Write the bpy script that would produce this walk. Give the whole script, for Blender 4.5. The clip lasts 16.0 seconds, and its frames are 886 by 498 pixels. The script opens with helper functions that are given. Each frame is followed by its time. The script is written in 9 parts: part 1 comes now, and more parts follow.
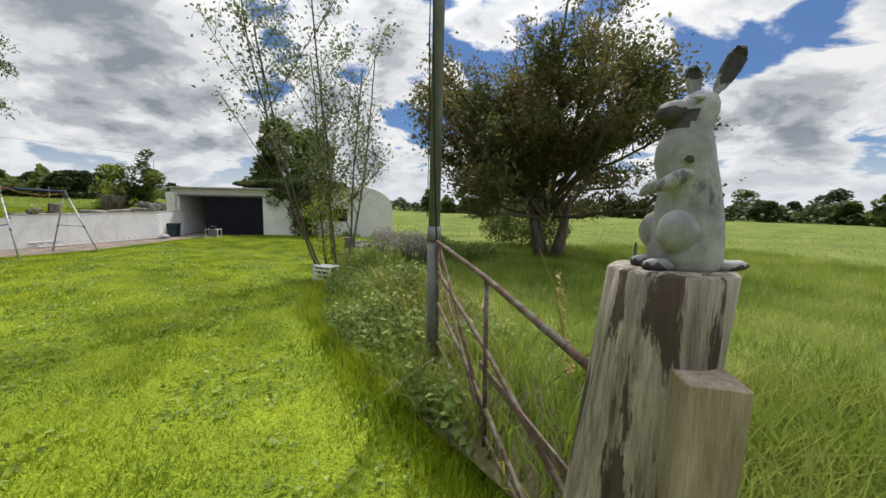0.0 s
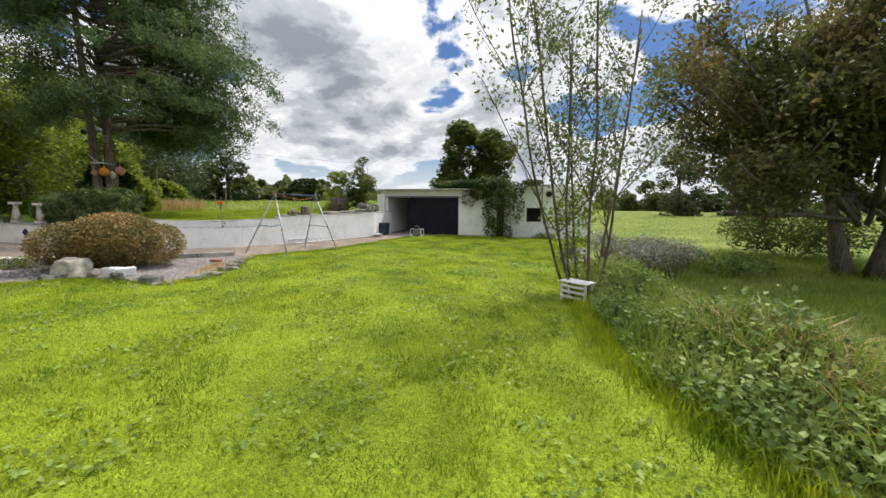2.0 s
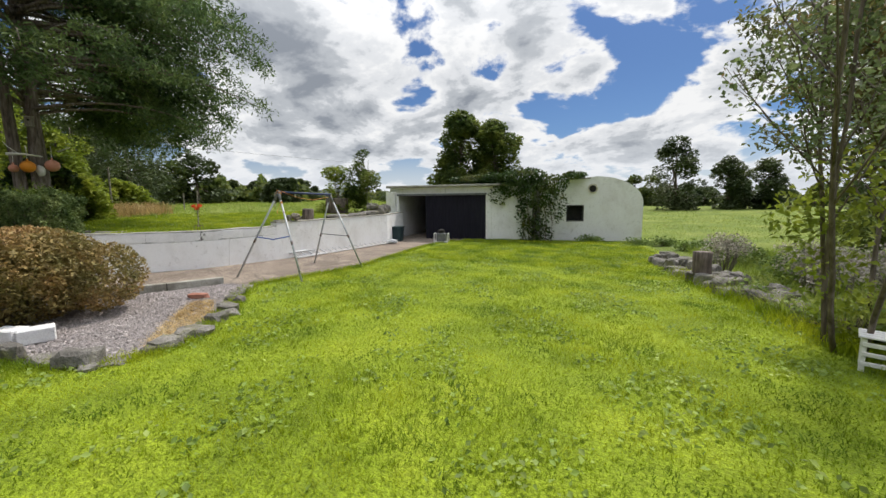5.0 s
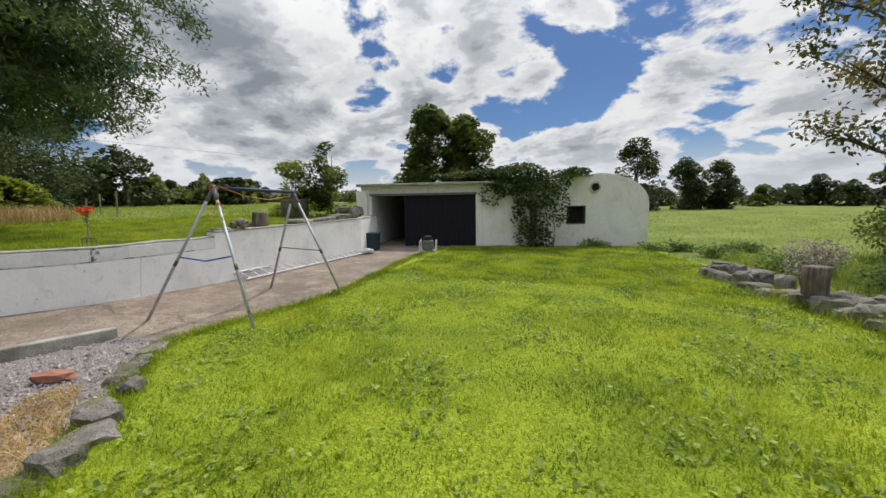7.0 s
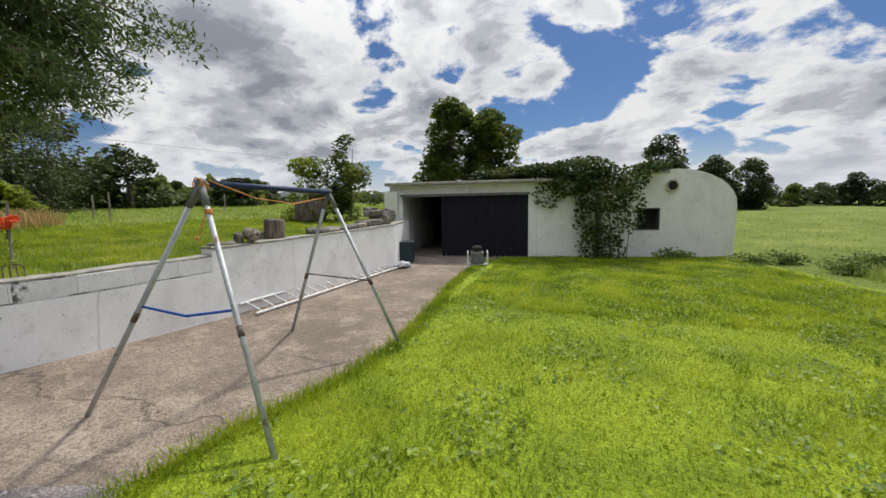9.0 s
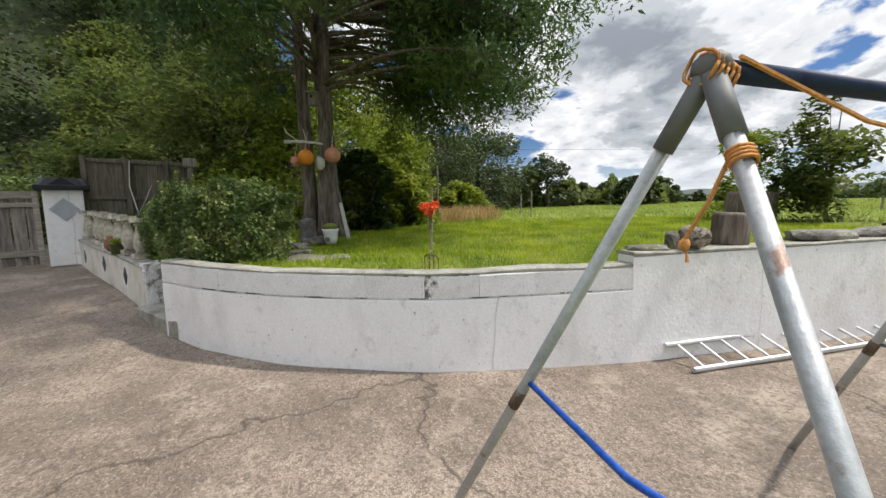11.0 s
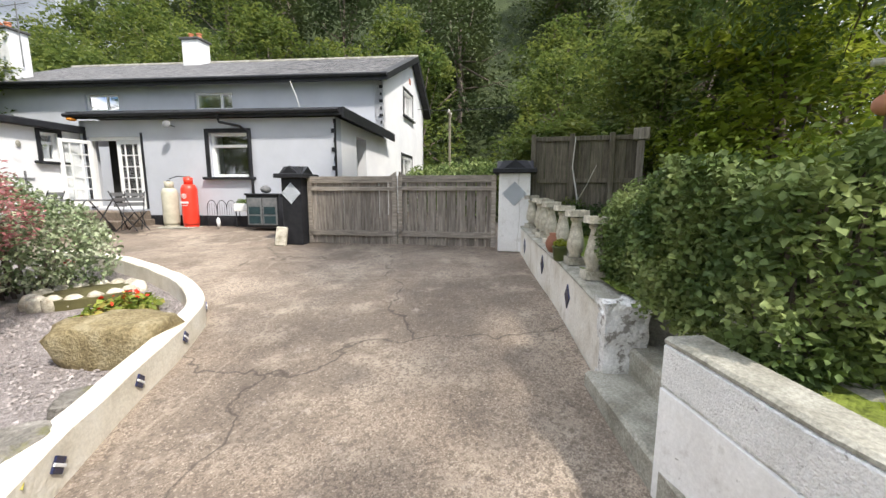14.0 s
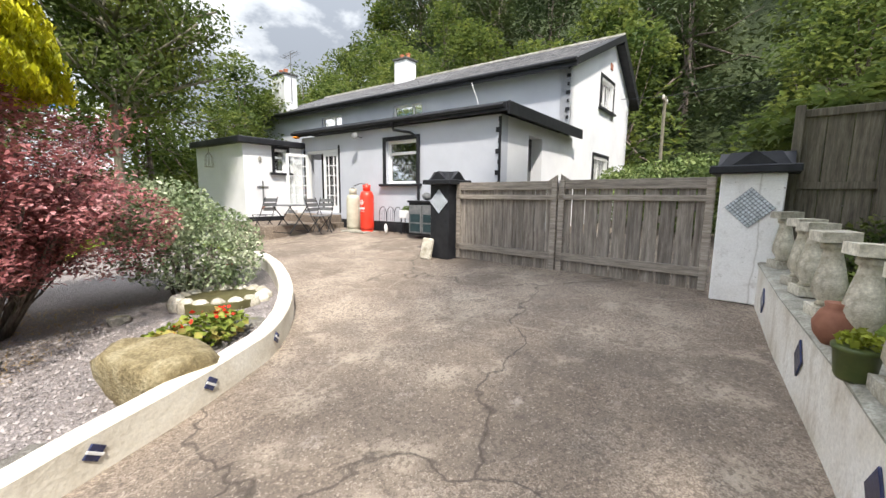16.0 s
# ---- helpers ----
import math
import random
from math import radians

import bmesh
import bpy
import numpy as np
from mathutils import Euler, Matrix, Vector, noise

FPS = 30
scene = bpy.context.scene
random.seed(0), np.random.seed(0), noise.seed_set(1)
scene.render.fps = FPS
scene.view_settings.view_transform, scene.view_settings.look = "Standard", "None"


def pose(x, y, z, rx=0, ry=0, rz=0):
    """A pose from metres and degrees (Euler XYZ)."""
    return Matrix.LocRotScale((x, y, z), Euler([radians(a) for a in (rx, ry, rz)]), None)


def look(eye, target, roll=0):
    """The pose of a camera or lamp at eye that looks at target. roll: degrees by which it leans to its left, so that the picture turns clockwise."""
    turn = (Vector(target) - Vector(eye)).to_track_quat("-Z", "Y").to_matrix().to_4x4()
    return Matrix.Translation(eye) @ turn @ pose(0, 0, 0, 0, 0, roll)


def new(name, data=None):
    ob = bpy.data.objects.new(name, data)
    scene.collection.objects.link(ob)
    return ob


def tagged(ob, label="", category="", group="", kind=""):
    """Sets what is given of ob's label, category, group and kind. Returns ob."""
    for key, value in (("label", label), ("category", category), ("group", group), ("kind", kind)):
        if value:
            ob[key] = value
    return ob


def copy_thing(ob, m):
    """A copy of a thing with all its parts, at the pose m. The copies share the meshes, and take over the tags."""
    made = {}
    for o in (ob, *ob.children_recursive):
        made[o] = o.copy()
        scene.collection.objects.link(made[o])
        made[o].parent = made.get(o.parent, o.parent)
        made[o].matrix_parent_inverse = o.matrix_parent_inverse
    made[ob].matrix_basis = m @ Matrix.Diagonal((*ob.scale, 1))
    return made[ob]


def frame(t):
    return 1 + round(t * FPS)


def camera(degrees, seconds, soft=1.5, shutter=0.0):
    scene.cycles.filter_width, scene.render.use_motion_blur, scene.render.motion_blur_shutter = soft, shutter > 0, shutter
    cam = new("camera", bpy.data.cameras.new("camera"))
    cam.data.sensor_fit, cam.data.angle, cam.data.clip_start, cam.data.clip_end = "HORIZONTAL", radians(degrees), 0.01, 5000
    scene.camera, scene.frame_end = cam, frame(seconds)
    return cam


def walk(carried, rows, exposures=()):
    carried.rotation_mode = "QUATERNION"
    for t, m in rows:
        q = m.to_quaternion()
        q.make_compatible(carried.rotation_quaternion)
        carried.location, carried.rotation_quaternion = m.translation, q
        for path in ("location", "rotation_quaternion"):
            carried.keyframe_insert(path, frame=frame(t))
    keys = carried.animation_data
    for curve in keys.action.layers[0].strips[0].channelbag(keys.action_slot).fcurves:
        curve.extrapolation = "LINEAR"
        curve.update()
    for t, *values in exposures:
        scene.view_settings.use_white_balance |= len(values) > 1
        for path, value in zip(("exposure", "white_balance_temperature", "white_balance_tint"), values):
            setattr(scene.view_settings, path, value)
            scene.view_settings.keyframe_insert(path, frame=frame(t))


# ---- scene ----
cam = camera(98.0, 16.0)
PATH = [
    (0, (0.51, 1.745, 1.502), (0.341, 3.725, 1.279), 1.1),
    (0.5, (0.11, 1.933, 1.536), (-0.356, 3.863, 1.297), 0.3),
    (1, (-0.372, 2.167, 1.503), (-1.044, 4.035, 1.261), 0.4),
    (1.5, (-0.923, 2.419, 1.512), (-1.832, 4.185, 1.273), 0.4),
    (2, (-1.483, 2.692, 1.545), (-2.429, 4.437, 1.3), 0.3),
    (2.5, (-2.053, 2.944, 1.517), (-3.005, 4.685, 1.27), 0.1),
    (3, (-2.613, 3.155, 1.539), (-3.583, 4.887, 1.294), 0.1),
    (3.2, (-2.819, 3.255, 1.546), (-3.792, 4.984, 1.301), 0.0),
    (5.3, (-5.065, 4.744, 1.531), (-5.89, 6.548, 1.281), -0.8),
    (5.5, (-5.229, 4.922, 1.525), (-6.052, 6.728, 1.279), -0.8),
    (6, (-5.724, 5.407, 1.511), (-6.474, 7.245, 1.263), -0.9),
    (6.5, (-6.217, 5.902, 1.506), (-6.936, 7.752, 1.26), -0.9),
    (7, (-6.701, 6.392, 1.509), (-7.333, 8.273, 1.262), -1.0),
    (7.5, (-7.228, 6.875, 1.547), (-7.841, 8.763, 1.301), -1.1),
    (8, (-7.714, 7.341, 1.578), (-8.314, 9.233, 1.332), -1.1),
    (10.3, (-9.797, 9.154, 1.471), (-11.095, 10.661, 1.26), -1.3),
    (10.5, (-10.027, 9.281, 1.447), (-11.533, 10.579, 1.228), -1.7),
    (10.8, (-10.329, 9.389, 1.434), (-12.142, 10.214, 1.249), -1.1),
    (11, (-10.511, 9.463, 1.43), (-12.42, 10.028, 1.231), -1.5),
    (11.5, (-10.938, 9.584, 1.428), (-12.925, 9.687, 1.232), -1.0),
    (12, (-11.357, 9.564, 1.458), (-13.335, 9.365, 1.238), -0.7),
    (12.5, (-11.893, 9.284, 1.461), (-13.807, 8.777, 1.184), -0.4),
    (13, (-12.447, 8.897, 1.506), (-14.275, 8.136, 1.221), -0.3),
    (13.5, (-12.904, 8.423, 1.565), (-14.652, 7.492, 1.284), -0.1),
    (14, (-13.299, 7.956, 1.637), (-14.865, 6.744, 1.353), 0.2),
    (14.5, (-13.695, 7.606, 1.687), (-14.83, 5.985, 1.403), 0.7),
    (15, (-14.117, 7.36, 1.744), (-15.001, 5.59, 1.456), 0.8),
    (15.5, (-14.576, 7.238, 1.771), (-15.308, 5.398, 1.493), 0.8),
    (16, (-15.041, 7.203, 1.728), (-15.814, 5.378, 1.459), 0.6),
]
walk(cam, [(t, look(eye, aim, roll)) for t, eye, aim, roll in PATH], [(0.0, -0.12), (1.0, 0.0), (3.0, 0.12), (5.5, -0.1), (8.0, -0.25), (10.5, 0.0), (11.5, 0.28), (12.5, 0.52), (13.5, 0.66), (14.5, 0.7), (16.0, 0.75)])

# ---- world, sun, exposure ----
SUN_AZ, SUN_EL = radians(79), radians(54)      # azimuth counted from +x towards +y
to_sun = Vector((math.cos(SUN_EL) * math.cos(SUN_AZ), math.cos(SUN_EL) * math.sin(SUN_AZ), math.sin(SUN_EL)))
sun = new("sun", bpy.data.lights.new("sun", "SUN"))
sun.data.energy, sun.data.angle, sun.data.color = 3.8, radians(3.0), (1.0, 0.925, 0.83)
sun.matrix_world = look(to_sun * 50, (0, 0, 0))
scene.view_settings.exposure = 0.0

world = bpy.data.worlds.new("world")
scene.world = world
world.use_nodes = True


def cloudy_sky():
    nt = world.node_tree
    nt.nodes.clear()
    N, L = nt.nodes.new, nt.links.new
    out, bg = N("ShaderNodeOutputWorld"), N("ShaderNodeBackground")
    sky = N("ShaderNodeTexSky")
    sky.sky_type, sky.sun_disc = "NISHITA", False
    sky.sun_elevation, sky.sun_rotation = SUN_EL, math.pi / 2 - SUN_AZ
    sky.air_density, sky.dust_density, sky.ozone_density = 1.0, 0.4, 2.0
    tc, sep = N("ShaderNodeTexCoord"), N("ShaderNodeSeparateXYZ")
    L(tc.outputs["Generated"], sep.inputs[0])
    add = N("ShaderNodeMath"); add.operation = "ADD"; add.inputs[1].default_value = 0.34
    mx = N("ShaderNodeMath"); mx.operation = "MAXIMUM"; mx.inputs[1].default_value = 0.0
    L(sep.outputs["Z"], mx.inputs[0]); L(mx.outputs[0], add.inputs[0])
    dx, dy = N("ShaderNodeMath"), N("ShaderNodeMath")
    dx.operation = dy.operation = "DIVIDE"
    L(sep.outputs["X"], dx.inputs[0]); L(add.outputs[0], dx.inputs[1])
    L(sep.outputs["Y"], dy.inputs[0]); L(add.outputs[0], dy.inputs[1])
    com = N("ShaderNodeCombineXYZ")
    L(dx.outputs[0], com.inputs[0]); L(dy.outputs[0], com.inputs[1])

    def fbm(scale, detail, rough, off, dist=0.0):
        m = N("ShaderNodeMapping"); m.inputs["Location"].default_value = off
        n = N("ShaderNodeTexNoise")
        n.inputs["Scale"].default_value, n.inputs["Detail"].default_value = scale, detail
        n.inputs["Roughness"].default_value, n.inputs["Distortion"].default_value = rough, dist
        L(com.outputs[0], m.inputs["Vector"]); L(m.outputs[0], n.inputs["Vector"])
        return n

    def ramp(src, *stops):
        r = N("ShaderNodeValToRGB")
        r.color_ramp.interpolation = "EASE"
        el = r.color_ramp.elements
        while len(el) < len(stops):
            el.new(0.5)
        for e, (p, c) in zip(el, stops):
            e.position, e.color = p, (*c, 1) if isinstance(c, tuple) else (c, c, c, 1)
        L(src, r.inputs[0])
        return r

    body = fbm(2.3, 12, 0.56, (3.1, 0.7, 0), 0.25)

    # cloud banks and clear gaps: (direction, spread, thickening)
    density = body.outputs["Fac"]
    for way, spread, amount in (((-0.64, 0.70, 0.31), 0.962, 0.12), ((-0.655, 0.735, 0.18), 0.984, 0.11), ((0.40, 0.90, 0.16), 0.90, 0.09), ((-0.2, 0.95, 0.15), 0.96, 0.07), ((-0.40, 0.83, 0.41), 0.95, 0.05),
                                ((-0.79, 0.54, 0.29), 0.96, 0.07), ((-0.38, 0.88, 0.29), 0.982, -0.085), ((-0.05, 0.95, 0.29), 0.972, -0.075), ((0.22, 0.94, 0.24), 0.98, -0.06), ((0.42, 0.84, 0.36), 0.955, -0.10),
                                ((-0.74, 0.645, 0.20), 0.989, -0.10), ((-0.83, 0.55, 0.13), 0.989, -0.09), ((-0.47, 0.83, 0.28), 0.992, -0.05), ((0.0, -0.93, 0.37), 0.85, 0.20)):
        unit = Vector(way).normalized()
        dot = N("ShaderNodeVectorMath"); dot.operation = "DOT_PRODUCT"; dot.inputs[1].default_value = unit
        L(tc.outputs["Generated"], dot.inputs[0])
        fall = N("ShaderNodeMapRange"); fall.interpolation_type = "SMOOTHERSTEP"
        fall.inputs["From Min"].default_value, fall.inputs["From Max"].default_value = spread, 1.0
        fall.inputs["To Max"].default_value = amount
        L(dot.outputs["Value"], fall.inputs["Value"])
        total = N("ShaderNodeMath"); total.operation = "ADD"
        L(density, total.inputs[0]); L(fall.outputs[0], total.inputs[1])
        density = total.outputs[0]
    cover = ramp(density, (0.43, 0.0), (0.49, 1.0))
    # sunlit edges, greyer where the cloud is thick
    shade = fbm(4.5, 10, 0.6, (1.4, 4.9, 1.0), 0.3)
    mixd = N("ShaderNodeMath"); mixd.operation = "MULTIPLY_ADD"
    mixd.inputs[1].default_value = 0.5
    L(shade.outputs["Fac"], mixd.inputs[0]); L(density, mixd.inputs[2])
    tone = ramp(mixd.outputs[0], (0.725, (0.97, 0.975, 0.98)), (0.80, (0.80, 0.82, 0.85)), (0.88, (0.52, 0.55, 0.59)), (0.98, (0.30, 0.33, 0.38)))
    blue = N("ShaderNodeVectorMath"); blue.operation = "SCALE"; blue.inputs["Scale"].default_value = 0.06
    deep = N("ShaderNodeVectorMath"); deep.operation = "MULTIPLY"; deep.inputs[1].default_value = (0.72, 0.95, 1.3)
    L(sky.outputs[0], deep.inputs[0]); L(deep.outputs[0], blue.inputs[0])
    mix = N("ShaderNodeMix"); mix.data_type = "RGBA"
    L(cover.outputs[0], mix.inputs[0]); L(blue.outputs[0], mix.inputs[6]); L(tone.outputs[0], mix.inputs[7])
    # a milky band of haze low over the horizon
    haze = ramp(sep.outputs["Z"], (0.0, 0.75), (0.16, 0.0))
    mix2 = N("ShaderNodeMix"); mix2.data_type = "RGBA"
    mix2.inputs[7].default_value = (0.80, 0.84, 0.90, 1)
    L(haze.outputs[0], mix2.inputs[0]); L(mix.outputs[2], mix2.inputs[6])
    # cloud cover brightens smoothly towards the zenith
    lift_up = N("ShaderNodeMapRange")
    lift_up.interpolation_type = "SMOOTHSTEP"
    lift_up.inputs["From Min"].default_value, lift_up.inputs["From Max"].default_value = 0.25, 1.0
    lift_up.inputs["To Min"].default_value, lift_up.inputs["To Max"].default_value = 1.0, 2.3
    zen = N("ShaderNodeVectorMath"); zen.operation = "SCALE"
    L(sep.outputs["Z"], lift_up.inputs["Value"])
    L(mix2.outputs[2], zen.inputs[0]); L(lift_up.outputs[0], zen.inputs["Scale"])
    L(zen.outputs[0], bg.inputs[0])
    bg.inputs[1].default_value = 0.97
    L(bg.outputs[0], out.inputs[0])


cloudy_sky()


# ---- materials ----
def material(name, stops, scale=4.0, detail=6.0, rough=0.8, bump=0.3, bump_scale=None, metal=0.0, random_tint=0.0, fine=None,
             stretch=(1, 1, 1), coords="Object", island=0.0, spec=0.3, bump_dist=0.01, translucent=0.0):
    """stops: (position, colour) over a noise of that scale; fine: (scale, strength) of a second, smaller grain."""
    m = bpy.data.materials.new(name)
    m.use_nodes = True
    nt = m.node_tree
    N, L = nt.nodes.new, nt.links.new
    bsdf = nt.nodes["Principled BSDF"]
    bsdf.inputs["Roughness"].default_value, bsdf.inputs["Metallic"].default_value = rough, metal
    bsdf.inputs["Specular IOR Level"].default_value = spec
    tc, mp = N("ShaderNodeTexCoord"), N("ShaderNodeMapping")
    mp.inputs["Scale"].default_value = stretch
    if coords == "World":
        geo = N("ShaderNodeNewGeometry")
        L(geo.outputs["Position"], mp.inputs["Vector"])
    else:
        L(tc.outputs[coords], mp.inputs["Vector"])
    n = N("ShaderNodeTexNoise")
    n.inputs["Scale"].default_value, n.inputs["Detail"].default_value, n.inputs["Roughness"].default_value = scale, detail, 0.6
    L(mp.outputs[0], n.inputs["Vector"])
    r = N("ShaderNodeValToRGB")
    el = r.color_ramp.elements
    while len(el) < len(stops):
        el.new(0.5)
    for e, (p, c) in zip(el, stops):
        e.position, e.color = p, (*c, 1)
    L(n.outputs["Fac"], r.inputs[0])
    col = r.outputs[0]
    height = n.outputs["Fac"]
    if fine:
        f = N("ShaderNodeTexNoise")
        f.inputs["Scale"].default_value, f.inputs["Detail"].default_value, f.inputs["Roughness"].default_value = fine[0], 3, 0.7
        L(mp.outputs[0], f.inputs["Vector"])
        fr = N("ShaderNodeMapRange")
        fr.inputs["From Min"].default_value, fr.inputs["From Max"].default_value = 0.3, 0.7
        fr.inputs["To Min"].default_value, fr.inputs["To Max"].default_value = 1 - fine[1], 1 + fine[1]
        L(f.outputs["Fac"], fr.inputs["Value"])
        mul = N("ShaderNodeVectorMath"); mul.operation = "SCALE"
        L(col, mul.inputs[0]); L(fr.outputs[0], mul.inputs["Scale"])
        col, height = mul.outputs[0], f.outputs["Fac"]
    if random_tint or island:
        rnd = N("ShaderNodeObjectInfo").outputs["Random"] if random_tint else N("ShaderNodeNewGeometry").outputs["Random Per Island"]
        amount = random_tint or island
        rr = N("ShaderNodeMapRange")
        rr.inputs["To Min"].default_value, rr.inputs["To Max"].default_value = 1 - amount, 1 + amount
        L(rnd, rr.inputs["Value"])
        mul = N("ShaderNodeVectorMath"); mul.operation = "SCALE"
        L(col, mul.inputs[0]); L(rr.outputs[0], mul.inputs["Scale"])
        col = mul.outputs[0]
    L(col, bsdf.inputs["Base Color"])
    if bump:
        if bump_scale:
            b2 = N("ShaderNodeTexNoise")
            b2.inputs["Scale"].default_value, b2.inputs["Detail"].default_value = bump_scale, 4
            L(mp.outputs[0], b2.inputs["Vector"])
            height = b2.outputs["Fac"]
        b = N("ShaderNodeBump")
        b.inputs["Strength"].default_value, b.inputs["Distance"].default_value = bump, bump_dist
        L(height, b.inputs["Height"]); L(b.outputs[0], bsdf.inputs["Normal"])
    if translucent:
        tr, ms = N("ShaderNodeBsdfTranslucent"), N("ShaderNodeMixShader")
        ms.inputs[0].default_value = translucent
        out = nt.nodes["Material Output"]
        L(col, tr.inputs[0]); L(bsdf.outputs[0], ms.inputs[1]); L(tr.outputs[0], ms.inputs[2]); L(ms.outputs[0], out.inputs[0])
    return m


def leafy(name, dark, mid, light, scale=0.9, translucent=0.35, rough=0.55, island=0.35):
    return material(name, [(0.34, dark), (0.5, mid), (0.66, light)], scale=scale, detail=3, rough=rough, bump=0, island=island, spec=0.25,
                    translucent=translucent, coords="World")


def mixed(m, stops, scale, position=(0.45, 0.55), colour=(0, 0, 0), stretch=(1, 1, 1), detail=8, coords="Object", roughness=0.65):
    """Lays patches of a second colour, shaped by their own noise, over a material's colour."""
    nt = m.node_tree
    N, L = nt.nodes.new, nt.links.new
    bsdf = nt.nodes["Principled BSDF"]
    link = bsdf.inputs["Base Color"].links[0]
    old = link.from_socket
    mp, n, r, mx = N("ShaderNodeMapping"), N("ShaderNodeTexNoise"), N("ShaderNodeMapRange"), N("ShaderNodeMix")
    mp.inputs["Scale"].default_value = stretch
    mp.inputs["Location"].default_value = (scale * 3.7, scale * 1.3, 2.0)
    L((N("ShaderNodeNewGeometry").outputs["Position"] if coords == "World" else N("ShaderNodeTexCoord").outputs[coords]), mp.inputs["Vector"])
    n.inputs["Scale"].default_value, n.inputs["Detail"].default_value, n.inputs["Roughness"].default_value = scale, detail, roughness
    L(mp.outputs[0], n.inputs["Vector"])
    r.inputs["From Min"].default_value, r.inputs["From Max"].default_value = position
    r.inputs["To Max"].default_value = stops
    L(n.outputs["Fac"], r.inputs["Value"])
    mx.data_type = "RGBA"
    mx.inputs[7].default_value = (*colour, 1)
    L(r.outputs[0], mx.inputs[0]); L(old, mx.inputs[6]); L(mx.outputs[2], bsdf.inputs["Base Color"])
    return m


M = {}
M["soil"] = material("soil", [(0.35, (0.05, 0.045, 0.02)), (0.6, (0.13, 0.12, 0.05))], scale=1.5, coords="World", bump=0.6, bump_scale=20)
M["turf"] = material("turf", [(0.3, (0.14, 0.20, 0.010)), (0.5, (0.23, 0.31, 0.014)), (0.7, (0.31, 0.38, 0.022))], scale=0.9, coords="World",
                     fine=(40, 0.4), bump=0.9, bump_scale=60, bump_dist=0.03, rough=0.9)
M["blade"] = leafy("blade", (0.12, 0.20, 0.010), (0.27, 0.35, 0.014), (0.42, 0.47, 0.026), scale=1.3, translucent=0.5, island=0.22)
M["field"] = material("field", [(0.3, (0.09, 0.14, 0.018)), (0.5, (0.15, 0.20, 0.027)), (0.7, (0.24, 0.27, 0.06))], scale=0.35, coords="World",
                      fine=(9, 0.35), bump=1.0, bump_scale=14, bump_dist=0.08, rough=0.95)
M["field_blade"] = leafy("field_blade", (0.15, 0.22, 0.024), (0.25, 0.33, 0.045), (0.40, 0.43, 0.12), scale=0.6, translucent=0.45, island=0.18)
M["dry_blade"] = leafy("dry_blade", (0.34, 0.23, 0.09), (0.50, 0.36, 0.16), (0.60, 0.46, 0.24), translucent=0.25)
M["concrete"] = material("concrete", [(0.32, (0.175, 0.138, 0.108)), (0.5, (0.27, 0.219, 0.174)), (0.68, (0.37, 0.309, 0.247))], scale=0.8, detail=9, coords="World",
                         fine=(85, 0.65), bump=0.8, bump_scale=110, bump_dist=0.007, rough=0.9)
mixed(M["concrete"], 0.75, 0.45, (0.48, 0.60), (0.155, 0.125, 0.10), coords="World")
mixed(M["concrete"], 0.6, 1.7, (0.54, 0.64), (0.43, 0.362, 0.287), coords="World")
mixed(M["concrete"], 0.6, 6.0, (0.56, 0.66), (0.13, 0.105, 0.085), coords="World")
mixed(M["concrete"], 0.5, 3.0, (0.50, 0.72), (0.125, 0.105, 0.09), coords="World")
mixed(M["concrete"], 0.5, 3.6, (0.60, 0.70), (0.44, 0.385, 0.33), coords="World")
mixed(M["concrete"], 0.65, 30, (0.51, 0.60), (0.115, 0.09, 0.072), coords="World", detail=3)
mixed(M["concrete"], 0.5, 48, (0.58, 0.65), (0.50, 0.43, 0.35), coords="World", detail=3)


def cracks(m, scale, width, colour, wobble=0.5, strength=0.8):
    """Thin wandering cracks over a ground material."""
    nt = m.node_tree
    N, L = nt.nodes.new, nt.links.new
    bsdf = nt.nodes["Principled BSDF"]
    old = bsdf.inputs["Base Color"].links[0].from_socket
    geo, n, add, v, r, mx = N("ShaderNodeNewGeometry"), N("ShaderNodeTexNoise"), N("ShaderNodeMixRGB"), N("ShaderNodeTexVoronoi"), N("ShaderNodeMapRange"), N("ShaderNodeMix")
    n.inputs["Scale"].default_value, n.inputs["Detail"].default_value = 1.6, 6
    L(geo.outputs["Position"], n.inputs["Vector"])
    add.blend_type, add.inputs[0].default_value = "ADD", wobble
    L(geo.outputs["Position"], add.inputs[1]); L(n.outputs["Color"], add.inputs[2])
    v.feature, v.voronoi_dimensions = "DISTANCE_TO_EDGE", "2D"
    v.inputs["Scale"].default_value = scale
    L(add.outputs[0], v.inputs["Vector"])
    r.inputs["From Max"].default_value = width
    r.inputs["To Min"].default_value, r.inputs["To Max"].default_value = strength, 0.0
    L(v.outputs["Distance"], r.inputs["Value"])
    mx.data_type = "RGBA"
    mx.inputs[7].default_value = (*colour, 1)
    L(r.outputs[0], mx.inputs[0]); L(old, mx.inputs[6]); L(mx.outputs[2], bsdf.inputs["Base Color"])


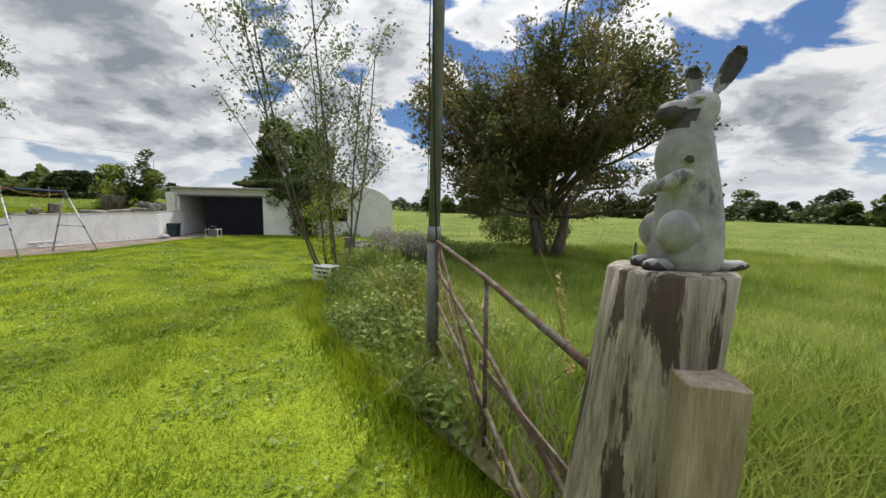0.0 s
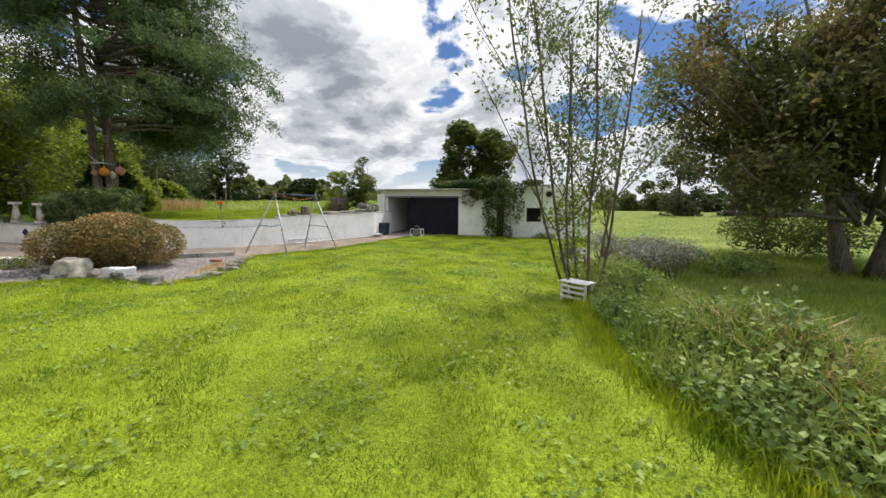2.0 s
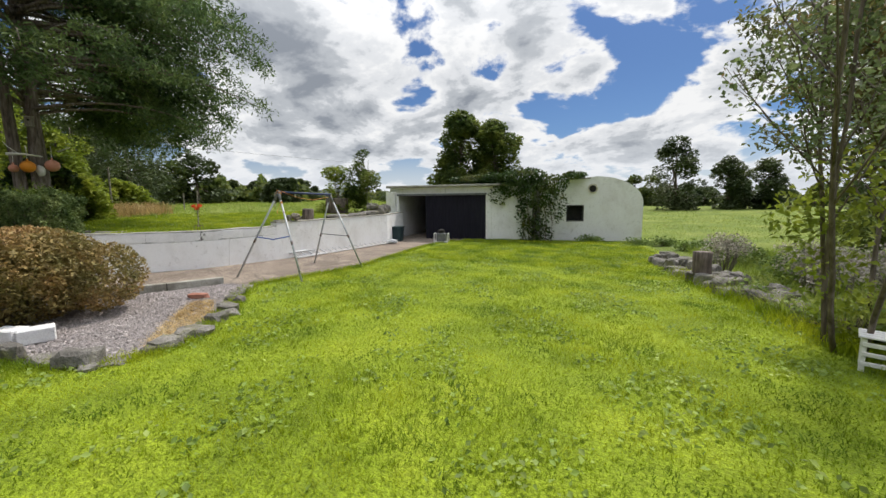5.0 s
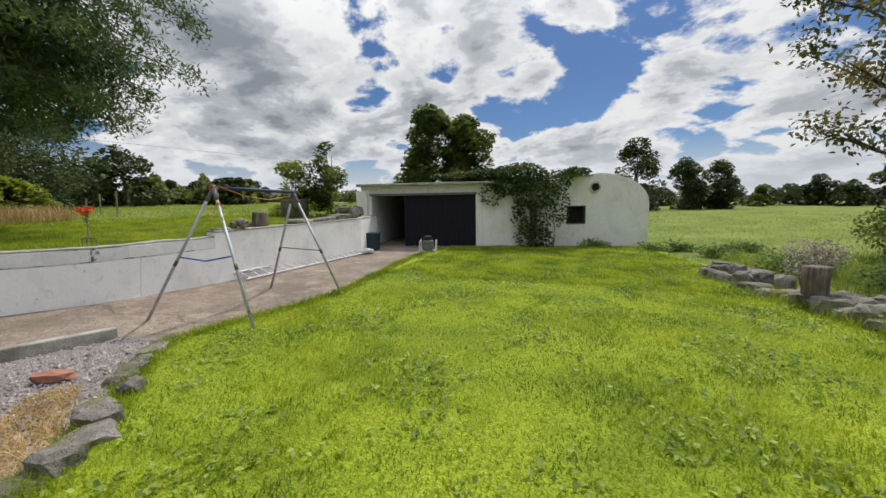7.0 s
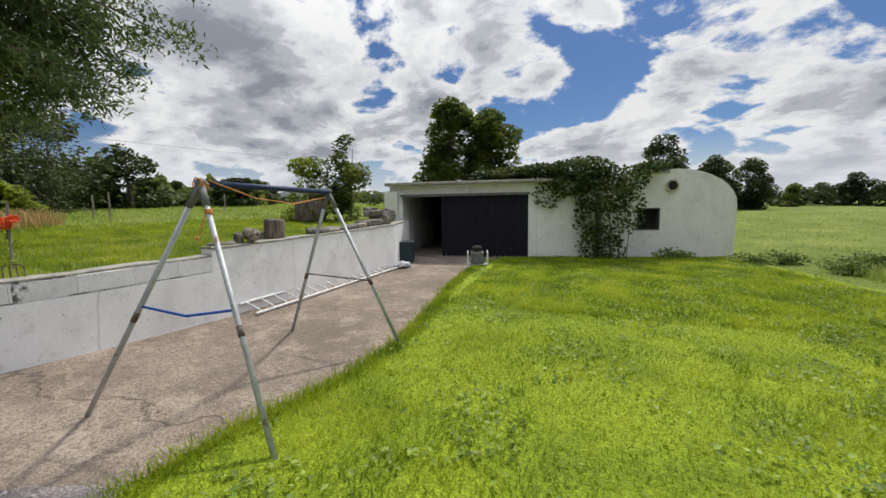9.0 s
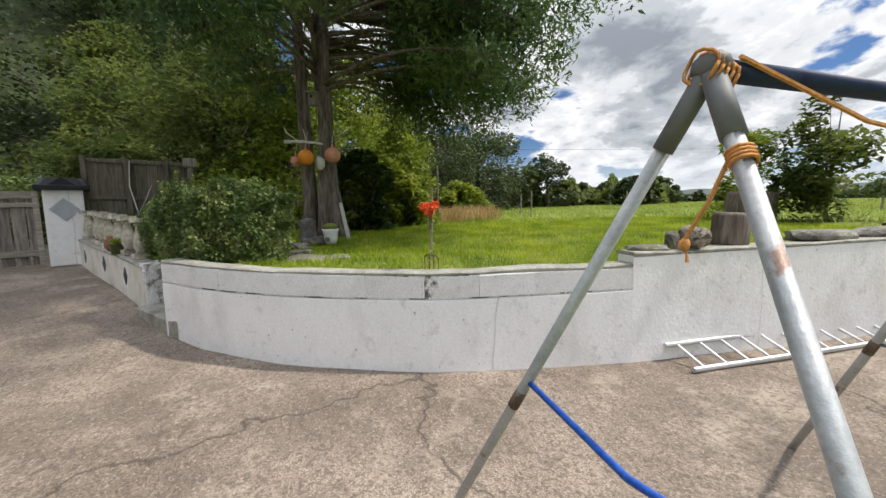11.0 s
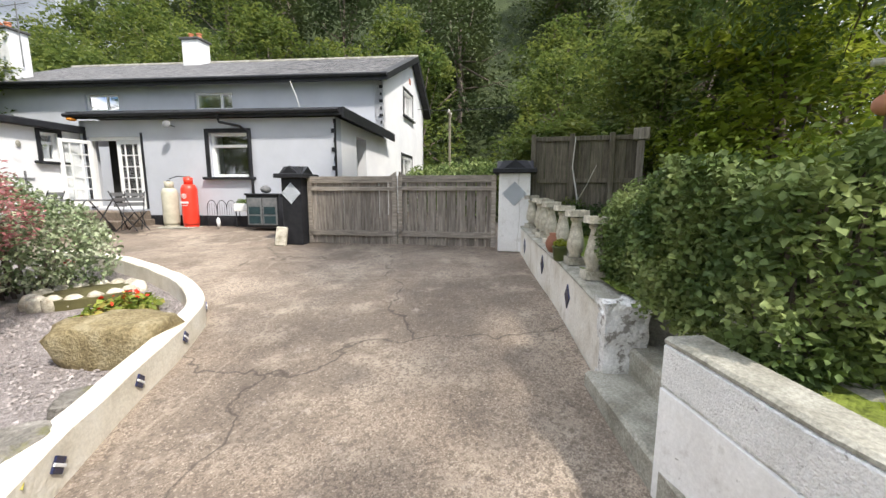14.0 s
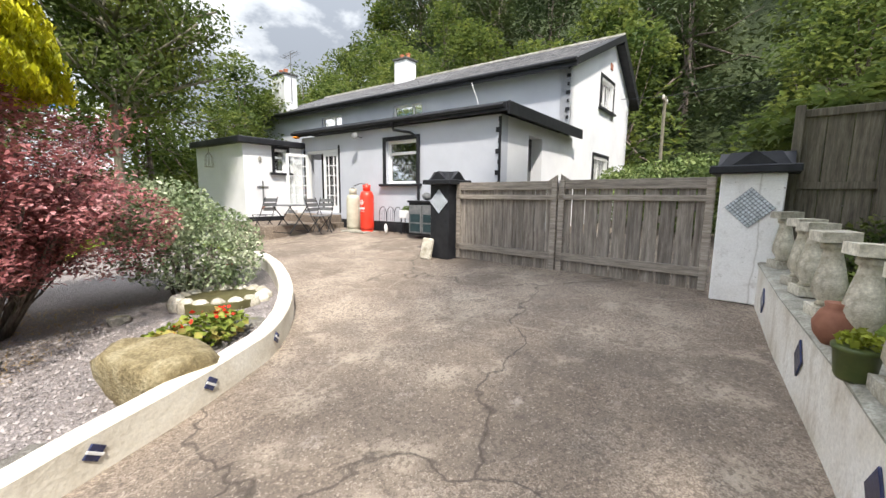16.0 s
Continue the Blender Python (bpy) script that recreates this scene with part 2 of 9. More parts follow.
cracks(M["concrete"], 0.30, 0.0075, (0.06, 0.05, 0.042), 1.6, 0.8)
cracks(M["concrete"], 0.17, 0.006, (0.50, 0.43, 0.34), 1.6, 0.25)
M["gravel"] = material("gravel", [(0.3, (0.21, 0.185, 0.177)), (0.55, (0.31, 0.28, 0.27)), (0.75, (0.40, 0.37, 0.36))], scale=30, coords="World",
                       fine=(120, 0.4), bump=1.0, bump_scale=70, bump_dist=0.03, rough=0.9)
M["pebble"] = material("pebble", [(0.3, (0.23, 0.20, 0.19)), (0.7, (0.40, 0.37, 0.36))], scale=12, rough=0.85, bump=0.3, island=0.45)
M["whitewash"] = material("whitewash", [(0.30, (0.80, 0.79, 0.775)), (0.5, (0.88, 0.88, 0.88)), (0.7, (0.91, 0.915, 0.92))], scale=1.6, detail=9, coords="World",
                          fine=(55, 0.07), bump=0.4, bump_scale=30, bump_dist=0.008, rough=0.85)
mixed(M["whitewash"], 0.35, 1.9, (0.52, 0.72), (0.55, 0.53, 0.50), stretch=(1, 1, 0.6), coords="World")
mixed(M["whitewash"], 0.45, 8.0, (0.57, 0.70), (0.48, 0.46, 0.43), coords="World")
mixed(M["whitewash"], 0.75, 22.0, (0.655, 0.69), (0.22, 0.205, 0.185), coords="World")
cracks(M["whitewash"], 0.30, 0.0028, (0.40, 0.38, 0.35), 0.12, 0.5)
M["flaked"] = material("flaked", [(0.30, (0.60, 0.59, 0.56)), (0.5, (0.78, 0.78, 0.77)), (0.7, (0.86, 0.86, 0.86))], scale=6, detail=9, coords="World", fine=(50, 0.2), bump=1.0, bump_scale=30, bump_dist=0.02)
mixed(M["flaked"], 0.8, 13, (0.54, 0.60), (0.20, 0.18, 0.155), coords="World")
M["bed_joint"] = material("bed_joint", [(0.3, (0.60, 0.60, 0.58)), (0.6, (0.80, 0.80, 0.79))], scale=6, coords="World", fine=(60, 0.3), bump=1.0, bump_scale=50)
mixed(M["bed_joint"], 0.9, 3.4, (0.52, 0.57), (0.05, 0.045, 0.04), coords="World")
M["fence_wood"] = material("fence_wood", [(0.25, (0.065, 0.058, 0.045)), (0.5, (0.145, 0.128, 0.10)), (0.75, (0.23, 0.205, 0.165))], scale=3, detail=9, stretch=(9, 9, 0.7), fine=(14, 0.25), bump=0.7, bump_dist=0.006, random_tint=0.2, rough=0.9)
M["block"] = material("block", [(0.3, (0.78, 0.78, 0.77)), (0.5, (0.88, 0.88, 0.88)), (0.75, (0.91, 0.91, 0.91))], scale=5, coords="World",
                      fine=(80, 0.14), bump=1.0, bump_scale=120, bump_dist=0.012, random_tint=0.04)
mixed(M["block"], 0.7, 34, (0.63, 0.69), (0.22, 0.21, 0.195), coords="World")
mixed(M["block"], 0.3, 2.2, (0.56, 0.70), (0.58, 0.575, 0.57), coords="World")
M["cap"] = material("cap", [(0.35, (0.24, 0.23, 0.19)), (0.6, (0.40, 0.39, 0.34))], scale=5, coords="World", fine=(60, 0.3), bump=0.8, bump_scale=50)
M["cream"] = material("cream", [(0.3, (0.55, 0.50, 0.41)), (0.5, (0.70, 0.66, 0.57)), (0.7, (0.78, 0.76, 0.70))], scale=2.5, detail=9, coords="World",
                      fine=(45, 0.1), bump=0.5, bump_scale=30, bump_dist=0.012)
M["stained_wash"] = material("stained_wash", [(0.3, (0.62, 0.57, 0.49)), (0.5, (0.76, 0.73, 0.67)), (0.7, (0.84, 0.82, 0.78))], scale=2.2, detail=9, coords="World", fine=(45, 0.12), bump=0.6, bump_scale=25, bump_dist=0.014)
mixed(M["stained_wash"], 0.6, 4.0, (0.54, 0.68), (0.42, 0.36, 0.27), stretch=(1, 1, 0.4), coords="World")
M["clay"] = material("clay", [(0.3, (0.20, 0.085, 0.055)), (0.7, (0.32, 0.15, 0.10))], scale=9, bump=0.3)
# Two tones of the house render: greyer front, lighter wing to offset shade.
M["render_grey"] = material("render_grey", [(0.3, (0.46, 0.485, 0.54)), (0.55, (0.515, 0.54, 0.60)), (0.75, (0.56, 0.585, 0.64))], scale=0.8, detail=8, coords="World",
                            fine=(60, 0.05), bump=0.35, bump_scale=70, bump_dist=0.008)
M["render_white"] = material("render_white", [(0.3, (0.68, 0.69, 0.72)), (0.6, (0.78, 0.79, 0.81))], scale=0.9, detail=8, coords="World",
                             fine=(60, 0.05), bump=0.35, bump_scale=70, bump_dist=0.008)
M["black"] = material("black", [(0.3, (0.010, 0.011, 0.014)), (0.7, (0.028, 0.029, 0.034))], scale=6, rough=0.45, bump=0.2)
M["slate"] = material("slate", [(0.3, (0.07, 0.07, 0.075)), (0.5, (0.125, 0.125, 0.13)), (0.7, (0.21, 0.205, 0.20))], scale=5, rough=0.75, bump=0.5, random_tint=0.25, coords="World", fine=(30, 0.25))
M["slate_bed"] = material("slate_bed", [(0.3, (0.05, 0.05, 0.05)), (0.7, (0.12, 0.12, 0.12))], scale=5, coords="World")
M["terracotta"] = material("terracotta", [(0.3, (0.42, 0.14, 0.07)), (0.7, (0.60, 0.25, 0.14))], scale=9, bump=0.3)
M["pvc"] = material("pvc", [(0.3, (0.78, 0.79, 0.80)), (0.7, (0.84, 0.85, 0.85))], scale=3, rough=0.35, bump=0.05, spec=0.5)
M["old_wood"] = material("old_wood", [(0.25, (0.11, 0.096, 0.083)), (0.5, (0.25, 0.222, 0.195)), (0.75, (0.40, 0.36, 0.32))], scale=3.2, detail=9, stretch=(9, 9, 0.7),
                         fine=(14, 0.25), bump=0.7, bump_dist=0.006, random_tint=0.22, rough=0.9)
M["rail_wood"] = material("rail_wood", [(0.25, (0.15, 0.13, 0.112)), (0.5, (0.31, 0.275, 0.238)), (0.75, (0.45, 0.405, 0.355))], scale=3.2, detail=9, stretch=(0.7, 9, 9),
                          fine=(14, 0.25), bump=0.7, bump_dist=0.006, random_tint=0.15, rough=0.9)
M["sawn"] = material("sawn", [(0.3, (0.20, 0.155, 0.11)), (0.5, (0.33, 0.265, 0.19)), (0.7, (0.43, 0.36, 0.27))], scale=4, detail=9, stretch=(10, 10, 0.8), fine=(18, 0.25),
                     bump=0.6, bump_dist=0.004, rough=0.9)
M["weathered"] = material("weathered", [(0.3, (0.15, 0.125, 0.10)), (0.5, (0.33, 0.29, 0.24)), (0.7, (0.50, 0.455, 0.39))], scale=3, detail=9, stretch=(12, 12, 0.7), fine=(16, 0.25),
                          bump=0.8, bump_dist=0.006, rough=0.9)
mixed(M["weathered"], 0.9, 5.0, (0.535, 0.575), (0.05, 0.03, 0.024), stretch=(4.0, 4.0, 0.55), detail=7)
mixed(M["weathered"], 0.6, 9.0, (0.55, 0.62), (0.13, 0.085, 0.06), stretch=(4.0, 4.0, 0.3), detail=7)
M["bark"] = material("bark", [(0.3, (0.06, 0.046, 0.037)), (0.5, (0.15, 0.12, 0.10)), (0.7, (0.26, 0.215, 0.185))], scale=4, detail=9, stretch=(5, 5, 0.8), bump=1.0, bump_dist=0.03)
M["bark_pale"] = material("bark_pale", [(0.3, (0.12, 0.11, 0.08)), (0.7, (0.28, 0.26, 0.20))], scale=6, stretch=(4, 4, 1), bump=0.6)
M["stone"] = material("stone", [(0.25, (0.085, 0.08, 0.07)), (0.5, (0.20, 0.187, 0.165)), (0.75, (0.38, 0.36, 0.33))], scale=5, detail=9, fine=(35, 0.3), bump=0.9, bump_dist=0.03, random_tint=0.3)
mixed(M["stone"], 0.7, 4.0, (0.55, 0.64), (0.17, 0.17, 0.06))
M["boulder"] = material("boulder", [(0.3, (0.13, 0.10, 0.05)), (0.5, (0.27, 0.22, 0.12)), (0.7, (0.38, 0.33, 0.21))], scale=5, detail=9, fine=(40, 0.3), bump=0.9, bump_dist=0.03)
M["cast_stone"] = material("cast_stone", [(0.3, (0.25, 0.22, 0.16)), (0.5, (0.48, 0.45, 0.37)), (0.7, (0.70, 0.67, 0.59))], scale=7, detail=9, fine=(60, 0.25), bump=0.7, random_tint=0.25)
M["galv"] = material("galv", [(0.3, (0.34, 0.36, 0.38)), (0.6, (0.50, 0.52, 0.53)), (0.8, (0.60, 0.61, 0.61))], scale=7, detail=8, rough=0.55, metal=0.35, bump=0.2, fine=(60, 0.12), spec=0.5)
mixed(M["galv"], 0.8, 6.0, (0.60, 0.66), (0.20, 0.085, 0.04))
M["paint_grey"] = material("paint_grey", [(0.3, (0.10, 0.105, 0.11)), (0.7, (0.20, 0.205, 0.21))], scale=8, rough=0.6, bump=0.2)
M["rust"] = material("rust", [(0.3, (0.06, 0.038, 0.028)), (0.5, (0.115, 0.075, 0.055)), (0.7, (0.19, 0.135, 0.105))], scale=14, detail=8, rough=0.85, bump=0.6, bump_dist=0.004)
mixed(M["rust"], 0.75, 10, (0.5, 0.6), (0.20, 0.19, 0.175))
M["pole_paint"] = material("pole_paint", [(0.3, (0.13, 0.135, 0.145)), (0.6, (0.22, 0.225, 0.235)), (0.8, (0.30, 0.305, 0.31))], scale=9, detail=8, rough=0.6, bump=0.3, stretch=(1, 1, 0.4))
M["alu"] = material("alu", [(0.3, (0.55, 0.56, 0.57)), (0.7, (0.70, 0.71, 0.72))], scale=12, rough=0.4, metal=0.8, bump=0.1)
M["blue_rope"] = material("blue_rope", [(0.3, (0.01, 0.06, 0.34)), (0.7, (0.03, 0.13, 0.55))], scale=60, rough=0.5, bump=0.4)
M["blue_tube"] = material("blue_tube", [(0.3, (0.008, 0.018, 0.06)), (0.7, (0.03, 0.05, 0.12))], scale=9, rough=0.55, bump=0.3)
M["orange_rope"] = material("orange_rope", [(0.3, (0.55, 0.22, 0.06)), (0.7, (0.72, 0.36, 0.13))], scale=70, rough=0.8, bump=0.6)
M["dark_door"] = material("dark_door", [(0.3, (0.006, 0.006, 0.013)), (0.7, (0.016, 0.015, 0.028))], scale=3, rough=0.75, bump=0.4, stretch=(6, 6, 0.6))
# Near-black: painted shade in rooms, openings and holes, and a dark machine cover.
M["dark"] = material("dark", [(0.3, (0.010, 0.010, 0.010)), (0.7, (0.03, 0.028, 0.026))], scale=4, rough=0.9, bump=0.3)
M["red_gas"] = material("red_gas", [(0.3, (0.75, 0.035, 0.018)), (0.7, (0.82, 0.06, 0.03))], scale=5, rough=0.4, bump=0.05, spec=0.5)
M["beige_gas"] = material("beige_gas", [(0.3, (0.42, 0.40, 0.31)), (0.7, (0.56, 0.54, 0.44))], scale=6, rough=0.5, bump=0.15)
M["white_paint"] = material("white_paint", [(0.3, (0.72, 0.72, 0.72)), (0.7, (0.82, 0.82, 0.82))], scale=6, rough=0.5, bump=0.1)
M["mosaic"] = material("mosaic", [(0.3, (0.45, 0.50, 0.56)), (0.7, (0.62, 0.67, 0.72))], scale=12, rough=0.3, bump=0.05, random_tint=0.18, spec=0.6)
M["grout"] = material("grout", [(0.3, (0.12, 0.13, 0.16)), (0.7, (0.20, 0.21, 0.24))], scale=12)
M["blue_tile"] = material("blue_tile", [(0.35, (0.012, 0.016, 0.05)), (0.6, (0.035, 0.045, 0.12))], scale=9, rough=0.25, bump=0.1, spec=0.6)
M["buoy_orange"] = material("buoy_orange", [(0.3, (0.62, 0.19, 0.015)), (0.7, (0.80, 0.32, 0.03))], scale=7, rough=0.5, bump=0.1)
M["buoy_faded"] = material("buoy_faded", [(0.3, (0.50, 0.20, 0.12)), (0.7, (0.64, 0.31, 0.21))], scale=7, rough=0.6, bump=0.1)
M["bone"] = material("bone", [(0.3, (0.45, 0.43, 0.38)), (0.7, (0.68, 0.66, 0.61))], scale=9, bump=0.4)
M["rabbit"] = material("rabbit", [(0.28, (0.17, 0.17, 0.175)), (0.5, (0.34, 0.345, 0.355)), (0.72, (0.47, 0.475, 0.485))], scale=9, detail=9, fine=(50, 0.14), bump=0.4, bump_dist=0.004, rough=0.75)
mixed(M["rabbit"], 0.8, 14, (0.57, 0.64), (0.07, 0.065, 0.065), stretch=(1, 1, 0.5))
mixed(M["rabbit"], 0.5, 6, (0.50, 0.62), (0.20, 0.195, 0.19), stretch=(1, 1, 0.35))
M["rabbit_dark"] = material("rabbit_dark", [(0.3, (0.03, 0.03, 0.03)), (0.7, (0.10, 0.095, 0.095))], scale=20, bump=0.4)
M["green_bin"] = material("green_bin", [(0.3, (0.012, 0.030, 0.036)), (0.7, (0.03, 0.055, 0.062))], scale=4, rough=0.5, bump=0.1)
M["cloth"] = material("cloth", [(0.3, (0.36, 0.37, 0.40)), (0.7, (0.60, 0.61, 0.62))], scale=9, rough=0.95, bump=0.5)
M["red_flower"] = material("red_flower", [(0.3, (0.60, 0.015, 0.01)), (0.7, (0.80, 0.06, 0.02))], scale=9, rough=0.6, bump=0, translucent=0.3)
M["poppy"] = material("poppy", [(0.3, (0.78, 0.09, 0.02)), (0.7, (0.85, 0.17, 0.05))], scale=9, rough=0.6, bump=0, translucent=0.3)
M["pot_green"] = material("pot_green", [(0.3, (0.05, 0.075, 0.02)), (0.7, (0.11, 0.13, 0.045))], scale=9, rough=0.35, bump=0.1)
M["moss"] = material("moss", [(0.3, (0.09, 0.12, 0.015)), (0.7, (0.22, 0.23, 0.05))], scale=12, bump=0.8)
M["corrugated"] = material("corrugated", [(0.3, (0.16, 0.15, 0.14)), (0.7, (0.34, 0.33, 0.32))], scale=3, coords="World", rough=0.7, bump=0.3)
M["car_paint"] = material("car_paint", [(0.3, (0.55, 0.56, 0.57)), (0.7, (0.60, 0.61, 0.62))], scale=3, rough=0.25, metal=0.5, bump=0)
M["hill_far"] = material("hill_far", [(0.3, (0.045, 0.065, 0.06)), (0.7, (0.08, 0.10, 0.085))], scale=0.02, coords="World", bump=0)
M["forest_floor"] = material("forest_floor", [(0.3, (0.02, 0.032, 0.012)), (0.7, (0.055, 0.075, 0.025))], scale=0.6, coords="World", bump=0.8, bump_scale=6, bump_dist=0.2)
M["brick_red"] = material("brick_red", [(0.3, (0.30, 0.12, 0.08)), (0.7, (0.44, 0.22, 0.16))], scale=9, bump=0.5)

M["leaf_sapling"] = leafy("leaf_sapling", (0.09, 0.13, 0.05), (0.17, 0.22, 0.09), (0.30, 0.34, 0.17), translucent=0.4)
M["leaf_cherry"] = leafy("leaf_cherry", (0.075, 0.10, 0.03), (0.15, 0.155, 0.05), (0.27, 0.18, 0.08), translucent=0.45, island=0.25)
M["leaf_conifer"] = leafy("leaf_conifer", (0.055, 0.095, 0.04), (0.105, 0.165, 0.06), (0.18, 0.24, 0.08), translucent=0.4)
M["leaf_wood"] = leafy("leaf_wood", (0.045, 0.075, 0.022), (0.11, 0.15, 0.036), (0.21, 0.24, 0.055), scale=0.7, translucent=0.5, island=0.18)
M["leaf_far"] = leafy("leaf_far", (0.048, 0.072, 0.032), (0.08, 0.108, 0.042), (0.125, 0.15, 0.06), scale=0.15, translucent=0.2)
M["leaf_lime"] = leafy("leaf_lime", (0.10, 0.15, 0.02), (0.20, 0.26, 0.03), (0.32, 0.36, 0.05), scale=0.6, translucent=0.4)
M["leaf_ivy"] = leafy("leaf_ivy", (0.025, 0.055, 0.015), (0.055, 0.095, 0.022), (0.15, 0.16, 0.04), scale=0.8, translucent=0.15)
M["leaf_bramble"] = leafy("leaf_bramble", (0.10, 0.16, 0.035), (0.19, 0.27, 0.065), (0.34, 0.42, 0.14), scale=2.0, translucent=0.35)
M["leaf_hedge"] = leafy("leaf_hedge", (0.07, 0.115, 0.035), (0.15, 0.21, 0.065), (0.33, 0.39, 0.15), scale=3.0, translucent=0.25, island=0.3)
M["leaf_maple"] = leafy("leaf_maple", (0.20, 0.065, 0.068), (0.44, 0.17, 0.17), (0.72, 0.40, 0.40), scale=2.2, translucent=0.3, island=0.25)
M["leaf_variegated"] = leafy("leaf_variegated", (0.10, 0.15, 0.06), (0.25, 0.31, 0.17), (0.55, 0.58, 0.42), scale=3, translucent=0.2)
M["leaf_golden"] = leafy("leaf_golden", (0.30, 0.32, 0.008), (0.52, 0.50, 0.012), (0.70, 0.66, 0.03), scale=1.5, translucent=0.25)
M["leaf_spirea"] = leafy("leaf_spirea", (0.15, 0.14, 0.045), (0.27, 0.21, 0.075), (0.40, 0.25, 0.10), scale=2, translucent=0.25)
M["leaf_geranium"] = leafy("leaf_geranium", (0.12, 0.17, 0.025), (0.24, 0.29, 0.05), (0.42, 0.32, 0.09), scale=5, translucent=0.3)
M["leaf_weed"] = leafy("leaf_weed", (0.15, 0.23, 0.045), (0.23, 0.32, 0.06), (0.33, 0.41, 0.10), scale=2, translucent=0.3)
M["seed_head"] = leafy("seed_head", (0.30, 0.26, 0.22), (0.44, 0.39, 0.34), (0.58, 0.54, 0.48), scale=3, translucent=0.2)

GLASS = bpy.data.materials.new("glass")
GLASS.use_nodes = True
_g = GLASS.node_tree.nodes["Principled BSDF"]
_g.inputs["Base Color"].default_value = (0.92, 0.95, 0.95, 1)
_g.inputs["Roughness"].default_value, _g.inputs["IOR"].default_value = 0.05, 1.6
_g.inputs["Transmission Weight"].default_value = 1.0
_g.inputs["Specular IOR Level"].default_value = 0.6
M["glass"] = GLASS


# ---- building helpers ----
def part(name, bm, mat, parent=None, label="", smooth=False):
    """Links a bmesh as one mesh object under a thing or a part."""
    me = bpy.data.meshes.new(name)
    bm.to_mesh(me)
    bm.free()
    return link(name, me, mat, parent, label, smooth)


def link(name, me, mat, parent=None, label="", smooth=False):
    if mat and not me.materials:
        me.materials.append(M[mat])
    if smooth:
        me.polygons.foreach_set("use_smooth", [True] * len(me.polygons))
    ob = new(name, me)
    if parent is not None:
        ob.parent = parent
    if label:
        ob["label"] = label
    return ob


def empty(name, x, y, z, turn=0.0, **tags):
    ob = new(name)
    ob.empty_display_size = 0.1
    ob.matrix_world = pose(x, y, z, 0, 0, turn)
    return tagged(ob, **tags)


def box(sx, sy, sz, x=0, y=0, z=0, bevel=0.0, bm=None, rot=None):
    """A box whose underside lies at z, centred on x and y; rot: a Matrix applied last."""
    own = bm is None
    b = bmesh.new()
    bmesh.ops.create_cube(b, size=1.0)
    bmesh.ops.transform(b, matrix=Matrix.Translation((x, y, z + sz / 2)) @ Matrix.Diagonal((sx, sy, sz, 1)), verts=b.verts)
    if bevel:
        bmesh.ops.bevel(b, geom=b.edges[:], offset=bevel, segments=1, affect="EDGES")
    if rot is not None:
        bmesh.ops.transform(b, matrix=rot, verts=b.verts)
    if own:
        return b
    return join(bm, b)


def join(bm, other):
    me = bpy.data.meshes.new("scratch")
    other.to_mesh(me)
    other.free()
    bm.from_mesh(me)
    bpy.data.meshes.remove(me)
    return bm


def lathe(profile, n=20, bm=None, at=(0, 0, 0), square=False):
    """Turns a profile of (radius, z) round the z axis."""
    b = bm if bm is not None else bmesh.new()
    rings = []
    for r, z in profile:
        ring = []
        for i in range(n):
            a = 2 * math.pi * (i + 0.5) / n
            k = 1.0 / max(abs(math.cos(a)), abs(math.sin(a))) if square else 1.0
            ring.append(b.verts.new((at[0] + r * k * math.cos(a), at[1] + r * k * math.sin(a), at[2] + z)))
        rings.append(ring)
    for a, c in zip(rings, rings[1:]):
        for i in range(n):
            b.faces.new((a[i], a[(i + 1) % n], c[(i + 1) % n], c[i]))
    b.faces.new(rings[0][::-1])
    b.faces.new(rings[-1])
    return b


def tube(points, r0, r1=None, n=8, bm=None):
    """A tube along points, tapering from r0 to r1."""
    b = bm if bm is not None else bmesh.new()
    r1 = r0 if r1 is None else r1
    pts = [Vector(p) for p in points]
    rings = []
    for i, p in enumerate(pts):
        d = (pts[min(i + 1, len(pts) - 1)] - pts[max(i - 1, 0)]).normalized()
        q = d.to_track_quat("Z", "Y")
        r = r0 + (r1 - r0) * i / (len(pts) - 1)
        rings.append([b.verts.new(p + q @ Vector((r * math.cos(2 * math.pi * k / n), r * math.sin(2 * math.pi * k / n), 0))) for k in range(n)])
    for a, c in zip(rings, rings[1:]):
        for k in range(n):
            b.faces.new((a[k], a[(k + 1) % n], c[(k + 1) % n], c[k]))
    b.faces.new(rings[0][::-1])
    b.faces.new(rings[-1])
    return b


def sphere(r, at=(0, 0, 0), stretch=(1, 1, 1), sub=3, lumps=0.0, scale=2.0, seed=0, bm=None, rot=None):
    b = bmesh.new()
    bmesh.ops.create_icosphere(b, subdivisions=sub, radius=1.0)
    for v in b.verts:
        k = 1.0 + lumps * noise.noise(v.co * scale + Vector((seed * 7.3, seed * 3.1, seed)))
        v.co = Vector((v.co.x * stretch[0], v.co.y * stretch[1], v.co.z * stretch[2])) * r * k
    if rot is not None:
        bmesh.ops.transform(b, matrix=rot, verts=b.verts)
    bmesh.ops.translate(b, vec=at, verts=b.verts)
    return b if bm is None else join(bm, b)


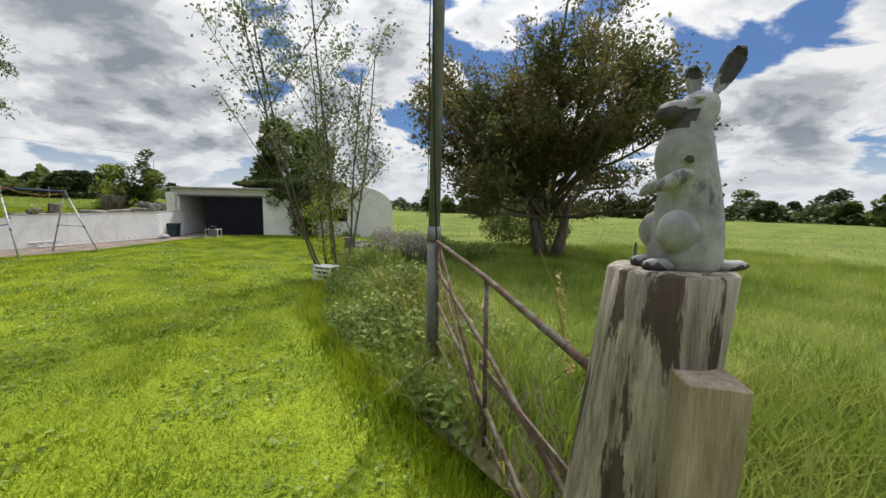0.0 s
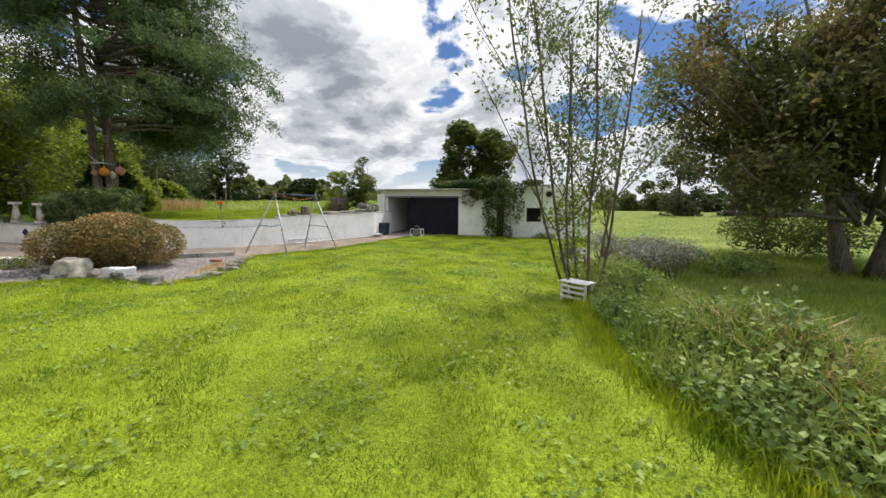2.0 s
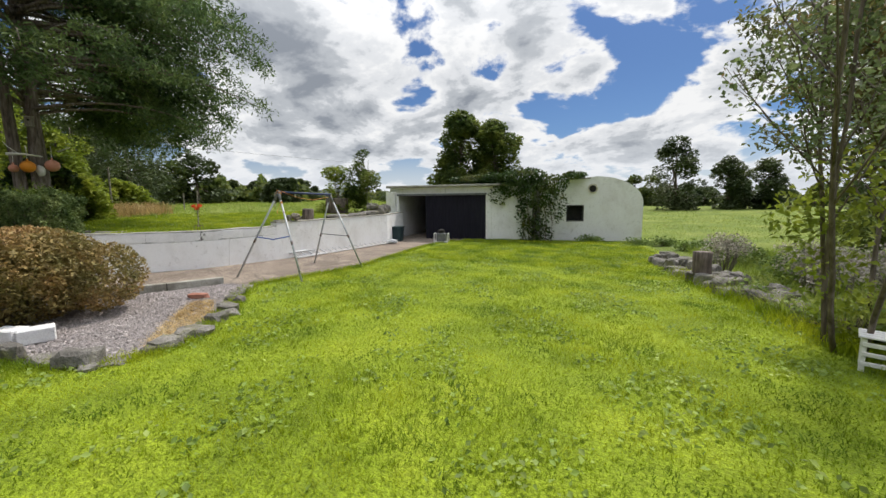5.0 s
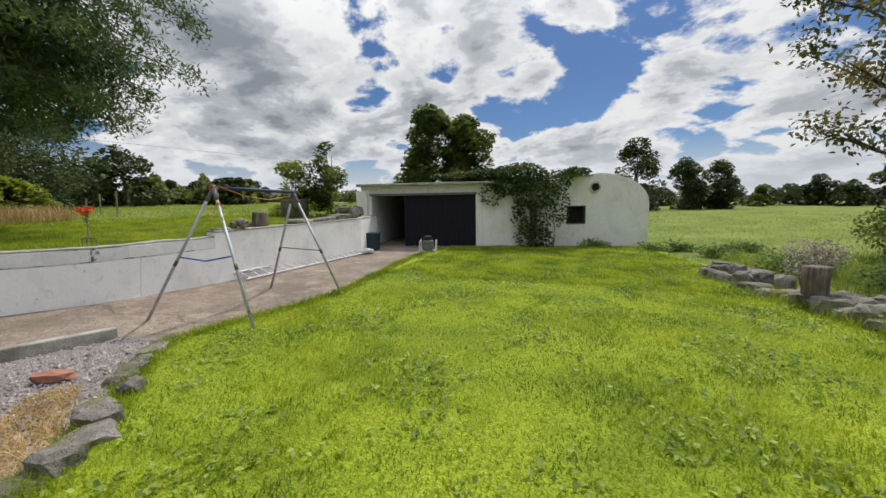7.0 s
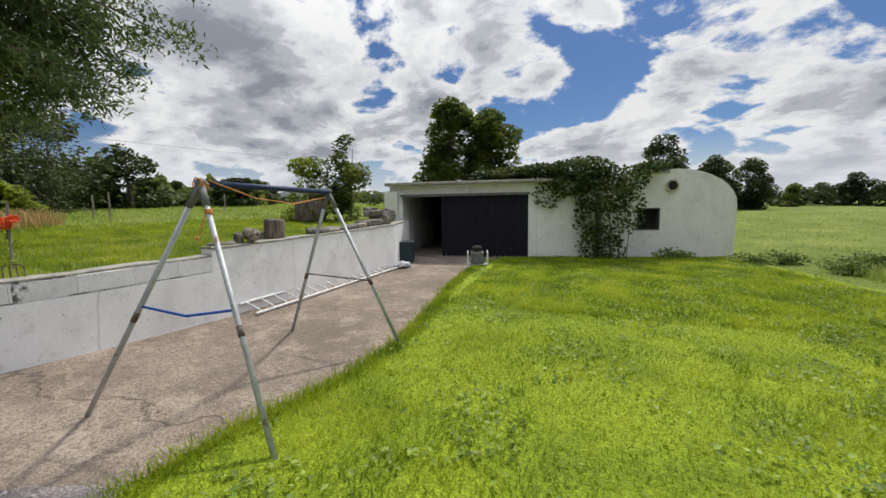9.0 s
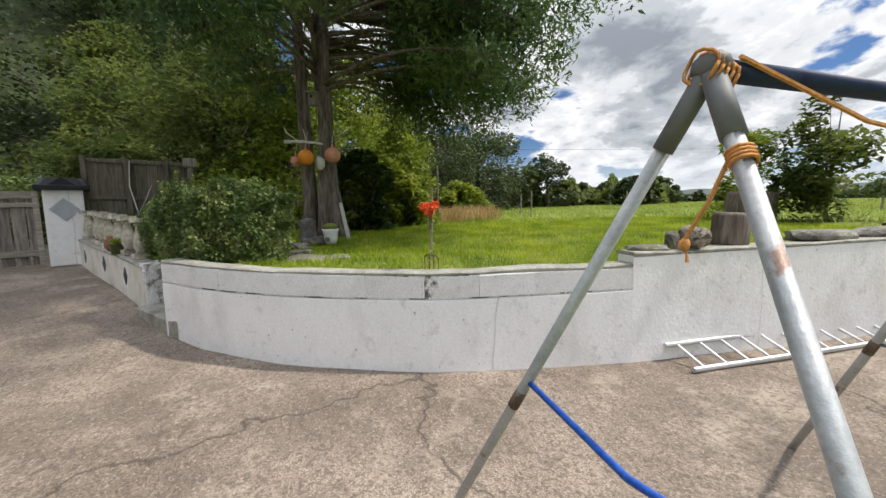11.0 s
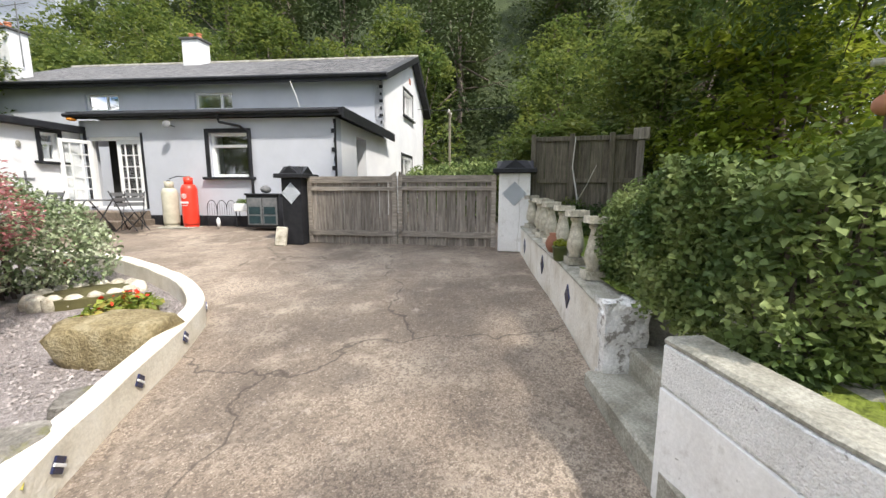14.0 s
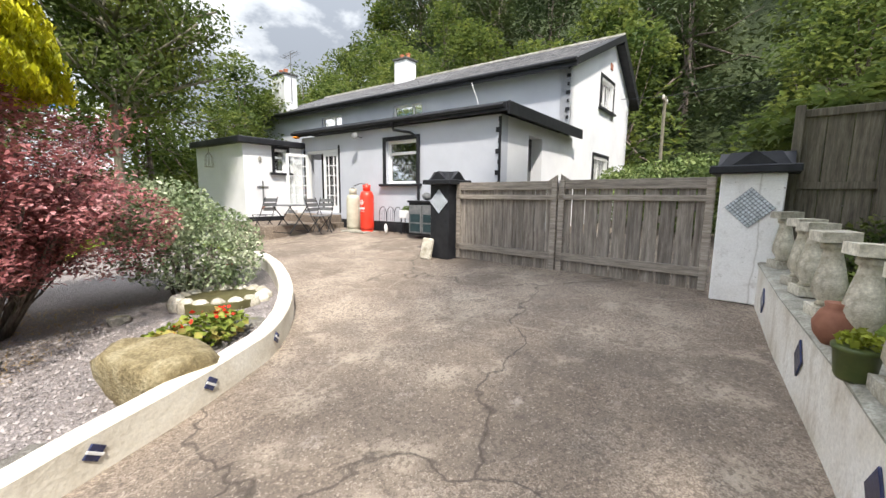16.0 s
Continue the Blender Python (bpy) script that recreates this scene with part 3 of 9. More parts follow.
def rock(sx, sy, sz, seed, sub=2, sharp=0.35):
    """An angular stone with its underside near z = 0."""
    b = bmesh.new()
    bmesh.ops.create_icosphere(b, subdivisions=sub, radius=1.0)
    for v in b.verts:
        c = v.co.copy()
        k = 1 + sharp * noise.noise(c * 1.3 + Vector((seed * 5.1, seed, 2.0))) + 0.12 * noise.noise(c * 4 + Vector((seed, 1, seed)))
        c = Vector((max(-0.78, min(0.78, c.x)), max(-0.78, min(0.78, c.y)), max(-0.6, min(0.62, c.z)))) * k
        v.co = Vector((c.x * sx * 0.62, c.y * sy * 0.62, (c.z + 0.55) * sz * 0.8))
    return b


def smoothstep(a, b, x):
    t = np.clip((x - a) / (b - a), 0, 1)
    return t * t * (3 - 2 * t)


def splus(v, k=0.8):
    return k * np.log1p(np.exp(np.clip(v / k, -40, 40)))


def zg(x, y):
    """Height of the yard: the drive climbs towards the house, leans towards the gravel bed and falls gently to the shed."""
    x, y = np.asarray(x, float), np.asarray(y, float)
    q = -0.72 * (x + 13.9) - 0.69 * (y - 9.8)
    p = np.clip(0.69 * (x + 13.9) - 0.72 * (y - 9.8), 0, 4)
    side = 0.027 * p * smoothstep(0, 2.5, q) * (1 - smoothstep(8.5, 12, q))
    return 0.018 * np.clip(q, -14, 40) + 0.05 * splus(q) - 0.014 * splus(q - 8.3) - 0.05 * splus(q - 13.0) - side


def inside(poly, X, Y):
    c = np.zeros(X.shape, bool)
    n = len(poly)
    for i in range(n):
        (x0, y0), (x1, y1) = poly[i], poly[(i + 1) % n]
        if y0 == y1:
            continue
        hit = ((y0 > Y) != (y1 > Y)) & (X < (x1 - x0) * (Y - y0) / (y1 - y0) + x0)
        c ^= hit
    return c


def edge_snap(poly, X, Y, reach):
    best = np.full(X.shape, 1e9)
    bx, by = X.copy(), Y.copy()
    n = len(poly)
    for i in range(n):
        (x0, y0), (x1, y1) = poly[i], poly[(i + 1) % n]
        dx, dy = x1 - x0, y1 - y0
        t = np.clip(((X - x0) * dx + (Y - y0) * dy) / (dx * dx + dy * dy + 1e-12), 0, 1)
        px, py = x0 + t * dx, y0 + t * dy
        d = np.hypot(X - px, Y - py)
        m = d < best
        best[m], bx[m], by[m] = d[m], px[m], py[m]
    m = best < reach
    return np.where(m, bx, X), np.where(m, by, Y)


def mesh_np(name, verts, faces):
    """A mesh from arrays of vertices and equal-sized faces."""
    me = bpy.data.meshes.new(name)
    k = faces.shape[1]
    me.vertices.add(len(verts))
    me.vertices.foreach_set("co", np.ascontiguousarray(verts, np.float32).ravel())
    me.loops.add(faces.size)
    me.loops.foreach_set("vertex_index", np.ascontiguousarray(faces, np.int32).ravel())
    me.polygons.add(len(faces))
    me.polygons.foreach_set("loop_start", np.arange(0, faces.size, k, dtype=np.int32))
    me.update(calc_edges=True)
    return me


def sheet(name, poly, height, step, mat, **tags):
    """A sheet of ground over an outline, its border following the outline."""
    xs, ys = [p[0] for p in poly], [p[1] for p in poly]
    gx, gy = np.arange(min(xs) - step, max(xs) + 2 * step, step), np.arange(min(ys) - step, max(ys) + 2 * step, step)
    X, Y = np.meshgrid(gx, gy)
    X, Y = edge_snap(poly, X, Y, step * 0.71)
    nx = X.shape[1]
    I = np.arange(X.size).reshape(X.shape)
    F = np.stack([I[:-1, :-1], I[:-1, 1:], I[1:, 1:], I[1:, :-1]], -1).reshape(-1, 4)
    cx, cy = X.ravel()[F].mean(1), Y.ravel()[F].mean(1)
    F = F[inside(poly, cx, cy)]
    used = np.unique(F)
    remap = np.zeros(X.size, int)
    remap[used] = np.arange(len(used))
    x, y = X.ravel()[used], Y.ravel()[used]
    ob = link(name, mesh_np(name, np.stack([x, y, height(x, y)], 1), remap[F]), mat, smooth=True)
    return tagged(ob, kind="structure", **tags)


def ripple(x, y, s, a, seed=0.0):
    """Small unevenness of ground."""
    return a * (np.sin(x * s + 1.3 * np.sin(y * s * 0.7 + seed)) * np.cos(y * s * 1.1 + seed * 2) + 0.5 * np.sin(x * s * 2.3 + y * s * 1.9 + seed))


RNG = np.random.default_rng(7)


def frames_for(n, flat=0.0):
    """n random unit tangents and cotangents for leaves; flat > 0 turns the faces upwards."""
    nrm = RNG.normal(size=(n, 3))
    nrm[:, 2] = np.abs(nrm[:, 2]) + flat
    nrm /= np.linalg.norm(nrm, axis=1)[:, None]
    t = np.cross(nrm, RNG.normal(size=(n, 3)))
    t /= np.linalg.norm(t, axis=1)[:, None] + 1e-9
    return t, np.cross(nrm, t), nrm


def leaves(centres, size, flat=0.3, aspect=0.55, fold=0.25, vary=0.35, droop=0.0):
    """Pointed, folded leaves (two triangles each) round the given centres."""
    n = len(centres)
    t, b, nrm = frames_for(n, flat)
    if droop:
        t[:, 2] -= droop
        t /= np.linalg.norm(t, axis=1)[:, None]
    s = (size * (1 + vary * RNG.uniform(-1, 1, n)))[:, None]
    p0 = centres - t * s * 0.5
    p1 = centres + b * s * aspect * 0.5 + nrm * s * fold * 0.5
    p2 = centres + t * s * 0.5
    p3 = centres - b * s * aspect * 0.5 + nrm * s * fold * 0.5
    V = np.stack([p0, p1, p2, p3], 1).reshape(-1, 3)
    I = np.arange(n) * 4
    F = np.concatenate([np.stack([I, I + 1, I + 2], 1), np.stack([I, I + 2, I + 3], 1)])
    return V, F


def foliage(name, centres, size, mat, parent, label="", **kw):
    V, F = leaves(np.asarray(centres, float), size, **kw)
    return link(name, mesh_np(name, V, F), mat, parent, label)


def blades(x, y, z, h, w, lean=0.35):
    """Bent blades of grass: a quad below and a tip triangle, as three triangles."""
    n = len(x)
    a = RNG.uniform(0, 2 * np.pi, n)
    ca, sa = np.cos(a), np.sin(a)
    hh = h * RNG.uniform(0.5, 1.3, n)
    le = lean * hh * RNG.uniform(0.2, 1.5, n)
    b = a + RNG.uniform(-1.2, 1.2, n) + np.pi / 2
    cb, sb = np.cos(b), np.sin(b)
    ww = w * RNG.uniform(0.6, 1.3, n)
    def at(side, k, up):
        return np.stack([x + ca * ww * side + cb * le * k, y + sa * ww * side + sb * le * k, z + hh * up], 1)
    V = np.stack([at(-.5, 0, -0.1), at(.5, 0, -0.1), at(-.42, .35, .6), at(.42, .35, .6), at(0, 1.0, 1.0)], 1).reshape(-1, 3)
    I = np.arange(n) * 5
    F = np.concatenate([np.stack([I, I + 1, I + 3], 1), np.stack([I, I + 3, I + 2], 1), np.stack([I + 2, I + 3, I + 4], 1)])
    return V, F


def scatter(poly, n):
    xs, ys = [p[0] for p in poly], [p[1] for p in poly]
    x, y = RNG.uniform(min(xs), max(xs), n), RNG.uniform(min(ys), max(ys), n)
    k = inside(poly, x, y)
    return x[k], y[k]


def branch(rng, p, d, length, r, depth, segs, tips, spread=0.7, up=0.15, wander=0.18, kids=(3, 5), shrink=0.62, sides=6):
    """Grows one limb and its side limbs; collects tapered runs and the places of leaves."""
    pts = [p.copy()]
    n = max(3, int(length / 0.35)) if depth > 1 else 4
    cur, dirn = p.copy(), d.normalized()
    for i in range(n):
        dirn = (dirn + Vector((rng.uniform(-1, 1), rng.uniform(-1, 1), rng.uniform(-1, 1))) * wander + Vector((0, 0, up * 0.3))).normalized()
        cur = cur + dirn * (length / n)
        pts.append(cur.copy())
    segs.append((pts, r, r * 0.45 if depth else r * 0.3))
    if depth <= 1:
        tips.extend(pts[1:])
    if depth == 0:
        return
    for k in range(rng.randint(*kids)):
        f = rng.uniform(0.3, 1.0)
        i = min(len(pts) - 1, int(f * (len(pts) - 1)))
        a = rng.uniform(0, 2 * math.pi)
        side = Vector((math.cos(a), math.sin(a), rng.uniform(-0.2, 0.5)))
        nd = (dirn * (1 - spread) + side * spread + Vector((0, 0, up))).normalized()
        branch(rng, pts[i], nd, length * shrink * rng.uniform(0.7, 1.2), r * (1 - 0.5 * f) * 0.6, depth - 1, segs, tips, spread, up, wander, kids, shrink, sides)


def wood(name, segs, mat, parent, least=0.004):
    b = bmesh.new()
    for pts, r0, r1 in segs:
        if r0 > least:
            tube(pts, r0, max(r1, 0.003), n=8 if r0 > 0.06 else 5 if r0 > 0.015 else 3, bm=b)
    return part(name, b, mat, parent, smooth=True)


def cloud_points(tips, per, radius, flatten=0.7):
    t = np.array([tuple(v) for v in tips])
    c = np.repeat(t, per, 0) + RNG.normal(size=(len(t) * per, 3)) * radius * np.array([1, 1, flatten])
    return c


def crown_points(n, blobs, shell=0.55):
    """Leaf places in clumps over a set of ellipsoids (x, y, z, rx, ry, rz), denser towards their skins."""
    w = np.array([b[3] * b[4] for b in blobs], float)
    pick = RNG.choice(len(blobs), n, p=w / w.sum())
    B = np.array(blobs, float)[pick]
    v = RNG.normal(size=(n, 3))
    v /= np.linalg.norm(v, axis=1)[:, None]
    r = shell + (1.02 - shell) * RNG.uniform(0, 1, n) ** 0.6
    return B[:, :3] + v * B[:, 3:] * r[:, None]


def leafy_tree(name, x, y, z, h, w, mat, seed, n_leaf, size, label, trunk=0.2, bole=0.3, group="", n_blobs=34, category="tree", base=0.25, bark="bark"):
    """A broad-leaved tree seen from some way off: trunk, limbs and a crown of leaf clumps with gaps."""
    rng = random.Random(seed)
    e = empty(name, x, y, z, label=label, category=category, group=group)
    segs = []
    top = Vector((rng.uniform(-.2, .2), rng.uniform(-.2, .2), h * 0.8))
    segs.append(([Vector((0, 0, -0.15)), Vector((0.03, 0.02, h * 0.2)), top * 0.6, top], trunk, trunk * 0.2))
    blobs = []
    for i in range(n_blobs):
        a, f = rng.uniform(0, 2 * math.pi), rng.uniform(base, 1.0)
        prof = math.sin(math.pi * min(1.0, (f - base) / (1 - base) * 0.82 + 0.16)) ** 0.7
        rad = w / 2 * prof * rng.uniform(0.3, 0.86)
        s = w * rng.uniform(0.12, 0.23)
        c = Vector((rad * math.cos(a), rad * math.sin(a), h * f - s * 0.5))
        blobs.append((c.x, c.y, c.z, s, s, s * rng.uniform(0.6, 0.9)))
        if i % 2 == 0:
            start = top * rng.uniform(0.25, 0.75)
            segs.append(([start, start.lerp(c, 0.5) + Vector((0, 0, -0.05 * h * rng.random())), c], trunk * 0.32, trunk * 0.06))
    wood("trunk", segs, bark, e)
    foliage("crown", crown_points(n_leaf, blobs), size, mat, e, flat=1.3, fold=0.35)
    return e


def shrub(name, x, y, z, blobs, n_leaf, size, mat, label, stems=7, category="shrub", bark="bark", seed=0, group="", crown="crown", **kw):
    """A low bush: stems from the ground and a skin of leaves over its lobes."""
    rng = random.Random(seed)
    e = empty(name, x, y, z, label=label, category=category, group=group)
    b = bmesh.new()
    for i in range(stems):
        t = blobs[i % len(blobs)]
        a = rng.uniform(0, 6.28)
        p0 = Vector((t[0] * 0.25 + 0.05 * math.cos(a), t[1] * 0.25 + 0.05 * math.sin(a), -0.05))
        p2 = Vector((t[0], t[1], t[2] + t[5] * 0.4))
        tube([p0, p0.lerp(p2, 0.5) + Vector((rng.uniform(-.08, .08), rng.uniform(-.08, .08), 0)), p2], 0.02, 0.006, n=5, bm=b)
    ob = part("branching_stem", b, bark, e, smooth=True)
    if stems > 8:
        ob["kind"] = "stuff"
    foliage(crown, crown_points(n_leaf, blobs, kw.pop("shell", 0.6)), size, mat, e, **kw)
    return e


def offset_path(pts, d):
    """A polyline moved sideways by d, to the left of its run."""
    out = []
    for i, (x, y) in enumerate(pts):
        a, b = pts[max(i - 1, 0)], pts[min(i + 1, len(pts) - 1)]
        dx, dy = b[0] - a[0], b[1] - a[1]
        l = math.hypot(dx, dy)
        out.append((x - dy / l * d, y + dx / l * d))
    return out


def resample(pts, step):
    out, carry = [pts[0]], 0.0
    for (x0, y0), (x1, y1) in zip(pts, pts[1:]):
        l = math.hypot(x1 - x0, y1 - y0)
        n = max(1, round(l / step))
        out += [(x0 + (x1 - x0) * i / n, y0 + (y1 - y0) * i / n) for i in range(1, n + 1)]
    return out


def curve_round(pts, times=2):
    """Chaikin's corner cutting, ends kept."""
    for _ in range(times):
        out = [pts[0]]
        for (x0, y0), (x1, y1) in zip(pts, pts[1:]):
            out += [(0.75 * x0 + 0.25 * x1, 0.75 * y0 + 0.25 * y1), (0.25 * x0 + 0.75 * x1, 0.25 * y0 + 0.75 * y1)]
        pts = out + [pts[-1]]
    return pts


def run_wall(pts, thick, z0, z1, bm=None, rough=0.0):
    """A wall along a polyline, thickness to the left of its run; z0, z1: functions of x, y."""
    b = bm if bm is not None else bmesh.new()
    far = offset_path(pts, thick)
    rows = []
    for i, ((x, y), (X, Y)) in enumerate(zip(pts, far)):
        j = rough * noise.noise(Vector((x * 3, y * 3, 0)))
        rows.append([b.verts.new((x, y, z0(x, y))), b.verts.new((x, y, z1(x, y) - 0.012 + j)), b.verts.new((x + (X - x) * 0.08, y + (Y - y) * 0.08, z1(x, y) + j)),
                     b.verts.new((X + (x - X) * 0.08, Y + (y - Y) * 0.08, z1(X, Y) + j)), b.verts.new((X, Y, z1(X, Y) - 0.012 + j)), b.verts.new((X, Y, z0(X, Y)))])
    for a, c in zip(rows, rows[1:]):
        for k in range(5):
            b.faces.new((a[k], c[k], c[k + 1], a[k + 1]))
    b.faces.new(rows[0])
    b.faces.new(rows[-1][::-1])
    bmesh.ops.recalc_face_normals(b, faces=b.faces)
    return b


# ---- ground ----
WALL = curve_round([(-15.30, 7.72), (-14.62, 8.36), (-14.12, 9.15), (-13.86, 9.8), (-13.63, 10.44), (-13.46, 11.4), (-13.36, 12.12)], 1)
WALL_HIGH = [(-13.36, 12.12), (-13.25, 13.5), (-13.12, 15.5), (-13.08, 17.2), (-13.62, 19.30)]
SHED_L, SHED_R = (-13.86, 19.38), (-10.0, 20.0)
LAWN_EDGE = curve_round([(-10.9, 18.6), (-11.05, 16.1), (-10.5, 12.6), (-10.55, 11.0), (-10.95, 9.6), (-10.75, 9.0), (-10.2, 8.45), (-9.45, 7.55), (-9.05, 6.9), (-9.15, 6.1), (-10.2, 5.8), (-11.1, 4.9), (-11.3, 3.6), (-11.0, -6.0)], 2)
LAWN = [(-10.6, 19.6), (-4.2, 21.6), (-3.3, 16.5), (-3.5, 14.0), (-2.6, 10.6), (-1.6, 7.4), (-0.3, 5.2), (0.8, 3.6), (2.4, 1.0), (4.5, -6.0)] + LAWN_EDGE[::-1]
KERB = curve_round([(-12.95, 6.0), (-13.36, 5.41), (-13.70, 4.97), (-14.03, 4.57), (-14.56, 3.97), (-15.0, 3.3), (-15.17, 2.0), (-14.98, 0.11), (-14.62, -0.86), (-14.3, -1.3)], 2)
PLANK = [(-11.57, 9.22), (-11.87, 8.38), (-12.5, 7.05), (-12.95, 6.1)]
GRAVEL = [PLANK[0], (-11.0, 9.5)] + [p for p in LAWN_EDGE if p[1] < 9.4 and p[1] > -5] + [(-12.6, -5), (-14.3, -1.3)] + KERB[::-1] + PLANK[::-1][1:]
DRIVE = [(-10.9, 19.9), (-13.7, 19.3)] + WALL_HIGH[::-1][1:] + WALL[::-1] + [(-16.2, 7.2), (-17.5, 6.36), (-20.25, 4.5), (-32, 6), (-36, -10), (-14, -24), (-12.8, -12), (-14.3, -1.3)] + KERB[::-1] + PLANK[::-1] + \
        [p for p in LAWN_EDGE if p[1] > 9.2][::-1]


def lawn_z(x, y):
    return zg(x, y) + 0.06 + ripple(x, y, 1.7, 0.008) + ripple(x, y, 5.1, 0.004, 2.0)


def far_field_z(x, y):
    """The open field east of the lawn, lower than it."""
    return zg(x, y) - 0.02 + ripple(x, y, 0.5, 0.05) + ripple(x, y, 1.9, 0.03, 1.0)


def garden_z(x, y):
    """The raised garden and the field behind the curved wall."""
    d = np.clip(-13.5 - np.asarray(x, float), 0, 200)
    return 0.86 + 0.012 * np.clip(d - 3, 0, 60) + 0.006 * np.clip(np.asarray(y, float) - 12, 0, 80) + ripple(x, y, 0.7, 0.03) + ripple(x, y, 2.7, 0.015, 1.0)


HU, HN = Vector((0.534, -0.8455, 0)), Vector((0.879, 0.477, 0))     # along the house front, and out along its gable: not quite square
H0 = Vector((-19.645, -0.42, 0))


def house_xy(s, d, z=0.0):
    return H0 + HU * s - HN * d + Vector((0, 0, z))


def land(x, y):
    """The wide land below everything, with the wooded hill behind the house."""
    x, y = np.asarray(x, float), np.asarray(y, float)
    d = -((x - H0.x) * HN.x + (y - H0.y) * HN.y)
    s = (x - H0.x) * HU.x + (y - H0.y) * HU.y
    near = np.exp(-((x + 9) ** 2 + (y - 8) ** 2) / 900.0)
    base = zg(np.clip(x, -30, 30), np.clip(y, -25, 40)) * near - 0.22
    west = smoothstep(16, 30, -x) * smoothstep(6, 16, y) * (0.9 + 0.012 * np.clip(-x - 16, 0, 60))
    hill = 40 * smoothstep(11, 58, d) * smoothstep(-48, -12, s) * (1 - 0.6 * smoothstep(34, 70, s))
    return base + west + hill + 0.5 * smoothstep(40, 200, np.hypot(x, y))


def build_ground():
    rings = np.concatenate([np.arange(0, 60, 2.0), np.geomspace(60, 2600, 40)])
    ang = np.linspace(0, 2 * np.pi, 145)[:-1]
    R, A = np.meshgrid(rings, ang, indexing="ij")
    X, Y = -9 + R * np.cos(A), 8 + R * np.sin(A)
    I = np.arange(X.size).reshape(X.shape)
    J = np.roll(I, -1, 1)
    F = np.stack([I[:-1], I[1:], J[1:], J[:-1]], -1).reshape(-1, 4)
    V = np.stack([X.ravel(), Y.ravel(), land(X.ravel(), Y.ravel())], 1)
    me = mesh_np("ground", V, F)
    me.materials.append(M["field"])
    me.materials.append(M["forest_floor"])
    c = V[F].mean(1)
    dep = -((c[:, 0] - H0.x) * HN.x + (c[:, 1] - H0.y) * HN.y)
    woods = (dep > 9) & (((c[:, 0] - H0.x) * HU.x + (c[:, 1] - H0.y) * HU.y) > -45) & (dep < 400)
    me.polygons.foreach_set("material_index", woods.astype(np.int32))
    tagged(link("ground", me, None, smooth=True), label="wide green farmland rising to a wooded hill", category="ground", kind="structure")


build_ground()
sheet("lawn", LAWN, lawn_z, 0.25, "turf", label="bright green mown garden lawn", category="lawn")
sheet("driveway", DRIVE, lambda x, y: zg(x, y) + ripple(x, y, 2.1, 0.006), 0.2, "concrete", label="worn brushed concrete driveway with stains and cracks", category="driveway")
sheet("gravel_bed", GRAVEL, lambda x, y: zg(x, y) + 0.03 + ripple(x, y, 4.1, 0.01), 0.2, "gravel", label="pale grey and pink gravel bed", category="gravel")
FIELD = [(-4.2, 21.6), (-3.3, 16.5), (-3.5, 14.0), (-2.6, 10.6), (-1.6, 7.4), (-0.3, 5.2), (0.8, 3.6), (2.4, 1.0), (4.5, -6.0), (50, -10), (70, 70), (-14, 75), (-12, 23)]
sheet("field_ground", FIELD, far_field_z, 0.8, "field", label="rough open meadow with long grass", category="field")
GARDEN = [(x - 0.1, y + 0.05) for x, y in WALL] + [(x - 0.1, y) for x, y in WALL_HIGH[1:]] + [(-14.2, 19.6), (-15, 30), (-18, 80), (-75, 80), (-75, 12), (-34, 9), (-22.5, 5.2), (-20.2, 4.68), (-17.45, 6.55), (-16.35, 7.35), (-15.6, 8.2)]
sheet("garden_ground", GARDEN, garden_z, 0.5, "field", label="raised grassy garden and rough field behind the wall", category="garden")


# ---- the curved white wall ----
def lift(f, dz):
    return lambda x, y: float(f(x, y)) + dz


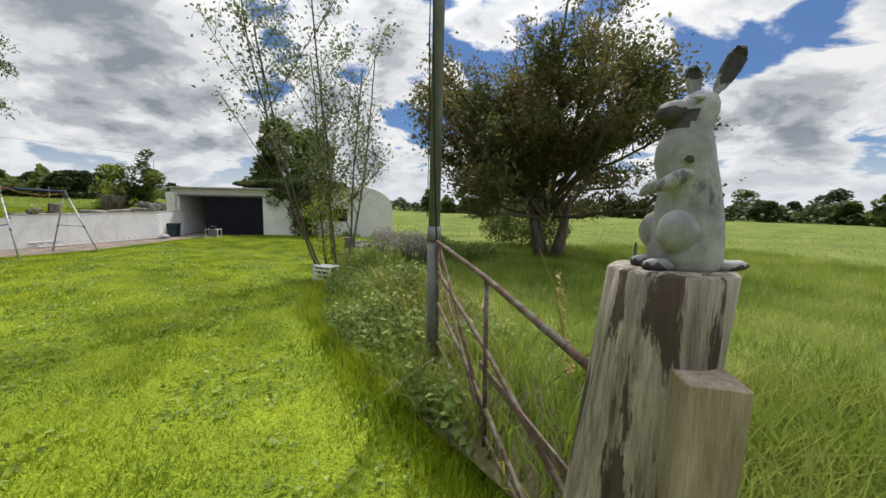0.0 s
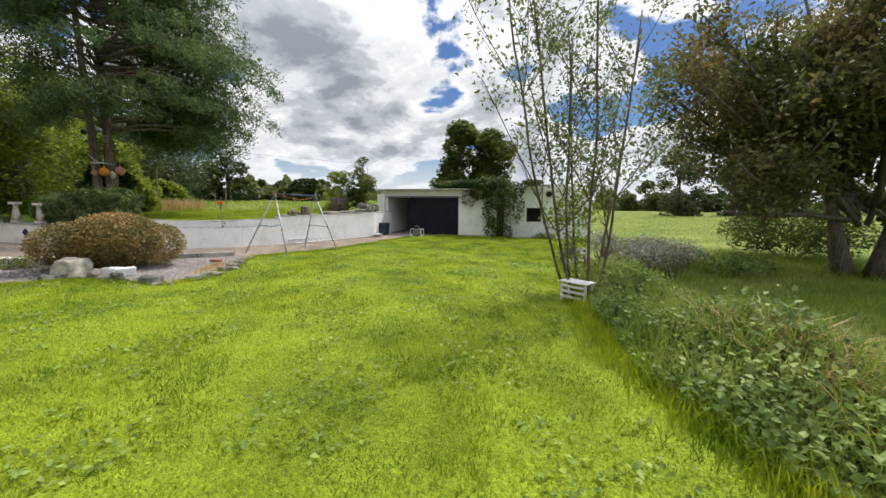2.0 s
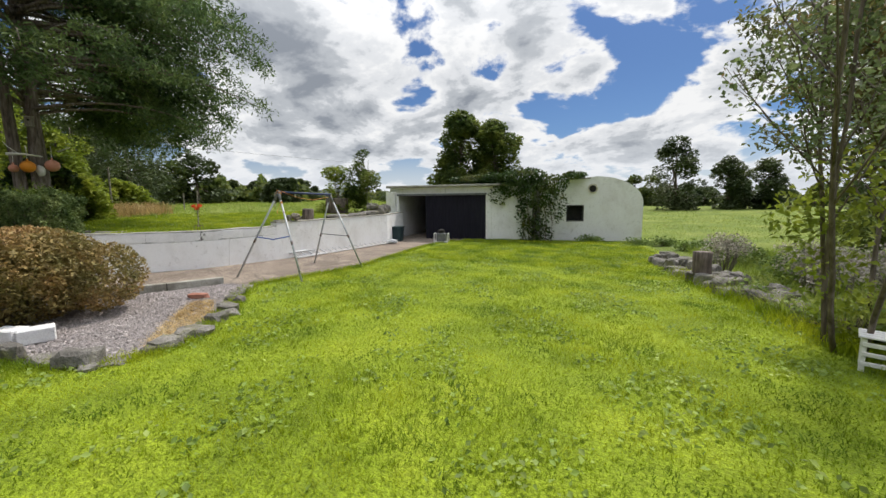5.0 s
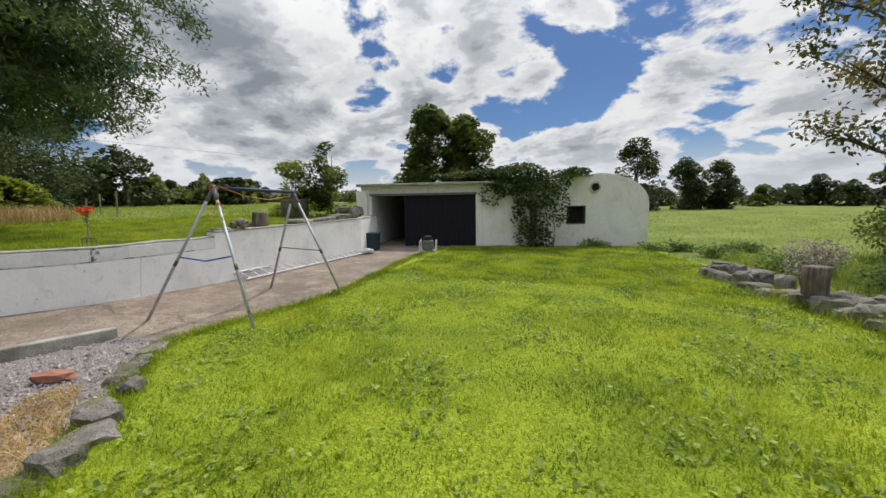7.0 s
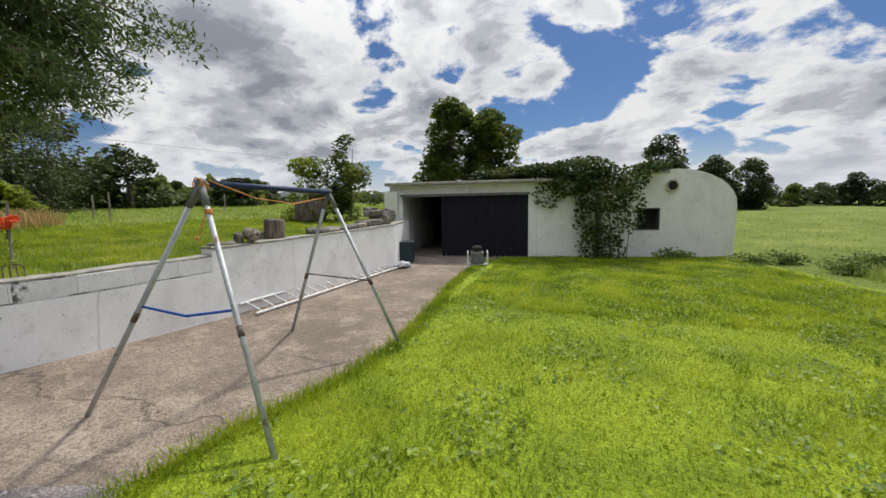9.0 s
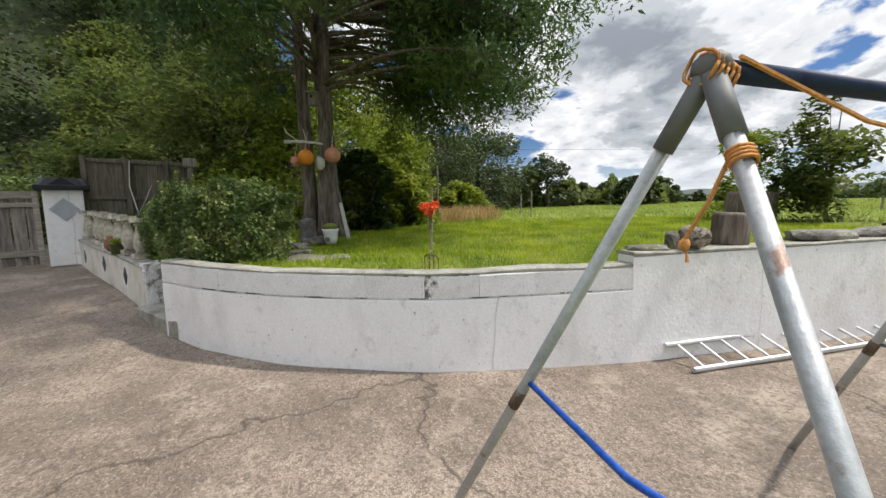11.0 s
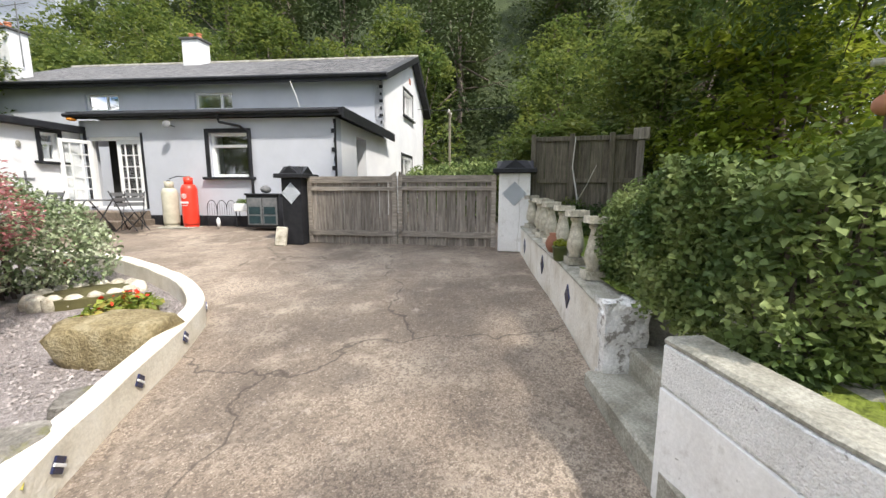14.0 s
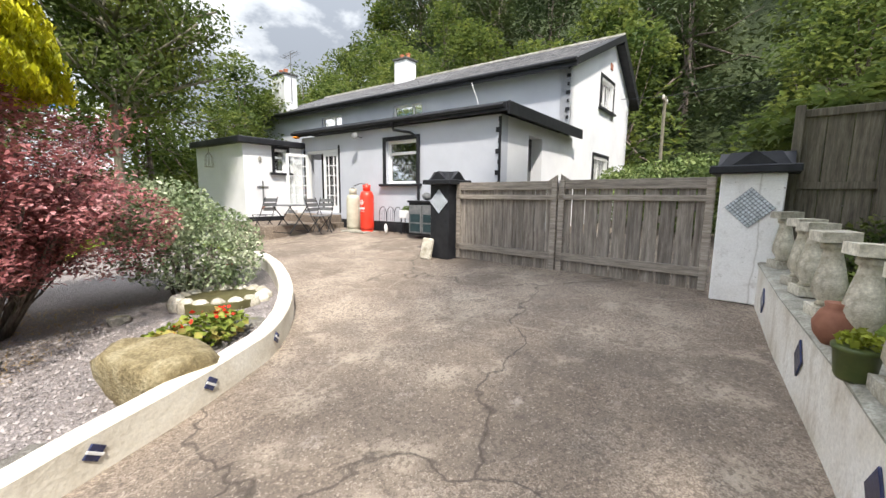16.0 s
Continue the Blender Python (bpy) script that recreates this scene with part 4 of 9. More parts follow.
def build_wall():
    low = resample(WALL, 0.25)
    rise = lambda x, y: 0.075 * max(0.0, min(1.0, (10.2 - y) / 2.3))
    wall = part("wall_curved", run_wall(low, 0.22, lift(zg, -0.15), lambda x, y: 0.66 + rise(x, y)), "whitewash")
    tagged(wall, label="curved whitewashed garden wall with cracked render", category="wall", kind="structure")
    high = resample(WALL_HIGH, 0.4)
    w2 = part("wall_straight", run_wall(high, 0.22, lift(zg, -0.15), lambda x, y: 0.97 + 0.005 * max(0, y - 12)), "whitewash")
    tagged(w2, label="whitewashed retaining wall running up to the shed", category="wall", kind="structure")
    # top course of single blocks with a rough capping
    line, acc, lengths = low, 0.0, [0.0]
    for a, b in zip(line, line[1:]):
        acc += math.hypot(b[0] - a[0], b[1] - a[1])
        lengths.append(acc)

    def along(s):
        s = max(0.0, min(acc - 1e-6, s))
        i = max(k for k in range(len(lengths) - 1) if lengths[k] <= s)
        f = (s - lengths[i]) / (lengths[i + 1] - lengths[i])
        (x0, y0), (x1, y1) = line[i], line[i + 1]
        return x0 + (x1 - x0) * f, y0 + (y1 - y0) * f
    s, i = 0.0, 0
    rng = random.Random(3)
    while s < acc - 0.1:
        l = min(0.5, acc - s)
        pts = [along(s + 0.0015 + (l - 0.003) * k / 3) for k in range(4)]
        push = rng.uniform(-0.004, 0.006)
        b = run_wall(offset_path(pts, -push), 0.21, lambda x, y: 0.674 + rise(x, y), lambda x, y: 0.872 + rise(x, y), rough=0.004)
        part("block", b, "block", wall)
        s, i = s + 0.5, i + 1
    part("mortar", run_wall(offset_path(low, 0.005), 0.195, lambda x, y: 0.661 + rise(x, y), lambda x, y: 0.873 + rise(x, y)), "bed_joint", wall, "white mortar joint with dark open cracks")
    part("capping", run_wall(offset_path(low, 0.004), 0.21, lambda x, y: 0.874 + rise(x, y), lambda x, y: 0.9 + rise(x, y), rough=0.02), "cap", wall, "rough grey mortar capping")
    part("capping", run_wall(offset_path(high, -0.01), 0.25, lambda x, y: 0.972 + 0.005 * max(0, y - 12), lambda x, y: 1.0 + 0.005 * max(0, y - 12), rough=0.02), "cap", w2, "rough grey mortar capping")


build_wall()


# ---- the shed and the arched store beside it ----
def build_shed():
    ux, uy = SHED_R[0] - SHED_L[0], SHED_R[1] - SHED_L[1]
    l = math.hypot(ux, uy)
    turn = math.degrees(math.atan2(uy, ux))
    g = -0.2
    e = empty("shed", SHED_L[0], SHED_L[1], g, turn, label="whitewashed flat-roofed open shed with a dark sliding door", category="shed")
    W, D, TOP = l + 2.2, 5.0, 2.36
    part("wall", box(0.4, D, TOP - 0.08, -0.2, D / 2, 0), "whitewash", e)
    part("wall", box(1.9, 0.25, TOP - 0.08, l + 0.95, 0.12, 0), "whitewash", e)
    # Inner walls coloured near-black; the shed's shade is in the colour.
    part("wall", box(l + 1.9, 0.25, TOP - 0.1, (l + 1.9) / 2, D, 0), "dark", e, "back wall coloured near-black for the unlit inside")
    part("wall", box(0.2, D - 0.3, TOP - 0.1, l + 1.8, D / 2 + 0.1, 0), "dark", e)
    part("lintel", box(l, 0.25, TOP - 1.98 - 0.08, l / 2, 0.12, 1.98), "whitewash", e)
    part("roof", box(W + 0.3, D + 0.4, 0.1, W / 2 - 0.35, D / 2 - 0.05, TOP - 0.08, 0.02), "cap", e, "weathered flat roof slab")
    part("door_rail", box(l + 0.1, 0.06, 0.08, l / 2, -0.06, 1.93, 0.01), "paint_grey", e)
    door = part("sliding_door", box(l - 1.25, 0.06, 1.92, l - (l - 1.25) / 2, -0.02 + 0.06, 0.02), "dark_door", e, "black painted corrugated sliding door")
    for i in range(14):
        part("rib", box(0.07, 0.03, 1.86, 1.32 + i * (l - 1.35) / 14, -0.005, 0.05, 0.008), "dark_door", door)
    part("floor", box(l + 1.6, D, 0.06, l / 2 + .6, D / 2, 0.02), "concrete", e)
    part("pier", box(0.42, 0.3, TOP - 0.25, -0.32, -0.05, 0, 0.015), "whitewash", e)
    # arched store
    x0, y0, x1, y1 = -7.9, 20.85, -4.02, 22.3
    t2 = math.degrees(math.atan2(y1 - y0, x1 - x0))
    w = math.hypot(x1 - x0, y1 - y0)
    e2 = empty("arched_store", x0, y0, g - 0.1, t2, label="whitewashed barrel-roofed store with a dark window and round vent", category="shed")
    # profile of the front: low left edge under ivy, curve at the right
    prof = [(0, 0)] + [(w, 0)] + [(w, 1.62)]
    for k in range(1, 9):
        a = k / 8 * math.pi / 2
        prof.append((w - 1.9 + 1.9 * math.cos(a), 1.62 + 1.1 * math.sin(a)))
    prof += [(0.0, 2.45)]
    b = bmesh.new()
    front = [b.verts.new((x, 0, z)) for x, z in prof]
    back = [b.verts.new((x, 6.0, z)) for x, z in prof]
    n = len(prof)
    for i in range(n):
        b.faces.new((front[i], front[(i + 1) % n], back[(i + 1) % n], back[i]))
    b.faces.new(back[::-1])
    # front face with a real window hole
    wx0, wx1, wz0, wz1 = 1.08, 1.76, 0.88, 1.56
    hole = [b.verts.new((x, 0, z)) for x, z in ((wx0, wz0), (wx1, wz0), (wx1, wz1), (wx0, wz1))]
    b.faces.new((front[0], front[1], hole[1], hole[0]))
    b.faces.new((front[1], front[2], front[3], front[4], front[5], hole[2], hole[1]))
    b.faces.new([front[k] for k in range(5, n)] + [hole[3], hole[2]])
    b.faces.new((front[n - 1], front[0], hole[0], hole[3]))
    bmesh.ops.recalc_face_normals(b, faces=b.faces)
    part("wall", b, "whitewash", e2)
    # sides of the window opening, and a near-black panel painting the shade inside
    fr = bmesh.new()
    for sx, sz, px, pz in ((0.03, wz1 - wz0, wx0, wz0), (0.03, wz1 - wz0, wx1, wz0), (wx1 - wx0, 0.03, (wx0 + wx1) / 2, wz0 - 0.0), (wx1 - wx0, 0.03, (wx0 + wx1) / 2, wz1 - 0.03)):
        box(sx, 0.22, sz, px, 0.10, pz, 0, fr)
    part("window_frame", fr, "paint_grey", e2)
    part("window", box(wx1 - wx0, 0.02, wz1 - wz0, (wx0 + wx1) / 2, 0.2, wz0), "dark", e2, "near-black panel for the shade in the window opening")
    vent = lathe([(0.19, 0), (0.2, 0.05), (0.15, 0.06), (0.14, 0.02)], 24)
    bmesh.ops.transform(vent, matrix=Matrix.Translation((2.1, -0.005, 2.22)) @ pose(0, 0, 0, 90), verts=vent.verts)
    v = part("vent", vent, "cast_stone", e2, "round stone vent")
    # near-black disc paints the shade in the vent's mouth
    hole = lathe([(0.135, 0), (0.135, 0.03)], 20)
    bmesh.ops.transform(hole, matrix=Matrix.Translation((2.1, -0.02, 2.22)) @ pose(0, 0, 0, 90), verts=hole.verts)
    part("vent_hole_shade", hole, "dark", v)
    part("roof_edge", box(2.1, 0.3, 0.05, 1.1, 0.1, 2.52, 0.01, rot=pose(0, 0, 0, 0, -3)), "corrugated", e2, "rusting sheet-metal verge")


build_shed()


# ---- the house ----
HG = 0.55     # ground at the house


def wall_holes(w, h, t, holes, at=None):
    """A wall in the xz plane, outer face at y = 0, thickness inward (+y), with rectangular through openings (x0, x1, z0, z1)."""
    xs = sorted({0.0, w, *[v for a in holes for v in a[:2]]})
    zs = sorted({0.0, h, *[v for a in holes for v in a[2:]]})
    b = bmesh.new()
    for x0, x1 in zip(xs, xs[1:]):
        for z0, z1 in zip(zs, zs[1:]):
            cx, cz = (x0 + x1) / 2, (z0 + z1) / 2
            if not any(a[0] < cx < a[1] and a[2] < cz < a[3] for a in holes):
                box(x1 - x0, t, z1 - z0, cx, t / 2, z0, 0, b)
    bmesh.ops.remove_doubles(b, verts=b.verts, dist=0.0005)
    # drop the faces shared by neighbouring pieces
    seen = {}
    for f in b.faces:
        key = tuple(round(c, 3) for c in f.calc_center_median())
        seen.setdefault(key, []).append(f)
    bmesh.ops.delete(b, geom=[f for fs in seen.values() if len(fs) > 1 for f in fs], context="FACES_ONLY")
    if at is not None:
        bmesh.ops.transform(b, matrix=at, verts=b.verts)
    return b


def window_unit(parent, m, x0, x1, z0, z1, surround=0.11, transom=0.68, mullions=(), bars=0, dark_surround=True, deep=0.12):
    """A white window with glass, a painted surround and a sill, in the wall's own plane (m)."""
    w, h, cx = x1 - x0, z1 - z0, (x0 + x1) / 2
    def put(b):
        bmesh.ops.transform(b, matrix=m, verts=b.verts)
        return b
    fr = bmesh.new()
    for sx, sz, px, pz in ((0.07, h, x0 + 0.035, z0), (0.07, h, x1 - 0.035, z0), (w - 0.14, 0.07, cx, z0), (w - 0.14, 0.07, cx, z1 - 0.07)):
        box(sx, 0.07, sz, px, deep, pz, 0.006, fr)
    if transom:
        box(w - 0.14, 0.06, 0.07, cx, deep, z0 + h * transom, 0.006, fr)
    for f in mullions:
        box(0.06, 0.06, h - 0.14, x0 + w * f, deep, z0 + 0.07, 0.006, fr)
    win = part("window", put(fr), "pvc", parent, "white plastic window")
    pane = part("pane", put(box(w - 0.1, 0.012, h - 0.1, cx, deep + 0.015, z0 + 0.05)), "glass", win)
    pane.visible_shadow = False
    # near-black panel in place of a room; its shade is in the colour
    part("room_shade", put(box(w - 0.02, 0.02, h - 0.02, cx, deep + 0.35, z0 + 0.01)), "dark", win, "near-black panel standing for the dim room behind the glass")
    if dark_surround:
        s = bmesh.new()
        for sx, sz, px, pz in ((surround, h + surround, x0 - surround / 2, z0), (surround, h + surround, x1 + surround / 2, z0), (w, surround, cx, z1)):
            box(sx, 0.03, sz, px, -0.012, pz, 0.004, s)
        part("surround", put(s), "black", win, "black painted surround")
        part("sill", put(box(w + 0.36, 0.16, 0.07, cx, -0.04, z0 - 0.07, 0.01)), "black", win)
    if bars:
        g = bmesh.new()
        for i in range(bars):
            tube([(x0 + w * (i + 0.5) / bars, -0.03, z0 + 0.02), (x0 + w * (i + 0.5) / bars, -0.03, z1 - 0.02)], 0.009, n=6, bm=g)
        for k in (0.1, 0.9):
            box(w, 0.012, 0.03, cx, -0.03, z0 + h * k, 0, g)
        part("security_bars", put(g), "white_paint", win)
    return win


def build_house():
    e = empty("house", 0, 0, 0, label="pale grey rendered house with black trim and a slate roof", category="house")
    # x runs along the front, y goes in along the gable
    F = Matrix(((HU.x, -HN.x, 0, H0.x), (HU.y, -HN.y, 0, H0.y), (0, 0, 1, HG - 0.3), (0, 0, 0, 1)))
    def put(b):
        bmesh.ops.transform(b, matrix=F, verts=b.verts)
        bmesh.ops.recalc_face_normals(b, faces=b.faces)
        return b
    B = 0.3 - HG                                  # world height to frame height
    EXT, LEN, EAVE, RIDGE = 3.56 + B, 16.5, 5.72 + B, 7.66 + B
    D1, DR, D2, DE = 4.0, 8.27, 10.65, 11.15         # depths of the main front, ridge, back wall and back eave
    # front extension
    win = (2.40, 3.47, 2.06 + B, 3.2 + B)
    fd = (5.42, 7.02, 1.2 + B, 3.13 + B)
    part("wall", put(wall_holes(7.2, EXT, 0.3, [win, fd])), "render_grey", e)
    # gable end of the extension with its doorway
    Gm = Matrix(((0, 1, 0, 0), (1, 0, 0, 0), (0, 0, 1, 0), (0, 0, 0, 1)))     # x of the wall -> depth, y of the wall -> along the front
    door = (1.05, 1.85, 0.3, 3.27 + B)
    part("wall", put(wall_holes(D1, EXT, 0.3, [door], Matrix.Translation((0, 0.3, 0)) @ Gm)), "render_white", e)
    part("doorway", put(box(0.04, 0.9, 3.0, 0.34, 1.75, 0.3)), "paint_grey", e, "grey door set back in its doorway")
    # plinth
    part("plinth", put(box(5.35, 0.03, 0.78, 2.675, -0.017, 0.0)), "black", e, "black painted plinth")
    # main block: gable with windows, front upper wall, back
    gw, lw = (6.82, 8.3, 4.92 + B, 5.96 + B), (6.42, 8.1, 2.1 + B, 3.22 + B)
    g0, g1, gt = 6.3, 9.0, 6.06 + B
    part("wall", put(box(0.3, g0 - D1, EAVE, 0.18, (g0 + D1) / 2, 0)), "render_white", e)
    part("wall", put(wall_holes(g1 - g0, gt, 0.3, [(a - g0, b - g0, c, d) for a, b, c, d in (gw, lw)], Matrix.Translation((0.03, g0, 0)) @ Gm)), "render_white", e)
    part("wall", put(box(0.3, D2 - g1, EAVE, 0.18, (g1 + D2) / 2, 0)), "render_white", e)
    peak = RIDGE - 0.1
    rise = lambda d: EAVE + (d - D1) / (DR - D1) * (peak - EAVE) if d < DR else peak + (d - DR) / (D2 - DR) * (EAVE + 0.2 - peak)
    for outline in (((D1, EAVE), (g0, EAVE), (g0, rise(g0))), ((g0, gt), (g1, gt), (g1, rise(g1)), (DR, peak), (g0, rise(g0))), ((g1, EAVE), (D2, EAVE), (D2, EAVE + 0.2), (g1, rise(g1)))):
        tri = bmesh.new()
        f = [tri.verts.new((0.03, d, z)) for d, z in outline]
        r = [tri.verts.new((0.33, d, z)) for d, z in outline]
        tri.faces.new(f); tri.faces.new(r[::-1])
        for i in range(len(f)):
            j = (i + 1) % len(f)
            tri.faces.new((f[i], f[j], r[j], r[i]))
        part("gable", put(tri), "render_white", e)
    uw1, uw2 = (5.58, 7.06, 4.66 + B, 5.27 + B), (10.09, 11.48, 4.68 + B, 5.29 + B)
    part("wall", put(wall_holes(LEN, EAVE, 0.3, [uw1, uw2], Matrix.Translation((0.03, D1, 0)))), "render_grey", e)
    part("wall", put(box(LEN, 0.3, EAVE + 0.15, LEN / 2 + 0.03, D2 - 0.15, 0)), "render_white", e)
    part("wall", put(box(0.3, 6.3, EAVE, LEN - 0.12, (D1 + D2) / 2, 0)), "render_grey", e)
    # windows
    Fm = F
    window_unit(e, Fm, *win)
    U = F @ Matrix.Translation((0.03, D1, 0))
    window_unit(e, U, *uw1, mullions=(0.33,), transom=0, dark_surround=False)
    window_unit(e, U, *uw2, mullions=(0.4,), transom=0, dark_surround=False)
    Gs = F @ Matrix.Translation((0.03, 0, 0)) @ Gm
    window_unit(e, Gs, *gw, bars=7, transom=0, mullions=(0.5,))
    window_unit(e, Gs, *lw, bars=7, transom=0, mullions=(0.5,))
    # flat roof of the extension with fascias and gutter
    part("flat_roof", put(box(7.5, 4.3, 0.07, 3.5, 2.0, EXT + 0.13)), "slate_bed", e)
    part("fascia", put(box(7.55, 0.05, 0.2, 3.53, -0.2, EXT, 0.01)), "black", e)
    part("fascia", put(box(0.06, 4.5, 0.27, -0.27, 2.05, EXT - 0.06, 0.01)), "black", e)
    part("gutter", put(tube([(-0.2, -0.27, EXT + 0.12), (7.3, -0.27, EXT + 0.1)], 0.055, n=8)), "black", e)
    # drainpipe that bends beside the window
    part("downpipe", put(tube([(3.0, -0.27, EXT + 0.05), (3.0, -0.2, EXT - 0.12), (2.55, -0.08, EXT - 0.2), (2.3, -0.07, EXT - 0.34), (2.26, -0.07, 0.3)], 0.035, n=8)), "black", e)
    # quoins
    for k in range(9):
        part("quoin", put(box(0.12 if k % 2 else 0.06, 0.03, 0.11, 0.06 if k % 2 else 0.03, -0.012, EXT - 0.16 - k * 0.235)), "black", e)
    part("corner_strip", put(box(0.05, 0.028, EXT - 0.1, 0.02, -0.011, 0.05)), "black", e)
    for k in range(7):
        part("quoin", put(box(0.12 if k % 2 else 0.06, 0.03, 0.1, 0.09, D1 - 0.015, EAVE - 0.2 - k * 0.24)), "black", e)
    # slate roof, laid in courses
    pitch = math.atan2(RIDGE - EAVE, DR - D1)
    over = 0.35
    run = math.hypot(DR - D1 + over, (DR - D1 + over) * math.tan(pitch))
    bed = bmesh.new()
    z_e = EAVE - over * math.tan(pitch) + 0.1
    for y_a, y_b, z_a in ((D1 - over, DR, z_e), (DE, DR, EAVE + 0.1)):
        a = [bed.verts.new(v) for v in ((-0.25, y_a, z_a), (LEN + 0.3, y_a, z_a), (LEN + 0.3, y_b, RIDGE + 0.02), (-0.25, y_b, RIDGE + 0.02))]
        c = [bed.verts.new(v.co - Vector((0, 0, 0.1))) for v in a]
        bed.faces.new(a); bed.faces.new(c[::-1])
        for i in range(4):
            bed.faces.new((a[i], a[(i + 1) % 4], c[(i + 1) % 4], c[i]))
    roof = part("roof", put(bed), "slate_bed", e, "dark slate roof")
    courses, cols = 17, 54
    rng = random.Random(5)
    rest = bmesh.new()
    sl_me = None
    for r in range(courses):
        for c in range(cols):
            w = (LEN + 0.55) / cols
            f = (r + 0.5) / courses
            y = D1 - over + (DR - D1 + over) * f
            z = z_e + (RIDGE + 0.02 - z_e) * f + 0.016
            x = -0.25 + w * (c + (0.5 if r % 2 else 0.0)) + (w / 2 if not r % 2 else 0)
            if x > LEN + 0.3:
                continue
            m = Matrix.Translation((x, y, z)) @ pose(0, 0, 0, math.degrees(pitch) - 2.2 + rng.uniform(-.5, .5), 0, rng.uniform(-.8, .8))
            if c * courses + r < 300:
                if sl_me is None:
                    b = box(w - 0.012, run / courses * 1.25, 0.009, 0, 0, 0, 0.002)
                    sl_me = bpy.data.meshes.new("slate")
                    b.to_mesh(sl_me)
                    b.free()
                    sl_me.materials.append(M["slate"])
                o = new("slate", sl_me)
                o.parent = roof
                o.matrix_world = F @ m
            else:
                box(w - 0.012, run / courses * 1.25, 0.009, 0, 0, 0, 0, rest, m)
    tagged(part("slates", put(rest), "slate", roof), kind="stuff")
    part("ridge", put(tube([(-0.27, DR, RIDGE + 0.03), (LEN + 0.3, DR, RIDGE + 0.03)], 0.09, n=8)), "cap", roof, "grey ridge tiles")
    part("gutter", put(tube([(-0.25, D1 - 0.42, z_e - 0.02), (LEN + 0.3, D1 - 0.42, z_e - 0.02)], 0.065, n=8)), "black", e)
    part("fascia", put(box(LEN + 0.5, 0.04, 0.17, LEN / 2, D1 - 0.34, z_e - 0.2)), "black", e)
    # barge boards of the gable
    for y_a, y_b, z_a, th in ((D1 - 0.35, DR, z_e, 0.18), (DE, DR, EAVE + 0.1, 0.3)):
        b = bmesh.new()
        a = [b.verts.new(v) for v in ((-0.28, y_a, z_a - th), (-0.28, y_a, z_a + 0.03), (-0.28, y_b, RIDGE + 0.06), (-0.28, y_b, RIDGE - th))]
        c = [b.verts.new(v.co + Vector((0.36, 0, 0))) for v in a]
        b.faces.new(a); b.faces.new(c[::-1])
        for i in range(4):
            b.faces.new((a[i], a[(i + 1) % 4], c[(i + 1) % 4], c[i]))
        part("bargeboard", put(b), "black", e)
    # chimneys
    for x, y, w, h in ((10.0, 7.9, 0.8, 1.6), (15.5, 4.75, 1.15, 2.5)):
        zb = 8.5 + B - h if y > 6 else 7.9 + B - h
        ch = part("chimney", put(box(w, 0.7, h, x, y, zb, 0.01)), "render_white", e, "white rendered chimney")
        part("chimney_cap", put(box(w + 0.14, 0.84, 0.09, x, y, zb + h, 0.015)), "slate_bed", ch)
        for k in (-0.2, 0.2):
            part("chimney_pot", put(lathe([(0.12, 0), (0.10, 0.05), (0.09, 0.2), (0.115, 0.22), (0.115, 0.27)], 14, at=(x + k, y, zb + h + 0.09))), "terracotta", ch, "terracotta chimney pot")
    # side wing towards the garden
    WX, WD, WH = 7.22, 1.9, 3.22 + B
    sw = (0.96, 1.36, 2.42 + B, 3.14 + B)
    # wing wears the front's paint; its lighter render makes up for shade
    part("wall", put(wall_holes(WD, WH, 0.3, [sw], Matrix.Translation((WX, -WD, 0)) @ Gm)), "render_white", e)
    part("wall", put(wall_holes(2.6, WH, 0.3, [], Matrix.Translation((WX + 0.3, -WD, 0)))), "render_white", e)
    window_unit(e, F @ Matrix.Translation((WX, -WD, 0)) @ Gm, *sw, transom=0.6, surround=0.09)
    part("flat_roof", put(box(3.1, WD + 3, 0.18, WX + 1.35, -WD / 2 + 1.3, WH, 0.02)), "black", e, "black felt roof edge")
    part("plinth", put(box(0.03, WD, 0.82, WX - 0.017, -WD / 2, 0)), "black", e)
    # French doors, one leaf open
    fr = bmesh.new()
    x0, x1, z0, z1 = fd
    for sx, sz, px, pz in ((0.09, z1 - z0, x0 + 0.045, z0), (0.09, z1 - z0, x1 - 0.045, z0), (x1 - x0 - 0.18, 0.09, (x0 + x1) / 2, z1 - 0.09), (x1 - x0 - .18, 0.06, (x0 + x1) / 2, z0)):
        box(sx, 0.09, sz, px, 0.1, pz, 0.006, fr)
    doors = part("french_doors", put(fr), "pvc", e, "white glazed French doors, one leaf open")
    part("surround", put(box(0.07, 0.03, z1 - z0 + 0.1, x1 + 0.035, -0.012, z0)), "black", doors)
    part("surround", put(box(0.05, 0.03, z1 - z0 + 0.1, x0 - 0.03, -0.012, z0)), "black", doors)
    lw_ = (x1 - x0 - 0.18) / 2
    for k, (hinge, ang) in enumerate(((x0 + 0.09, 0.0), (x1 - 0.09, -74.0))):
        lb, gb = bmesh.new(), bmesh.new()
        sgn = 1 if k == 0 else -1
        H = z1 - z0 - 0.16
        for a_, b_, c_, d_ in ((0.05, 0.085, 0, H), (lw_ - 0.05, 0.085, 0, H)):
            box(b_, 0.05, d_, sgn * a_, 0, c_, 0.005, lb)
        for zz, hh in ((0, 0.16), (H - 0.09, 0.09)):
            box(lw_ - 0.1, 0.05, hh, sgn * lw_ / 2, 0, zz, 0.005, lb)
        for c in (1, 2):
            box(0.025, 0.03, H - 0.2, sgn * lw_ * c / 3, 0, 0.12, 0, lb)
